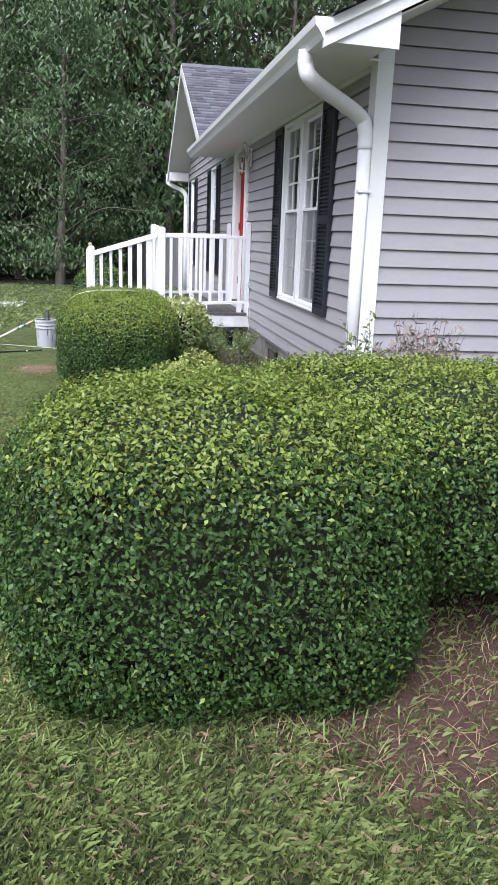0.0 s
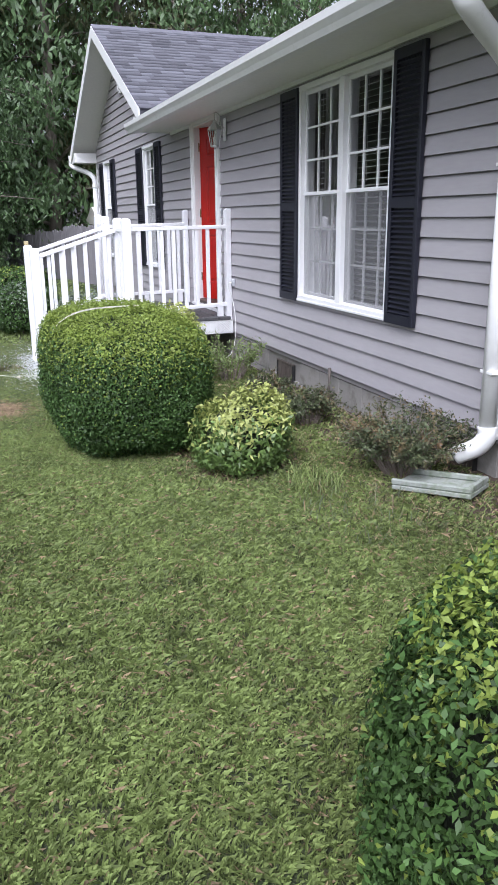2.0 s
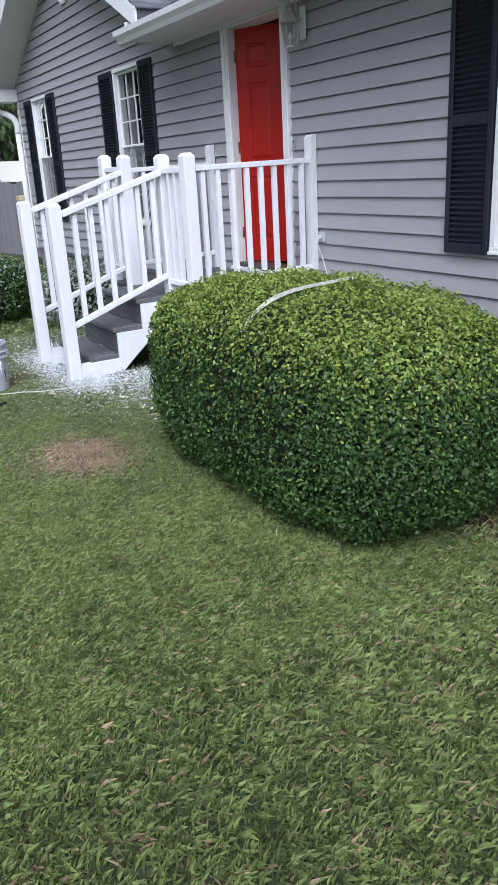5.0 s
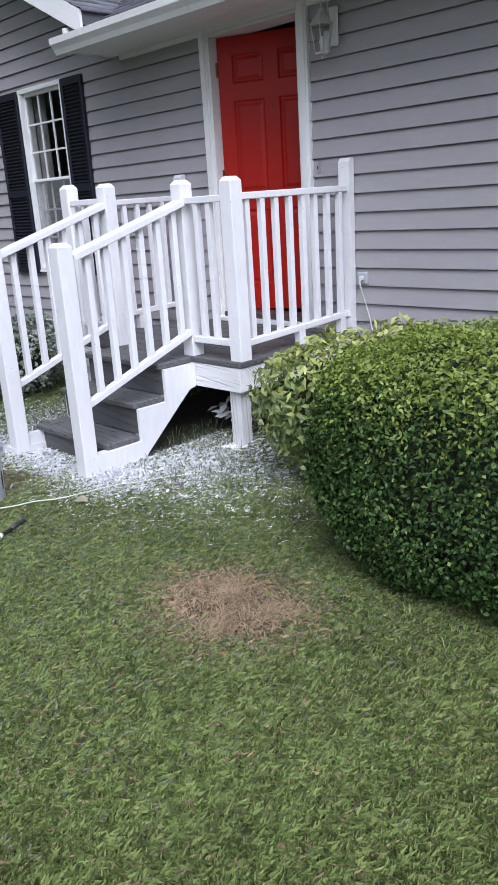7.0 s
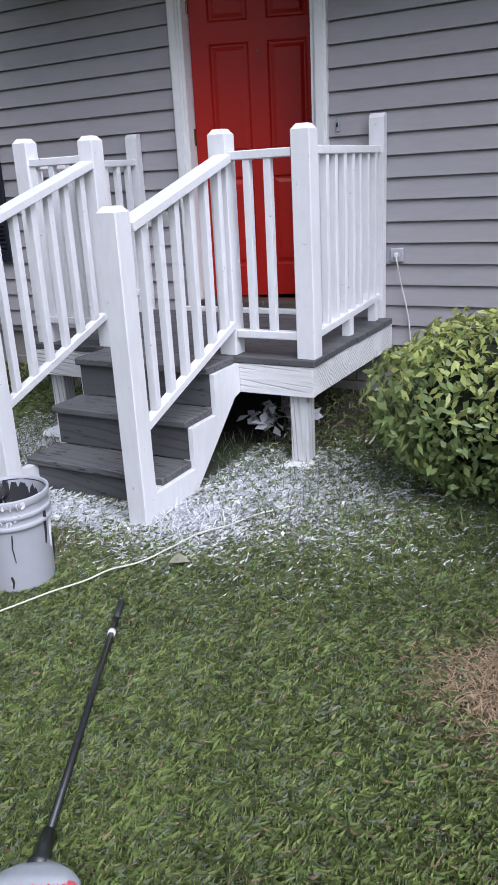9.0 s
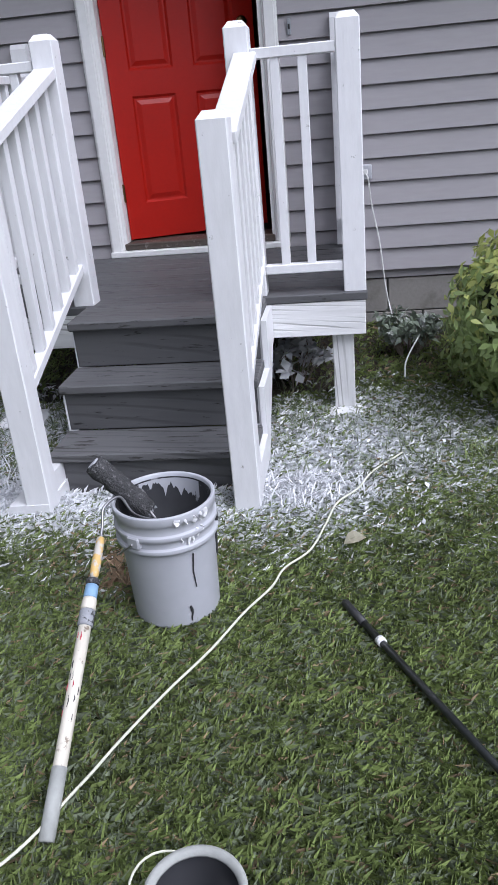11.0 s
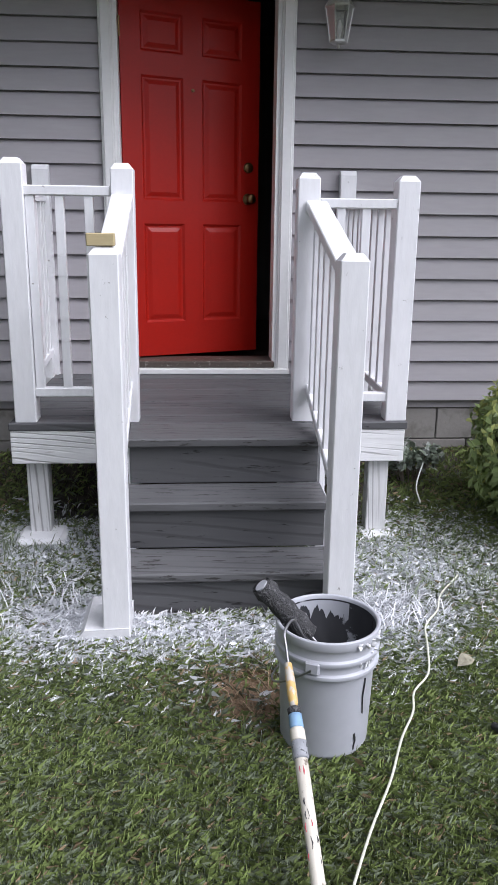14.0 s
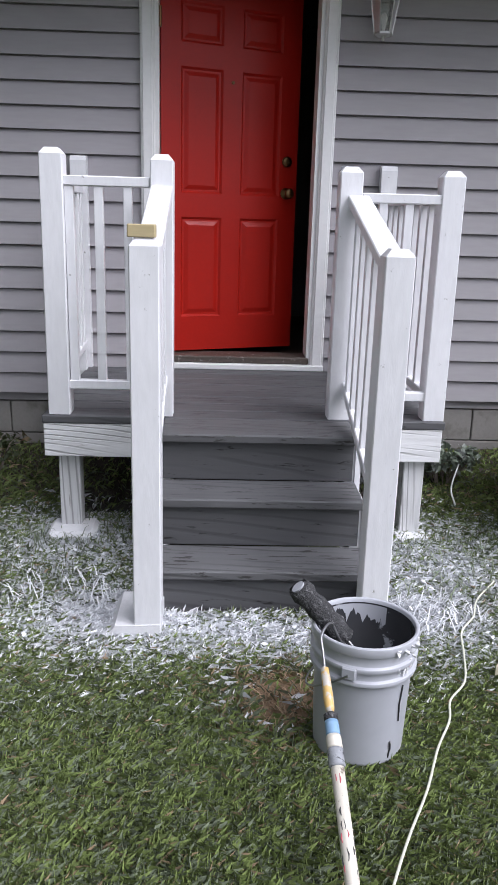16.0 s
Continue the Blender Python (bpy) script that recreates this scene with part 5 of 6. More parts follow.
def roller():
    """A paint roller on its extension pole: the pole leans on the bucket rim, the cover lies in the bucket."""
    r = thing("paint_roller", (0.19, -3.45, gz(0.19, -3.45)), "paint roller on a scuffed white pole leaning on the bucket", "paint roller")
    foot = Vector((0.205, -3.47, gz(0.2, -3.47) + 0.02))
    head = Vector((0.18, -2.775, bz + bh + 0.0))
    d = (head - foot).normalized()
    L = (head - foot).length
    part("pole", tube([foot, foot + d * L * 0.66], 0.0155, 16), M["pole_white"], r, "", True)
    part("end_cap", tube([foot - d * 0.004, foot + d * 0.14], [0.017, 0.017], 16), M["concrete"], r, "grey rubber grip", True)
    part("tape_wrap", tube([foot + d * L * f for f in (0.59, 0.595, 0.615, 0.64, 0.645)], [0.016, 0.0195, 0.0185, 0.0195, 0.017], 16), M["tape_wrap"], r, "grimy grey tape wrap", True)
    part("collar", tube([foot + d * L * f for f in (0.645, 0.65, 0.675, 0.685)], [0.017, 0.0185, 0.018, 0.0165], 16), M["pole_white"], r, "", True)
    part("tape_band", tube([foot + d * L * f for f in (0.685, 0.69, 0.715, 0.73)], [0.0165, 0.017, 0.0165, 0.016], 16), M["blue_tape"], r, "blue tape band", True)
    part("ring", tube([foot + d * L * f for f in (0.732, 0.735, 0.75, 0.755)], [0.013, 0.017, 0.017, 0.012], 16), M["nap"], r, "dark paint-caked ring", True)
    part("grip", tube([foot + d * L * f for f in (0.755, 0.77, 0.8, 0.87, 0.905, 0.91)], [0.008, 0.0115, 0.0125, 0.0115, 0.01, 0.005], 14), M["yellow"], r, "yellow plastic roller grip", True)
    rl = random.Random(9)
    sd = d.cross(Vector((0, 0, 1))).normalized()
    u = sd.cross(d)
    for k in range(16):
        t = rl.uniform(0.2, math.pi - 0.2)
        o = foot + d * (L * rl.uniform(0.3, 0.56)) + (sd * math.cos(t) + u * math.sin(t)) * 0.0153
        red = k % 3 == 0
        part("print" if red else "scuff", tube([o, o + d * rl.uniform(0.004, 0.012) + sd * rl.uniform(-0.002, 0.002), o + d * rl.uniform(0.014, 0.026)], [0.0008, rl.uniform(0.001, 0.0022), 0.0006], 6, ry=0.0008), M["red_label"] if red else M["nap"], r, "faded red print" if red else "dark paint scuff")
    # wire frame over the rim into the cover
    up = Vector((0, 0, 1))
    cover_a, cover_b = Vector((0.128, -2.66, bz + bh + 0.095)), Vector((0.262, -2.655, bz + bh - 0.055))
    part("wire_frame", tube(curve_points([foot + d * L * 0.885, foot + d * L * 0.95 + up * 0.006, head + up * 0.02, head + Vector((0.03, 0.05, 0.025)), Vector((0.24, -2.72, bz + bh - 0.03)), cover_b + Vector((0.02, -0.02, -0.02)), cover_b], 6), 0.004, 8), M["wire"], r, "", True)
    ax = (cover_b - cover_a)
    pts, rad = [], []
    for k in range(9):
        pts.append(cover_a + ax * k / 8)
        rad.append(0.03 + 0.003 * math.sin(k * 2.3))
    bm = tube(pts, rad, 22)
    rng = random.Random(2)
    for v in bm.verts:
        v.co += Vector((rng.uniform(-1, 1), rng.uniform(-1, 1), rng.uniform(-1, 1))) * 0.0028
    cov = part("cover", bm, M["nap"], r, "nap cover soaked in dark paint", True)
    a2 = cover_a - ax.normalized() * 0.003
    part("core", tube([a2, a2 + ax.normalized() * 0.004], 0.019, 16), M["plastic_grey"], cov, "pale tube end of the cover")


roller()


def paint_can(cx, cy):
    z = gz(cx, cy) + 0.01
    c = thing("paint_can", (cx, cy, z), "small open paint can with dark paint inside", "paint can")
    r, h = 0.083, 0.19
    part("body", lathe([(0, 0.003), (r - 0.003, 0), (r, 0.003), (r, 0.008), (r, h - 0.012), (r, h - 0.006), (r + 0.003, h - 0.003), (r + 0.002, h), (r - 0.006, h), (r - 0.012, h - 0.008), (r - 0.012, h - 0.012), (r - 0.003, h - 0.014)], (cx, cy, z), 40), M["concrete"], c, "", True)
    part("inner_coat", lathe([(r - 0.0032, h - 0.014), (r - 0.004, 0.04), (0, 0.04)], (cx, cy, z), 40), M["paint_pool"], c, "", True)
    arc = [(cx - 0.03 - 0.075 * math.sin(t), cy + math.cos(t) * (r + 0.006), z + h - 0.035 + 0.05 * math.sin(t)) for t in [math.pi * k / 16 for k in range(17)]]
    arc = [(cx, cy + r + 0.004, z + h - 0.04)] + arc[1:-1] + [(cx, cy - r - 0.004, z + h - 0.04)]
    part("bail", tube(arc, 0.0022, 6), M["cord"], c, "raised wire handle")


paint_can(0.572, -3.69)


def broom():
    b = thing("broom", (1.0, -3.2, gz(1.0, -3.2)), "black-handled broom with red bristles lying on the grass", "broom")
    a = Vector((0.805, -2.7, gz(0.8, -2.7) + 0.03))
    e = Vector((1.3, -3.62, gz(1.3, -3.62) + 0.05))
    d = (e - a).normalized()
    s = d.cross(Vector((0, 0, 1))).normalized()
    part("handle", tube([a, e], 0.0095, 12), M["black_pole"], b, "", True)
    part("grip", tube([a - d * 0.01, a + d * 0.1], 0.0115, 12), M["paint_dark"], b, "", True)
    c = a + (e - a) * 0.17
    part("joint", tube([c, c + d * 0.02], 0.013, 12), M["white_vinyl"], b, "small white joint clip", True)
    part("socket", tube([e - d * 0.04, e + d * 0.03, e + d * 0.06], [0.016, 0.02, 0.03], 12), M["black_pole"], b, "", True)
    cap = bmesh.new()
    h = e + d * 0.05
    rings = []
    for k, (w, t) in enumerate(((0.04, 0.018), (0.08, 0.024), (0.098, 0.027), (0.1, 0.027))):
        o = h + d * (0.022 * k)
        ring = []
        for j in range(20):
            an = 2 * math.pi * j / 20
            ring.append(cap.verts.new(o + s * w * math.copysign(abs(math.cos(an)) ** 0.7, math.cos(an)) + Vector((0, 0, 1)) * t * math.sin(an)))
        rings.append(ring)
    for r0, r1 in zip(rings, rings[1:]):
        for j in range(20):
            cap.faces.new((r0[j], r0[(j + 1) % 20], r1[(j + 1) % 20], r1[j]))
    cap.faces.new(rings[0][::-1])
    cap.faces.new(rings[-1])
    capo = part("cap", cap, M["broom_grey"], b, "grey plastic broom cap", True)
    rng = random.Random(6)
    br = bmesh.new()
    for k in range(420):
        u, v = rng.uniform(-1, 1), rng.uniform(-1, 1)
        p = h + d * 0.06 + s * u * 0.09 + Vector((0, 0, 1)) * v * 0.022
        q = p + d * (0.13 - 0.03 * u * u + rng.uniform(-0.02, 0.02)) + s * (u * 0.085 + rng.uniform(-0.012, 0.012)) + Vector((0, 0, 1)) * (v * 0.016 + rng.uniform(-0.01, 0.005))
        m = (p + q) / 2 + s * rng.uniform(-0.005, 0.005)
        tube([p, m, q], [0.0016, 0.0015, 0.001], 3, bm=br, closed_ends=False)
    tagged(part("bristles", br, M["bristle"], capo, "splayed red-pink bristles"), kind="stuff")


broom()


def lay(points, lift=0.03):
    return [(x, y, gz(x, y) + lift) for x, y in points]


cord_pts = lay([(1.02, -1.72), (0.9, -1.88), (0.845, -2.01), (0.77, -2.12), (0.735, -2.26), (0.69, -2.42), (0.617, -2.52), (0.585, -2.62), (0.52, -2.74), (0.45, -2.9), (0.365, -3.06), (0.29, -3.22), (0.235, -3.35), (0.13, -3.55), (-0.1, -3.75), (-0.6, -3.62), (-1.6, -3.5), (-3.0, -3.9)], 0.034)
cord = part("extension_cord", tube(curve_points(cord_pts, 10), 0.0036, 8), M["cord"], smooth=True)
tagged(cord, "pale green extension cord trailing across the grass", "cord")
cable = part("white_cable", tube(curve_points([(0.932, -0.07, 0.965), (0.945, -0.09, 0.93), (0.96, -0.05, 0.8), (1.0, -0.03, 0.6), (1.03, -0.05, 0.35), (1.06, -0.12, 0.2), (1.09, -0.3, 0.15), (1.15, -0.5, 0.19), (1.24, -0.5, 0.26), (1.19, -0.62, 0.24), (1.1, -0.8, 0.15), (1.08, -0.95, 0.11)], 8), 0.0042, 8), M["white_cord"], smooth=True)
tagged(cable, "white cable hanging from the outlet to the ground", "cable")
strip = bmesh.new()
def hedge_top(x, y):
    d = 1 - abs((x - 3.19) / 1.08) ** 3.3 - abs((y + 1.74) / 0.56) ** 3.3
    return 0.525 + 0.49 * max(d, 0.05) ** (1 / 3.3) + 0.022


sp = [Vector((x, y, hedge_top(x, y))) for x, y in [(3.42 - 0.07 * k / 24 + 0.02 * math.sin(k / 8), -2.24 + 0.64 * k / 24) for k in range(25)]]
w = 0.019
lo = [strip.verts.new(p + Vector((-w * min(1, 0.25 + i * 0.12), 0, 0.004))) for i, p in enumerate(sp)]
hi = [strip.verts.new(p + Vector((w * min(1, 0.25 + i * 0.12), 0, -0.002))) for i, p in enumerate(sp)]
for i in range(len(sp) - 1):
    strip.faces.new((lo[i], lo[i + 1], hi[i + 1], hi[i]))
bmesh.ops.solidify(strip, geom=strip.faces, thickness=0.004)
tagged(part("vinyl_strip", strip, M["strip"]), "bent cream vinyl strip lying on the clipped hedge", "trim strip")

# splash block under the downspout
sb = thing("splash_block", (5.5, -0.36, gz(5.5, -0.36)), "mossy grey concrete splash block under the downspout", "splash block")
m = pose(5.5, -0.36, gz(5.5, -0.36) + 0.015, 0, -5, 32)
bm = bmesh.new()
for args in ((-0.24, 0.24, -0.13, 0.13, 0.0, 0.03), ):
    box(*args, bevel=0.006, bm=bm)
bmesh.ops.transform(bm, matrix=m, verts=bm.verts)
part("tray", bm, M["splash"], sb)
for args in ((-0.24, 0.24, 0.105, 0.13, 0.031, 0.065), (-0.24, 0.24, -0.13, -0.105, 0.031, 0.065), (0.215, 0.24, -0.104, 0.104, 0.031, 0.07)):
    bm = box(*args, bevel=0.006)
    bmesh.ops.transform(bm, matrix=m, verts=bm.verts)
    part("lip", bm, M["splash"], sb)
pipe = part("metal_stake", tube([(3.4, -0.05, 0.08), (3.4, -0.045, 0.46)], 0.012, 8), M["vent_metal"], smooth=True)
tagged(pipe, "short rusty pipe standing against the foundation", "pipe")
slab = part("concrete_slab", box(-6.4, -5.3, -4.6, -3.6, 0.0, 0.05, 0.01), M["slab"])
tagged(slab, "pale concrete slab lying in the far lawn", "slab")
lf = bmesh.new()
lz = gz(0.83, -2.37) + 0.035
mid = [lf.verts.new((0.795 + 0.018 * k, -2.39 + 0.01 * k, lz + 0.012 * math.sin(k * 0.8))) for k in range(5)]
for sgn in (-1, 1):
    rim = [lf.verts.new(mid[k].co + Vector((-0.4, 0.9, 0.35)) * sgn * wdt + Vector((0, 0, 0.2 * wdt))) for k, wdt in ((1, 0.018), (2, 0.024), (3, 0.015))]
    for tri in ((mid[0], mid[1], rim[0]), (mid[1], mid[2], rim[1], rim[0]), (mid[2], mid[3], rim[2], rim[1]), (mid[3], mid[4], rim[2])):
        lf.faces.new(tri)
bmesh.ops.solidify(lf, geom=lf.faces, thickness=0.001)
tagged(part("dry_leaf", lf, M["pale_leaf"]), "single pale dry leaf lying on the grass", "leaf")


# ---------------- shrubs ----------------
def blob_points(n, centre, half, power, rng, lumps=0.06, floor=0.05):
    """Points and outward directions on a rounded box with an uneven skin."""
    p = rng.uniform(-1, 1, (n, 3))
    k = np.abs(p).argmax(1)
    p = p / np.abs(p)[np.arange(n), k][:, None]
    r = (np.abs(p) ** power).sum(1, keepdims=True) ** (-1 / power)
    s = p * r
    nor = unit(np.sign(s) * np.abs(s) ** (power - 1) / np.array(half))
    q = np.array(centre) + s * np.array(half)
    f = 5.0
    bump = (np.sin(q[:, 0] * f + 1.3) * np.sin(q[:, 1] * f * 1.1 + 0.4) * np.sin(q[:, 2] * f * 0.9 + 2.0) + 0.6 * np.sin(q[:, 0] * 13 + q[:, 2] * 11) * np.sin(q[:, 1] * 12 - q[:, 2] * 7))
    q = q + nor * (bump * lumps * 0.6)[:, None]
    ok = q[:, 2] > floor
    return q[ok], nor[ok]


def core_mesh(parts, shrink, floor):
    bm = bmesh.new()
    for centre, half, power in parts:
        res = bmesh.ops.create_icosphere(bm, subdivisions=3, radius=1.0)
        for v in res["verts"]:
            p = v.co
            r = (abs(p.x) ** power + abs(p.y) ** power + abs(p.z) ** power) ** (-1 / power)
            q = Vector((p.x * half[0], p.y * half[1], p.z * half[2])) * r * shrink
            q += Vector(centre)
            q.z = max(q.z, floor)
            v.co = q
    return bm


def hedge(name, label, parts, leaves, seed, leaf=(0.03, 0.016), mats=("hedge_leaf", "hedge_tip"), tip_z=0.75, tip_share=0.7, deep=0.09, floor=0.09, spread=0.75, lumps=0.05, shrink=0.83, group="", category="bush", stems=8, droop=0.1):
    rng = np.random.default_rng(seed)
    c0 = parts[0][0]
    b = thing(name, (c0[0], c0[1], gz(c0[0], c0[1])), label, category, group)
    area = [h[0] * h[1] + h[1] * h[2] + h[0] * h[2] for _, h, _ in parts]
    P_, N_ = [], []
    for (c, h, pw), ar in zip(parts, area):
        q, nn = blob_points(int(leaves * ar / sum(area)), c, h, pw, rng, lumps, floor)
        P_.append(q)
        N_.append(nn)
    q, nn = np.concatenate(P_), np.concatenate(N_)
    depth = rng.exponential(deep * 0.5, (len(q), 1))
    q = q - nn * np.minimum(depth, deep * 2) + nn * rng.uniform(-0.01, 0.025, (len(q), 1)) + rng.normal(0, 0.006, (len(q), 3))
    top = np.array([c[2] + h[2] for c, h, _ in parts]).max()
    # high, upward, outer leaves take the lighter material: painted top light on new growth
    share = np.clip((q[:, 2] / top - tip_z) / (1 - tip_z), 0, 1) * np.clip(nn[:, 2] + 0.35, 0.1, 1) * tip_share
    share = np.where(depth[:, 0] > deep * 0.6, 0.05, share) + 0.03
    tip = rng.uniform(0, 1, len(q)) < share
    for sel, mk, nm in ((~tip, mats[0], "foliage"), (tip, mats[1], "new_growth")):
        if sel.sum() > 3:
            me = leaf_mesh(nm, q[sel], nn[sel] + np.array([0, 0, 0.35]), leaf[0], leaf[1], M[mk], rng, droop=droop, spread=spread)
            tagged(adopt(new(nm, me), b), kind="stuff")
    # added solid core: blocks light and stands in for shade between the leaves
    tagged(part("shade_core", core_mesh(parts, shrink, floor + 0.03), M["hedge_core"], b), kind="stuff")
    for k in range(stems):
        a = rng.uniform(0, 6.28)
        x, y = c0[0] + math.cos(a) * parts[0][1][0] * 0.35, c0[1] + math.sin(a) * parts[0][1][1] * 0.35
        part("stem", tube([(x, y, gz(x, y) - 0.03), (x + rng.uniform(-0.05, 0.05), y + rng.uniform(-0.05, 0.05), floor + 0.2)], 0.012, 6), M["twig"], b)
    return b


hedge("hedge_bush", "large clipped boxy evergreen hedge with new tips tinted as lit from above", [((8.32, -1.45, 0.55), (0.68, 0.73, 0.52), 3.4), ((7.98, -0.5, 0.69), (0.76, 0.95, 0.39), 3.0)], 215000, 1, leaf=(0.021, 0.0115), tip_share=0.95, tip_z=0.72)
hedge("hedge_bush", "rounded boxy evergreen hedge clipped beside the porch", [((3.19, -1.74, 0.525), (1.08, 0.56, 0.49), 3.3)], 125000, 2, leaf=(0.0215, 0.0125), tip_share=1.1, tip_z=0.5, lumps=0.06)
hedge("hedge_bush", "low green bush greyed by overspray beyond the steps", [((-2.85, -1.97, 0.38), (0.5, 0.48, 0.36), 2.6)], 11000, 3, leaf=(0.04, 0.023), mats=("hedge_leaf", "dusty_leaf"), group="far bushes", tip_share=0.3, tip_z=0.3, stems=4)
hedge("hedge_bush", "low clipped green bush in the far lawn", [((-5.0, -1.95, 0.46), (0.6, 0.55, 0.42), 2.6)], 10000, 4, leaf=(0.05, 0.028), group="far bushes", tip_share=0.4, stems=4)
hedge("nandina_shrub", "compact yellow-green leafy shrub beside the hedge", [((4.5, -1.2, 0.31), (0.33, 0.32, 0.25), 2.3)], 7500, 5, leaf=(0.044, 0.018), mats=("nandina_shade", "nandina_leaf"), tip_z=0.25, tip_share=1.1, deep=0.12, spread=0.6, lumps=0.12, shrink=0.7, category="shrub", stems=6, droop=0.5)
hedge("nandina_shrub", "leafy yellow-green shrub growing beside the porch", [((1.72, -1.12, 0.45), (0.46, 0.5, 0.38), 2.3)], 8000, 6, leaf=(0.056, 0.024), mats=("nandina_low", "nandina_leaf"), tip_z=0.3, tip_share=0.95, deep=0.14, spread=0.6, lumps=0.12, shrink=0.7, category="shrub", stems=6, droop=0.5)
hedge("dusty_shrub", "green shrub dusted with white paint beside the steps", [((-1.95, -1.2, 0.37), (0.5, 0.45, 0.32), 2.2)], 4500, 7, leaf=(0.05, 0.025), mats=("dusty_leaf", "dusty_leaf"), deep=0.14, lumps=0.14, shrink=0.7, category="shrub", stems=5, droop=0.3)


def loose_shrub(name, label, x, y, r, h, seed, twigs=22, leaves=30, leaf=(0.035, 0.015), mat_leaf="azalea_leaf", upright=0.6, twig_r=0.004):
    """An open shrub: bent twigs from one root with leaves along their upper part."""
    rng = np.random.default_rng(seed)
    z = gz(x, y)
    s = thing(name, (x, y, z), label, "shrub")
    bm = bmesh.new()
    cs, ns = [], []
    for k in range(twigs):
        a = rng.uniform(0, 6.28)
        out = r * math.sqrt(rng.uniform(0.05, 1))
        hh = h * rng.uniform(0.55, 1.05) * (1 - 0.3 * (out / r) ** 2)
        p0 = Vector((x + 0.25 * out * math.cos(a), y + 0.25 * out * math.sin(a), z - 0.02))
        p2 = Vector((x + out * math.cos(a), y + out * math.sin(a), z + hh))
        p1 = (p0 + p2) / 2 + Vector((rng.uniform(-0.03, 0.03), rng.uniform(-0.03, 0.03), upright * 0.1))
        line = curve_points([p0, p1, p2], 4)
        tube(line, [twig_r * (1 - 0.6 * i / len(line)) for i in range(len(line))], 4, bm=bm, closed_ends=False)
        for j in range(leaves):
            t = rng.uniform(0.35, 1.0)
            i = min(int(t * (len(line) - 1)), len(line) - 2)
            c = line[i].lerp(line[i + 1], rng.uniform(0, 1))
            cs.append([c.x + rng.normal(0, 0.02), c.y + rng.normal(0, 0.02), c.z + rng.normal(0, 0.015)])
            ns.append([math.cos(a) * 0.4, math.sin(a) * 0.4, 0.8])
    tagged(part("branchwork", bm, M["twig"], s), kind="stuff")
    if cs:
        tagged(adopt(new("foliage", leaf_mesh("foliage", np.array(cs), np.array(ns), leaf[0], leaf[1], M[mat_leaf], rng, droop=0.2)), s), kind="stuff")
    return s


loose_shrub("azalea_shrub", "straggly brown-green azalea against the foundation", 5.12, -0.38, 0.42, 0.46, 21, 110, 75, leaf=(0.026, 0.012))
loose_shrub("azalea_shrub", "sparse browning azalea against the foundation", 3.8, -0.42, 0.32, 0.3, 22, 60, 50, leaf=(0.028, 0.013))
loose_shrub("azalea_shrub", "thin withered azalea against the foundation", 3.0, -0.42, 0.26, 0.3, 23, 36, 30)
loose_shrub("azalea_shrub", "grey-green leafy shrub beside the foundation vent", 1.95, -0.42, 0.36, 0.5, 24, 40, 34, mat_leaf="nandina_low")
loose_shrub("azalea_shrub", "small dusty shrub under the porch corner", 1.12, -0.55, 0.2, 0.26, 25, 26, 20, leaf=(0.05, 0.028), mat_leaf="dusty_leaf")
loose_shrub("weed", "broad-leaved weed painted white under the porch", 0.55, -0.85, 0.24, 0.24, 26, 14, 10, leaf=(0.085, 0.045), mat_leaf="grass_painted")
loose_shrub("weed", "small dusty weed under the porch", -1.35, -0.45, 0.25, 0.24, 27, 20, 14, leaf=(0.05, 0.025), mat_leaf="azalea_leaf")
loose_shrub("bare_shrub", "bare grey twiggy shrub at the house end", 6.2, 0.2, 0.4, 0.97, 28, 220, 9, mat_leaf="twig", upright=1.2, leaf=(0.06, 0.02))
loose_shrub("nandina_shrub", "tall thin leafy stems at the house corner", 6.02, -0.18, 0.12, 1.12, 29, 14, 26, leaf=(0.045, 0.02), mat_leaf="nandina_low", upright=1.2)

# ---------------- fence and shed ----------------
fence = thing("fence", (-11.5, 0.0, 0.0), "weathered grey wooden privacy fence behind the house", "fence")
fence.location.z = 0.0
rngf = random.Random(5)
for x0, y0, x1, y1, top in ((-8.6, 0.6, -12.2, -0.2, 1.5), (-12.2, -0.2, -14.6, -0.7, 1.36), (-14.6, -0.7, -17.5, -1.3, 1.25)):
    L = math.hypot(x1 - x0, y1 - y0)
    n = int(L / 0.145)
    ang = math.degrees(math.atan2(y1 - y0, x1 - x0))
    pk = mesh_of("fence_board", prism([(0, -0.1), (0.138, -0.1), (0.138, top - 0.05), (0.11, top), (0.028, top), (0, top - 0.05)], "y", 0, 0.018), M["fence"])
    for k in range(n):
        t = k / n
        piece("fence_board", pk, pose(x0 + (x1 - x0) * t, y0 + (y1 - y0) * t, rngf.uniform(-0.03, 0.03), 0, rngf.uniform(-0.8, 0.8), ang), fence)
    for z in (0.35, top - 0.25):
        part("rail", bar((x0, y0 + 0.04, z), (x1, y1 + 0.04, z), 0.04, 0.09), M["fence"], fence)
shed = thing("shed", (-15.0, 2.2, 0), "small cream-roofed shed behind the fence", "shed")
part("wall", box(-16.2, -13.8, 1.2, 3.4, 0, 1.5), M["shed"], shed)
part("roof", prism([(-16.5, 1.5), (-13.5, 1.5), (-15.0, 2.0)], "y", 1.0, 3.6), M["shed"], shed)


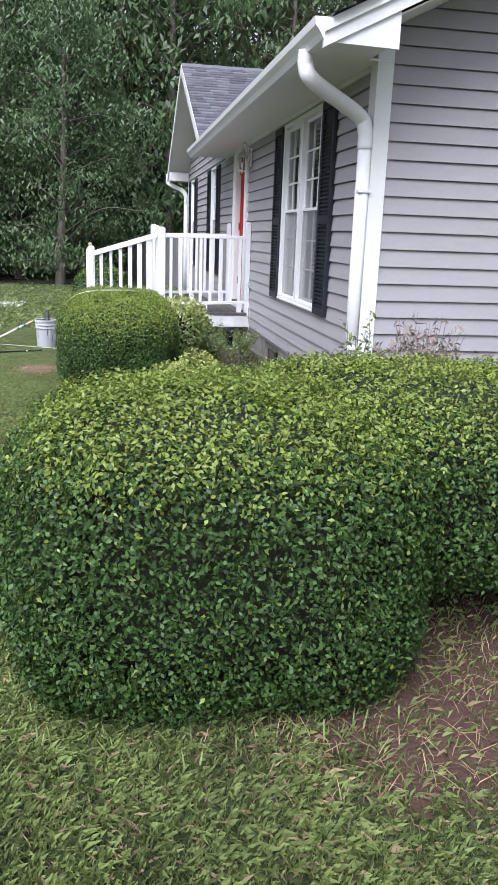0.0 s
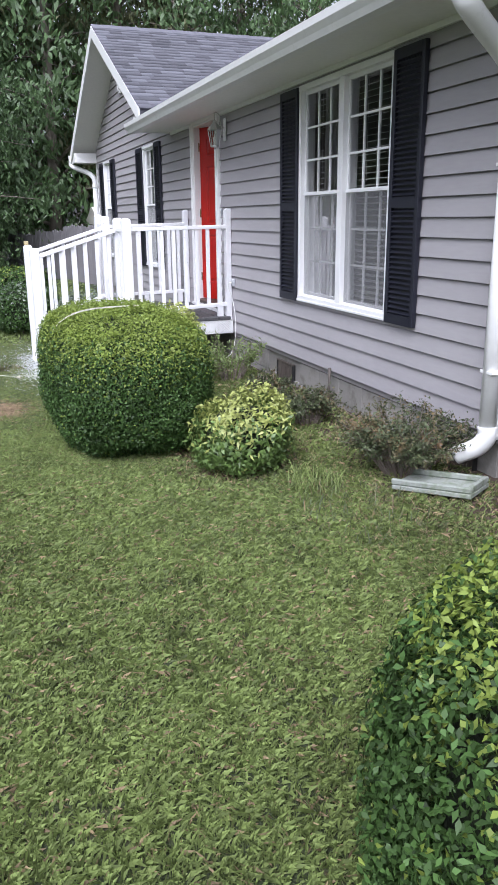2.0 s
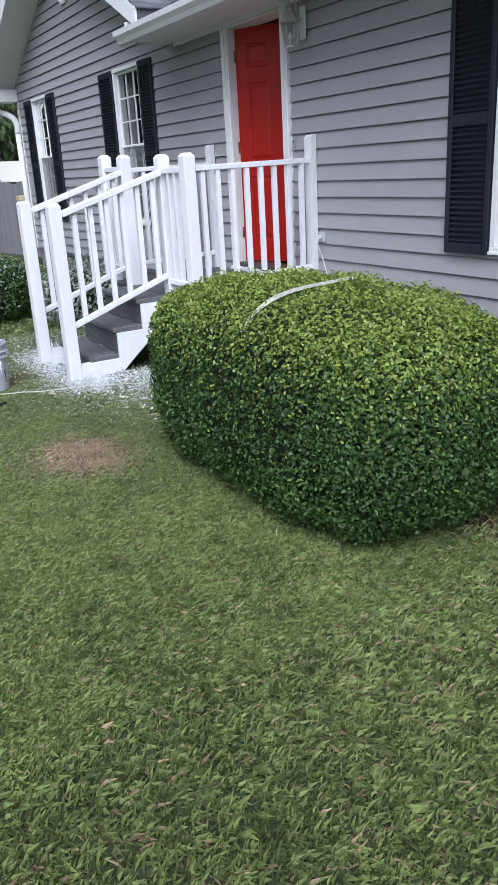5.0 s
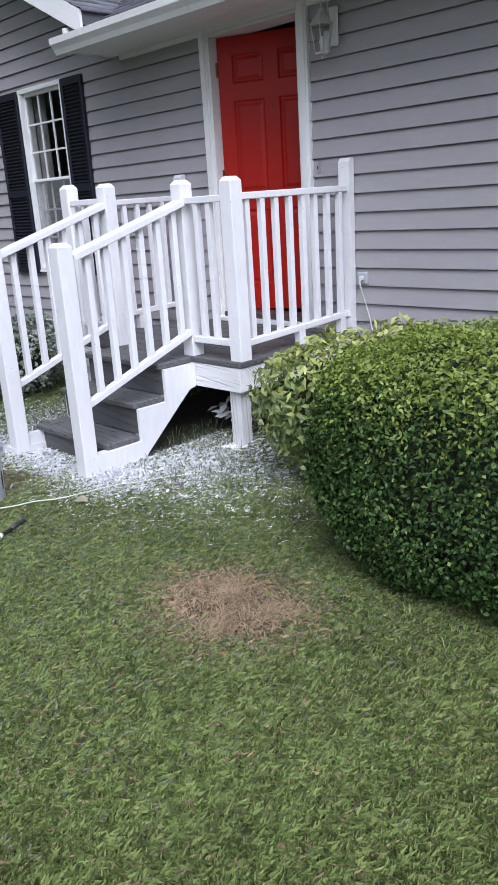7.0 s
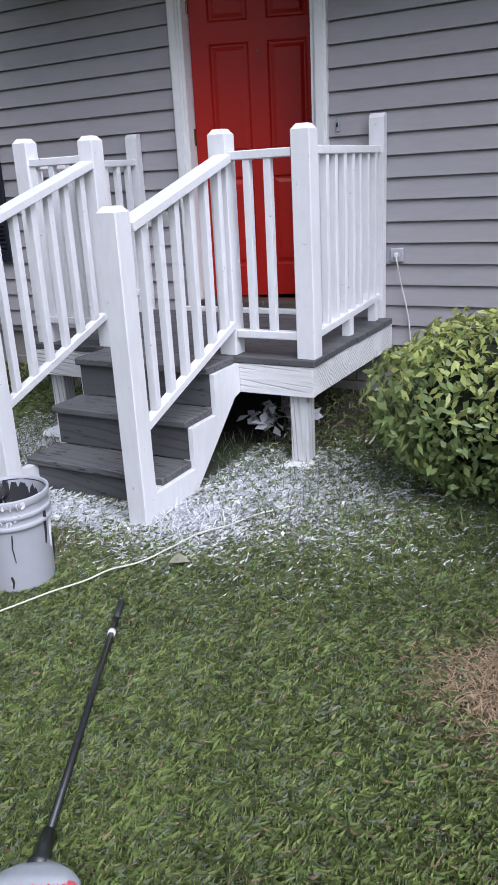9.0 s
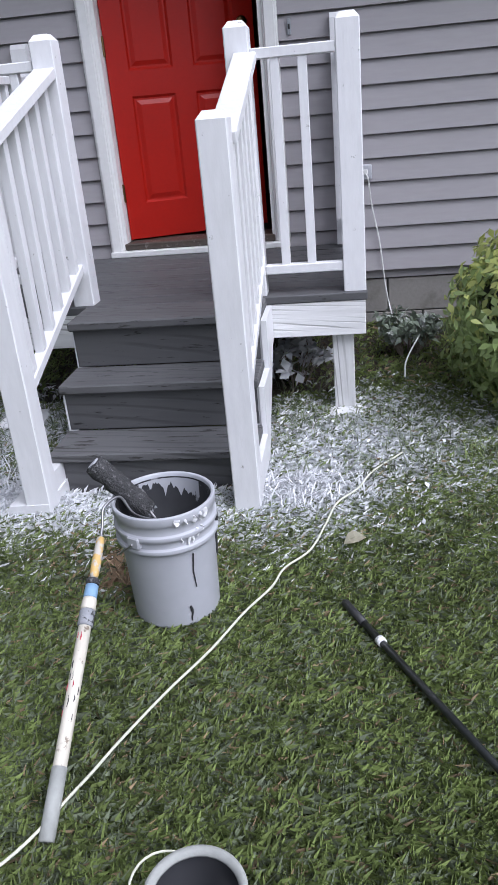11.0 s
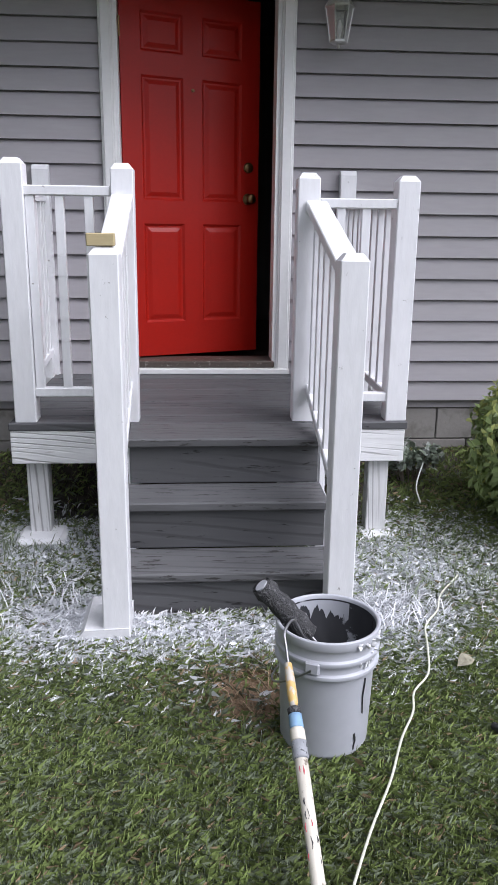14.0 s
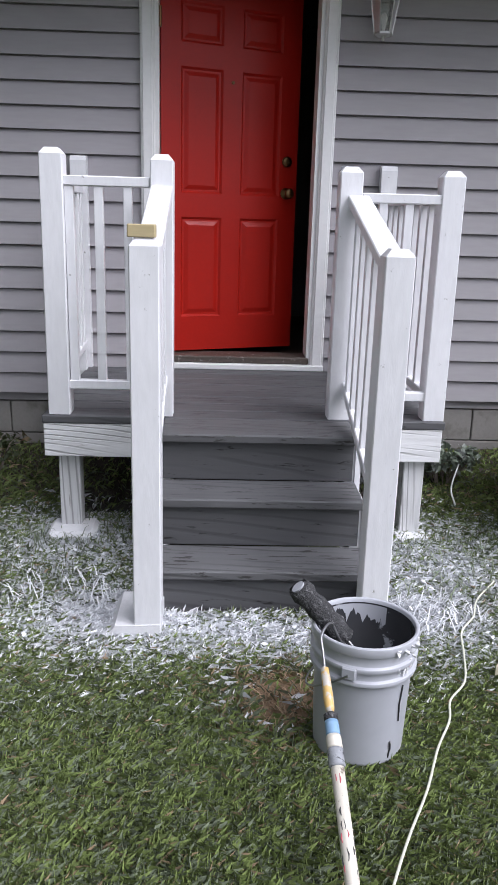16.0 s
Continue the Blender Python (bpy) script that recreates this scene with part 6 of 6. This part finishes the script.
# ---------------- trees ----------------
def tree_parts(seed, height, spread_r, low, leaf_size, n_leaf):
    """Trunk with limbs as one bmesh, and leaf centres gathered in drooping sprays."""
    rng = np.random.default_rng(seed)
    bm = bmesh.new()
    bend = rng.normal(0, 0.25, 2)
    line = [Vector((bend[0] * math.sin(t * 2.2), bend[1] * math.sin(t * 1.7), height * 0.95 * t)) for t in np.linspace(0, 1, 9)]
    r0 = height * 0.014 + 0.03
    tube([line[0] - Vector((0, 0, 0.3))] + line, [r0 * 1.3] + [r0 * (1 - 0.88 * i / 8) for i in range(9)], 8, bm=bm)
    cs, ns = [], []
    sprays = []
    for k in range(42):
        t = low + (1 - low) * (k + rng.uniform(0, 1)) / 42
        base = line[min(int(t * 8), 7)].lerp(line[min(int(t * 8) + 1, 8)], (t * 8) % 1)
        a = k * 2.4 + rng.uniform(-0.5, 0.5)
        reach = spread_r * (math.sin(math.pi * min(1, (t - low) / (1 - low) * 0.75 + 0.22)) ** 0.8) * rng.uniform(0.65, 1.15)
        tip = base + Vector((math.cos(a) * reach, math.sin(a) * reach, reach * rng.uniform(-0.05, 0.45)))
        mid = (base + tip) / 2 + Vector((0, 0, reach * 0.14))
        limb = curve_points([base, mid, tip], 4)
        tube(limb, [max(0.006, r0 * 0.32 * (1 - t * 0.6) * (1 - 0.85 * i / (len(limb) - 1))) for i in range(len(limb))], 3, bm=bm, closed_ends=False)
        for j in range(7):
            u = rng.uniform(0.3, 1.05)
            c = limb[min(int(u * 8), 8)]
            off = Vector((rng.normal(0, 0.32), rng.normal(0, 0.32), rng.normal(0, 0.22))) * (spread_r / 2.6)
            sprays.append((c + off, a))
    per = n_leaf // len(sprays)
    for c, a in sprays:
        size = rng.uniform(0.28, 0.6) * (spread_r / 2.6)
        p = rng.normal(0, 1, (per, 3)) * np.array([size * 0.62, size * 0.62, size * 0.34])
        p[:, 2] -= 0.25 * (p[:, 0] ** 2 + p[:, 1] ** 2) / max(size, 0.1)
        cs.append(p + np.array(c))
        ns.append(np.tile([math.cos(a) * 0.55, math.sin(a) * 0.55, 0.6], (per, 1)))
    return bm, np.concatenate(cs), np.concatenate(ns), rng


KINDS = []
for i, (hgt, spr, low, size, mk, nl) in enumerate(((10.5, 2.8, 0.03, 0.15, "tree_leaf_a", 13500), (12.5, 2.6, 0.06, 0.15, "tree_leaf_b", 13000), (8.0, 2.6, 0.01, 0.14, "tree_leaf_a", 13500), (14.0, 3.0, 0.1, 0.25, "tree_leaf_b", 6500), (11.0, 2.8, 0.04, 0.24, "tree_leaf_a", 6500))):
    bm, cs, ns, rng = tree_parts(40 + i, hgt, spr, low, size, nl)
    tm = mesh_of("trunk", bm, M["bark"], True)
    cm = leaf_mesh("crown", cs, ns, size, size * 0.36, M[mk], rng, droop=1.1, spread=0.6)
    KINDS.append((tm, cm))

TREE_LABELS = ("broad leafy green tree at the wood's edge", "tall slender green tree in the wood", "low bushy green tree with foliage to the ground", "tall spreading tree deep in the wood", "leafy green tree deep in the wood")


def tree(kind, x, y, turn, size):
    t = new("tree")
    t.matrix_basis = pose(x, y, gz(x, y), 0, 0, turn) @ Matrix.Scale(size, 4)
    t.empty_display_size = 0.3
    tagged(t, TREE_LABELS[kind], "tree", "trees of the wood")
    for nm, me in zip(("trunk", "crown"), KINDS[kind]):
        o = new(nm, me)
        o.parent = t
        if nm == "crown":
            tagged(o, kind="stuff")
    return t


rngt = random.Random(17)
spots = []
for row, (x, y0, y1, step) in enumerate(((-12.6, -15.0, -2.6, 1.9), (-15.2, -16.0, -1.8, 2.2), (-18.2, -18.0, 2.0, 2.0), (-21.5, -20, 5, 2.3), (-26, -22, 8, 2.8))):
    y = y0
    while y < y1:
        spots.append((x + rngt.uniform(-0.9, 0.9), y + rngt.uniform(-0.5, 0.5), rngt.choice((2, 2, 0, 1)) if row == 0 else rngt.choice((0, 1, 2)) if row == 1 else rngt.choice((3, 4))))
        y += step
for row, (y, x0, x1, step) in enumerate(((13.0, -14.0, 8.0, 3.0), (18.5, -28.0, 10.0, 2.2))):
    x = x0
    while x < x1:
        spots.append((x + rngt.uniform(-1, 1), y + rngt.uniform(-1, 1), rngt.choice((3, 4, 1) if row == 0 else (3, 4))))
        x += step
for x, y in ((-19, 4.5), (-21, 8), (-18.5, 10.5), (-23, 12), (-20.5, 14), (-26, 6), (-26, 10)):
    spots.append((x, y, rngt.choice((3, 4))))
for x, y, k in spots:
    tree(k, x, y, rngt.uniform(0, 360), rngt.uniform(0.72, 0.95) if y > 12 else rngt.uniform(1.15, 1.45) if k > 2 else rngt.uniform(0.9, 1.2))


# ---------------- grass ----------------
def blades(name, x, y, height, width, material, rng, lean=0.6, label="", lift=0.0, long=False):
    """Bent blades joined into one mesh: folded kites for the short turf, two segments for long ones."""
    n = len(x)
    z = ground_z(x, y) + lift
    a = rng.uniform(0, 2 * np.pi, n)
    d = np.stack([np.cos(a), np.sin(a), np.zeros(n)], 1)
    s = np.stack([-np.sin(a), np.cos(a), np.zeros(n)], 1)
    h = height * rng.uniform(0.55, 1.35, n)
    ln = np.clip(rng.normal(lean, 0.35, n), 0.05, 1.8)
    w = width * rng.uniform(0.7, 1.3, n)
    up = np.array([0, 0, 1])
    p0 = np.stack([x, y, z - 0.004], 1)
    p1 = p0 + d * (h * ln * 0.45)[:, None] + up * (h * 0.6)[:, None]
    p2 = p0 + d * (h * ln * 1.15)[:, None] + up * (h * (1.0 - 0.3 * ln))[:, None]
    hw = (w / 2)[:, None]
    if long:
        pm = p0 + d * (h * ln * 0.16)[:, None] + up * (h * 0.34)[:, None]
        pn = p0 + d * (h * ln * 0.7)[:, None] + up * (h * (0.84 - 0.08 * ln))[:, None]
        v = np.stack([p0 - s * hw * 0.5, p0 + s * hw * 0.5, pm + s * hw, pm - s * hw, pn + s * hw * 0.7, pn - s * hw * 0.7, p2 + s * hw * 0.08, p2 - s * hw * 0.08], 1).reshape(-1, 3)
        i = np.arange(n)[:, None] * 8
        q = np.concatenate([i + np.array([0, 1, 2, 3]), i + np.array([3, 2, 4, 5]), i + np.array([5, 4, 6, 7])], 1).reshape(-1, 4)
    else:
        v = np.stack([p0, p1 + s * hw * 1.3, p2 - s * hw * 0.4], 1).reshape(-1, 3)
        q = np.arange(3 * n).reshape(n, 3)
    ob = new(name, quads_mesh(name, v, q, material, 4 if long else 3))
    return tagged(ob, label, "grass", kind="stuff")


def soft_spot(x, y, cx, cy, rx, ry, edge=0.5):
    r = np.hypot((x - cx) / rx, (y - cy) / ry)
    return np.clip((1 + edge - r) / (2 * edge), 0, 1)


def build_grass():
    rng = np.random.default_rng(77)
    # blades stand in small tufts, closer together round the porch
    k0, k1 = 220000, 110000
    tx = np.concatenate([rng.uniform(-1.8, 9.8, k0), rng.uniform(-1.2, 4.4, k1)])
    ty = np.concatenate([rng.uniform(-3.9, -0.03, k0), rng.uniform(-3.8, -1.0, k1)])
    lawn = ty > -3.9 + 0.42 * np.clip(tx - 5.6, 0, 2.6)
    tx, ty = tx[lawn], ty[lawn]
    x = np.repeat(tx, 4) + rng.normal(0, 0.008, 4 * len(tx))
    y = np.minimum(np.repeat(ty, 4) + rng.normal(0, 0.008, 4 * len(tx)), -0.02)
    n = len(x)
    # clumping
    clump = 0.55 + 0.25 * np.sin(x * 3.1 + np.sin(y * 2.3) * 1.7) * np.sin(y * 3.7 + 1.0) + 0.25 * np.sin(x * 9.0 + y * 4) * np.sin(y * 8.0 - x * 3)
    bed = np.maximum.reduce([soft_spot(x, y, 0.0, 0.0, 2.5, 0.85, 0.3) * 0.85, soft_spot(x, y, 4.6, 0.1, 3.1, 0.75, 0.3) * (x > 1.0) * 0.9, soft_spot(x, y, 4.1, -1.2, 0.8, 0.5, 0.3), soft_spot(x, y, 8.3, -0.5, 1.2, 1.05, 0.2)])
    under = np.where((x > -0.34) & (x < 0.48) & (y > -1.95), 1.0, 0.0)
    deck = np.where((x > -0.8) & (x < 0.85) & (y > -1.0), 0.9, 0.0)
    bare = np.maximum.reduce([soft_spot(x, y, 2.2, -2.62, 0.31, 0.24, 0.25) * 0.97, soft_spot(x, y, 0.13, -2.47, 0.19, 0.2, 0.5) * 0.92])
    gone = np.maximum.reduce([bed * 0.9, under, deck, bare])
    keep = rng.uniform(0, 1, n) > gone
    keep &= rng.uniform(0, 1, n) < 0.72 + 0.35 * clump
    keep &= rng.uniform(0, 1, n) > 0.45 * np.maximum(soft_spot(x, y, 0.9, -1.5, 0.9, 0.5, 0.5), soft_spot(x, y, -0.8, -1.5, 0.9, 0.6, 0.5))
    x, y = x[keep], y[keep]
    white = np.maximum.reduce([soft_spot(x, y, -0.42, -2.0, 0.34, 0.22, 0.6), soft_spot(x, y, 0.62, -1.95, 0.3, 0.3, 0.6) * 0.9, soft_spot(x, y, 0.8, -1.5, 0.5, 0.45, 0.7) * 0.7, soft_spot(x, y, -0.75, -1.25, 0.35, 0.35, 0.7) * 0.75, soft_spot(x, y, 0.0, -2.1, 0.6, 0.14, 0.6) * 0.8])
    mist = np.maximum.reduce([soft_spot(x, y, 0.2, -2.4, 2.2, 1.7, 0.5) * 0.75, soft_spot(x, y, 0.1, -1.7, 1.3, 0.75, 0.5), soft_spot(x, y, -1.1, -1.7, 1.1, 0.75, 0.6) * 0.85, soft_spot(x, y, 1.2, -1.6, 0.9, 0.55, 0.5) * 0.8])
    u = rng.uniform(0, 1, len(x))
    painted = u < white * 0.8 + 0.24 * soft_spot(x, y, 0.0, -1.75, 1.5, 0.65, 0.5)
    misted = (~painted) & (rng.uniform(0, 1, len(x)) < mist * 0.5)
    dead = (~painted) & (~misted) & (rng.uniform(0, 1, len(x)) < 0.06 + 0.5 * soft_spot(x, y, 2.2, -2.62, 0.4, 0.33, 0.3) + 0.3 * soft_spot(x, y, 0.13, -2.45, 0.25, 0.25, 0.5))
    green = ~(painted | misted | dead)
    blades("grass", x[green], y[green], 0.035, 0.0062, M["grass"], rng, 0.7, "short mown green lawn grass")
    blades("misted_grass", x[misted], y[misted], 0.033, 0.0066, M["grass_dusted"], rng, 1.0, "grass misted with white overspray beside the porch")
    blades("painted_grass", x[painted], y[painted], 0.034, 0.0062, M["grass_painted"], rng, 1.0, "grass coated with white paint around the steps")
    blades("dead_grass", x[dead], y[dead], 0.034, 0.0026, M["straw"], rng, 1.0, "scattered straw-coloured dead grass blades")
    # dead straw patches lying flat
    m = 3600
    a, r = rng.uniform(0, 6.283, m), np.sqrt(rng.uniform(0, 1, m)) * (1 + 0.12 * np.sin(rng.uniform(0, 6.28, m) * 3))
    blades("straw_patch", 2.2 + 0.31 * r * np.cos(a) + 0.05 * np.sin(a * 3), -2.62 + 0.24 * r * np.sin(a) + 0.04 * np.cos(a * 2), 0.034, 0.0036, M["straw"], rng, 1.5, "patch of dead brown straw in the lawn", long=True)
    m = 170
    a, r = rng.uniform(0, 6.283, m), np.sqrt(rng.uniform(0, 1, m))
    blades("straw_patch", 0.13 + 0.16 * r * np.cos(a), -2.44 + 0.2 * r * np.sin(a), 0.035, 0.003, M["straw"], rng, 1.5, "thin brown straw before the steps", long=True)
    # pine straw in the beds
    m = 9000
    xb, yb = rng.uniform(1.6, 9.3, m), rng.uniform(-1.9, -0.03, m)
    k = rng.uniform(0, 1, m) < np.maximum(soft_spot(xb, yb, 4.6, 0.1, 3.2, 1.0, 0.3), np.maximum(soft_spot(xb, yb, 4.1, -1.2, 0.8, 0.5, 0.3), soft_spot(xb, yb, 8.3, -0.5, 1.25, 1.1, 0.2)))
    blades("mulch_straw", xb[k], yb[k], 0.05, 0.0028, M["straw"], rng, 1.6, "brown pine straw mulch in the bed", long=True)
    # taller unmown tufts at the porch foot and along the beds
    for cx, cy, rx, ry, m, h, mk, lb in ((-0.68, -1.85, 0.2, 0.2, 120, 0.07, "grass_painted", "long white-painted grass around the post foot"), (0.68, -2.02, 0.2, 0.14, 170, 0.07, "grass_painted", "long white-painted grass around the post foot"),
                                         (0.95, -1.6, 0.5, 0.35, 350, 0.07, "grass_dusted", "long paint-dusted grass beside the porch"), (-1.05, -1.6, 0.45, 0.4, 300, 0.07, "grass_dusted", "long paint-dusted grass beside the porch"),
                                         (-0.75, -1.15, 0.3, 0.3, 200, 0.07, "grass_dusted", "paint-dusted grass under the porch"), (0.55, -1.1, 0.35, 0.35, 250, 0.06, "grass_dusted", "paint-dusted weeds under the porch"),
                                         (5.05, -0.95, 0.24, 0.16, 260, 0.11, "grass", "clump of strap-leaved green grass"), (5.6, -0.9, 0.5, 0.3, 300, 0.08, "azalea_leaf", "dry weedy grass at the bed edge"),
                                         (3.3, -2.32, 0.9, 0.1, 200, 0.05, "grass", "longer grass at the hedge foot"), (8.6, -2.1, 0.8, 0.16, 250, 0.05, "grass", "longer grass at the hedge foot"), (9.0, -1.5, 0.12, 0.7, 200, 0.055, "grass", "longer grass at the hedge foot"),
                                         (1.7, -1.75, 0.5, 0.14, 200, 0.07, "grass", "longer grass at the shrub foot")):
        a, r = rng.uniform(0, 6.283, m), np.sqrt(rng.uniform(0, 1, m))
        blades("grass_tuft", cx + rx * r * np.cos(a), cy + ry * r * np.sin(a), h, 0.0048, M[mk], rng, 0.7, lb, long=True)
    # small round leaves of clover and litter caught by the spray
    m = 1500
    xs, ys = rng.uniform(-1.5, 1.5, m), rng.uniform(-2.25, -0.7, m)
    k = (rng.uniform(0, 1, m) < np.maximum.reduce([soft_spot(xs, ys, -0.85, -1.5, 0.5, 0.55, 0.5), soft_spot(xs, ys, 0.85, -1.5, 0.5, 0.55, 0.5), soft_spot(xs, ys, 0.0, -2.05, 0.7, 0.16, 0.5)])) & ~((xs > -0.34) & (xs < 0.5) & (ys > -1.98))
    c = np.stack([xs[k], ys[k], ground_z(xs[k], ys[k]) + rng.uniform(0.012, 0.035, k.sum())], 1)
    for share, mk, lb in ((0, "grass_painted", "small round weed leaves coated with white paint"), (1, "dusty_leaf", "small round weed leaves dusted with paint")):
        cc = c[share::2]
        tagged(new("weed_leaves", leaf_mesh("weed_leaves", cc, np.tile([0.0, 0.0, 1.0], (len(cc), 1)), 0.026, 0.015, M[mk], rng, droop=0.1, spread=0.5)), lb, "weeds", kind="stuff")
    # lawn behind the walk, thinning outwards
    m = 60000
    xo, yo = rng.uniform(-2.5, 12.5, m), rng.uniform(-7.5, 2.0, m)
    edge = -3.9 + 0.42 * np.clip(xo - 5.6, 0, 2.6)
    off = np.maximum(np.where(yo < edge, edge - yo, 0), np.maximum(xo - 9.8, 0))
    k = (off > 0) & ((xo > 6.0) | (yo < -0.1)) & (rng.uniform(0, 1, m) < np.exp(-off / 1.6))
    blades("grass", xo[k], yo[k], 0.04, 0.012, M["grass"], rng, 0.7, "mown green lawn out towards the yard")
    # farther lawn
    m = 60000
    xf, yf = rng.uniform(-12, -1.8, m), rng.uniform(-5.2, -0.05, m)
    k = rng.uniform(0, 1, m) < np.clip(1.25 + xf / 14, 0.25, 1)
    blades("grass", xf[k], yf[k], 0.05, 0.014, M["grass"], rng, 0.8, "far stretch of mown green lawn")


build_grass()
build_shingles()
build_siding()
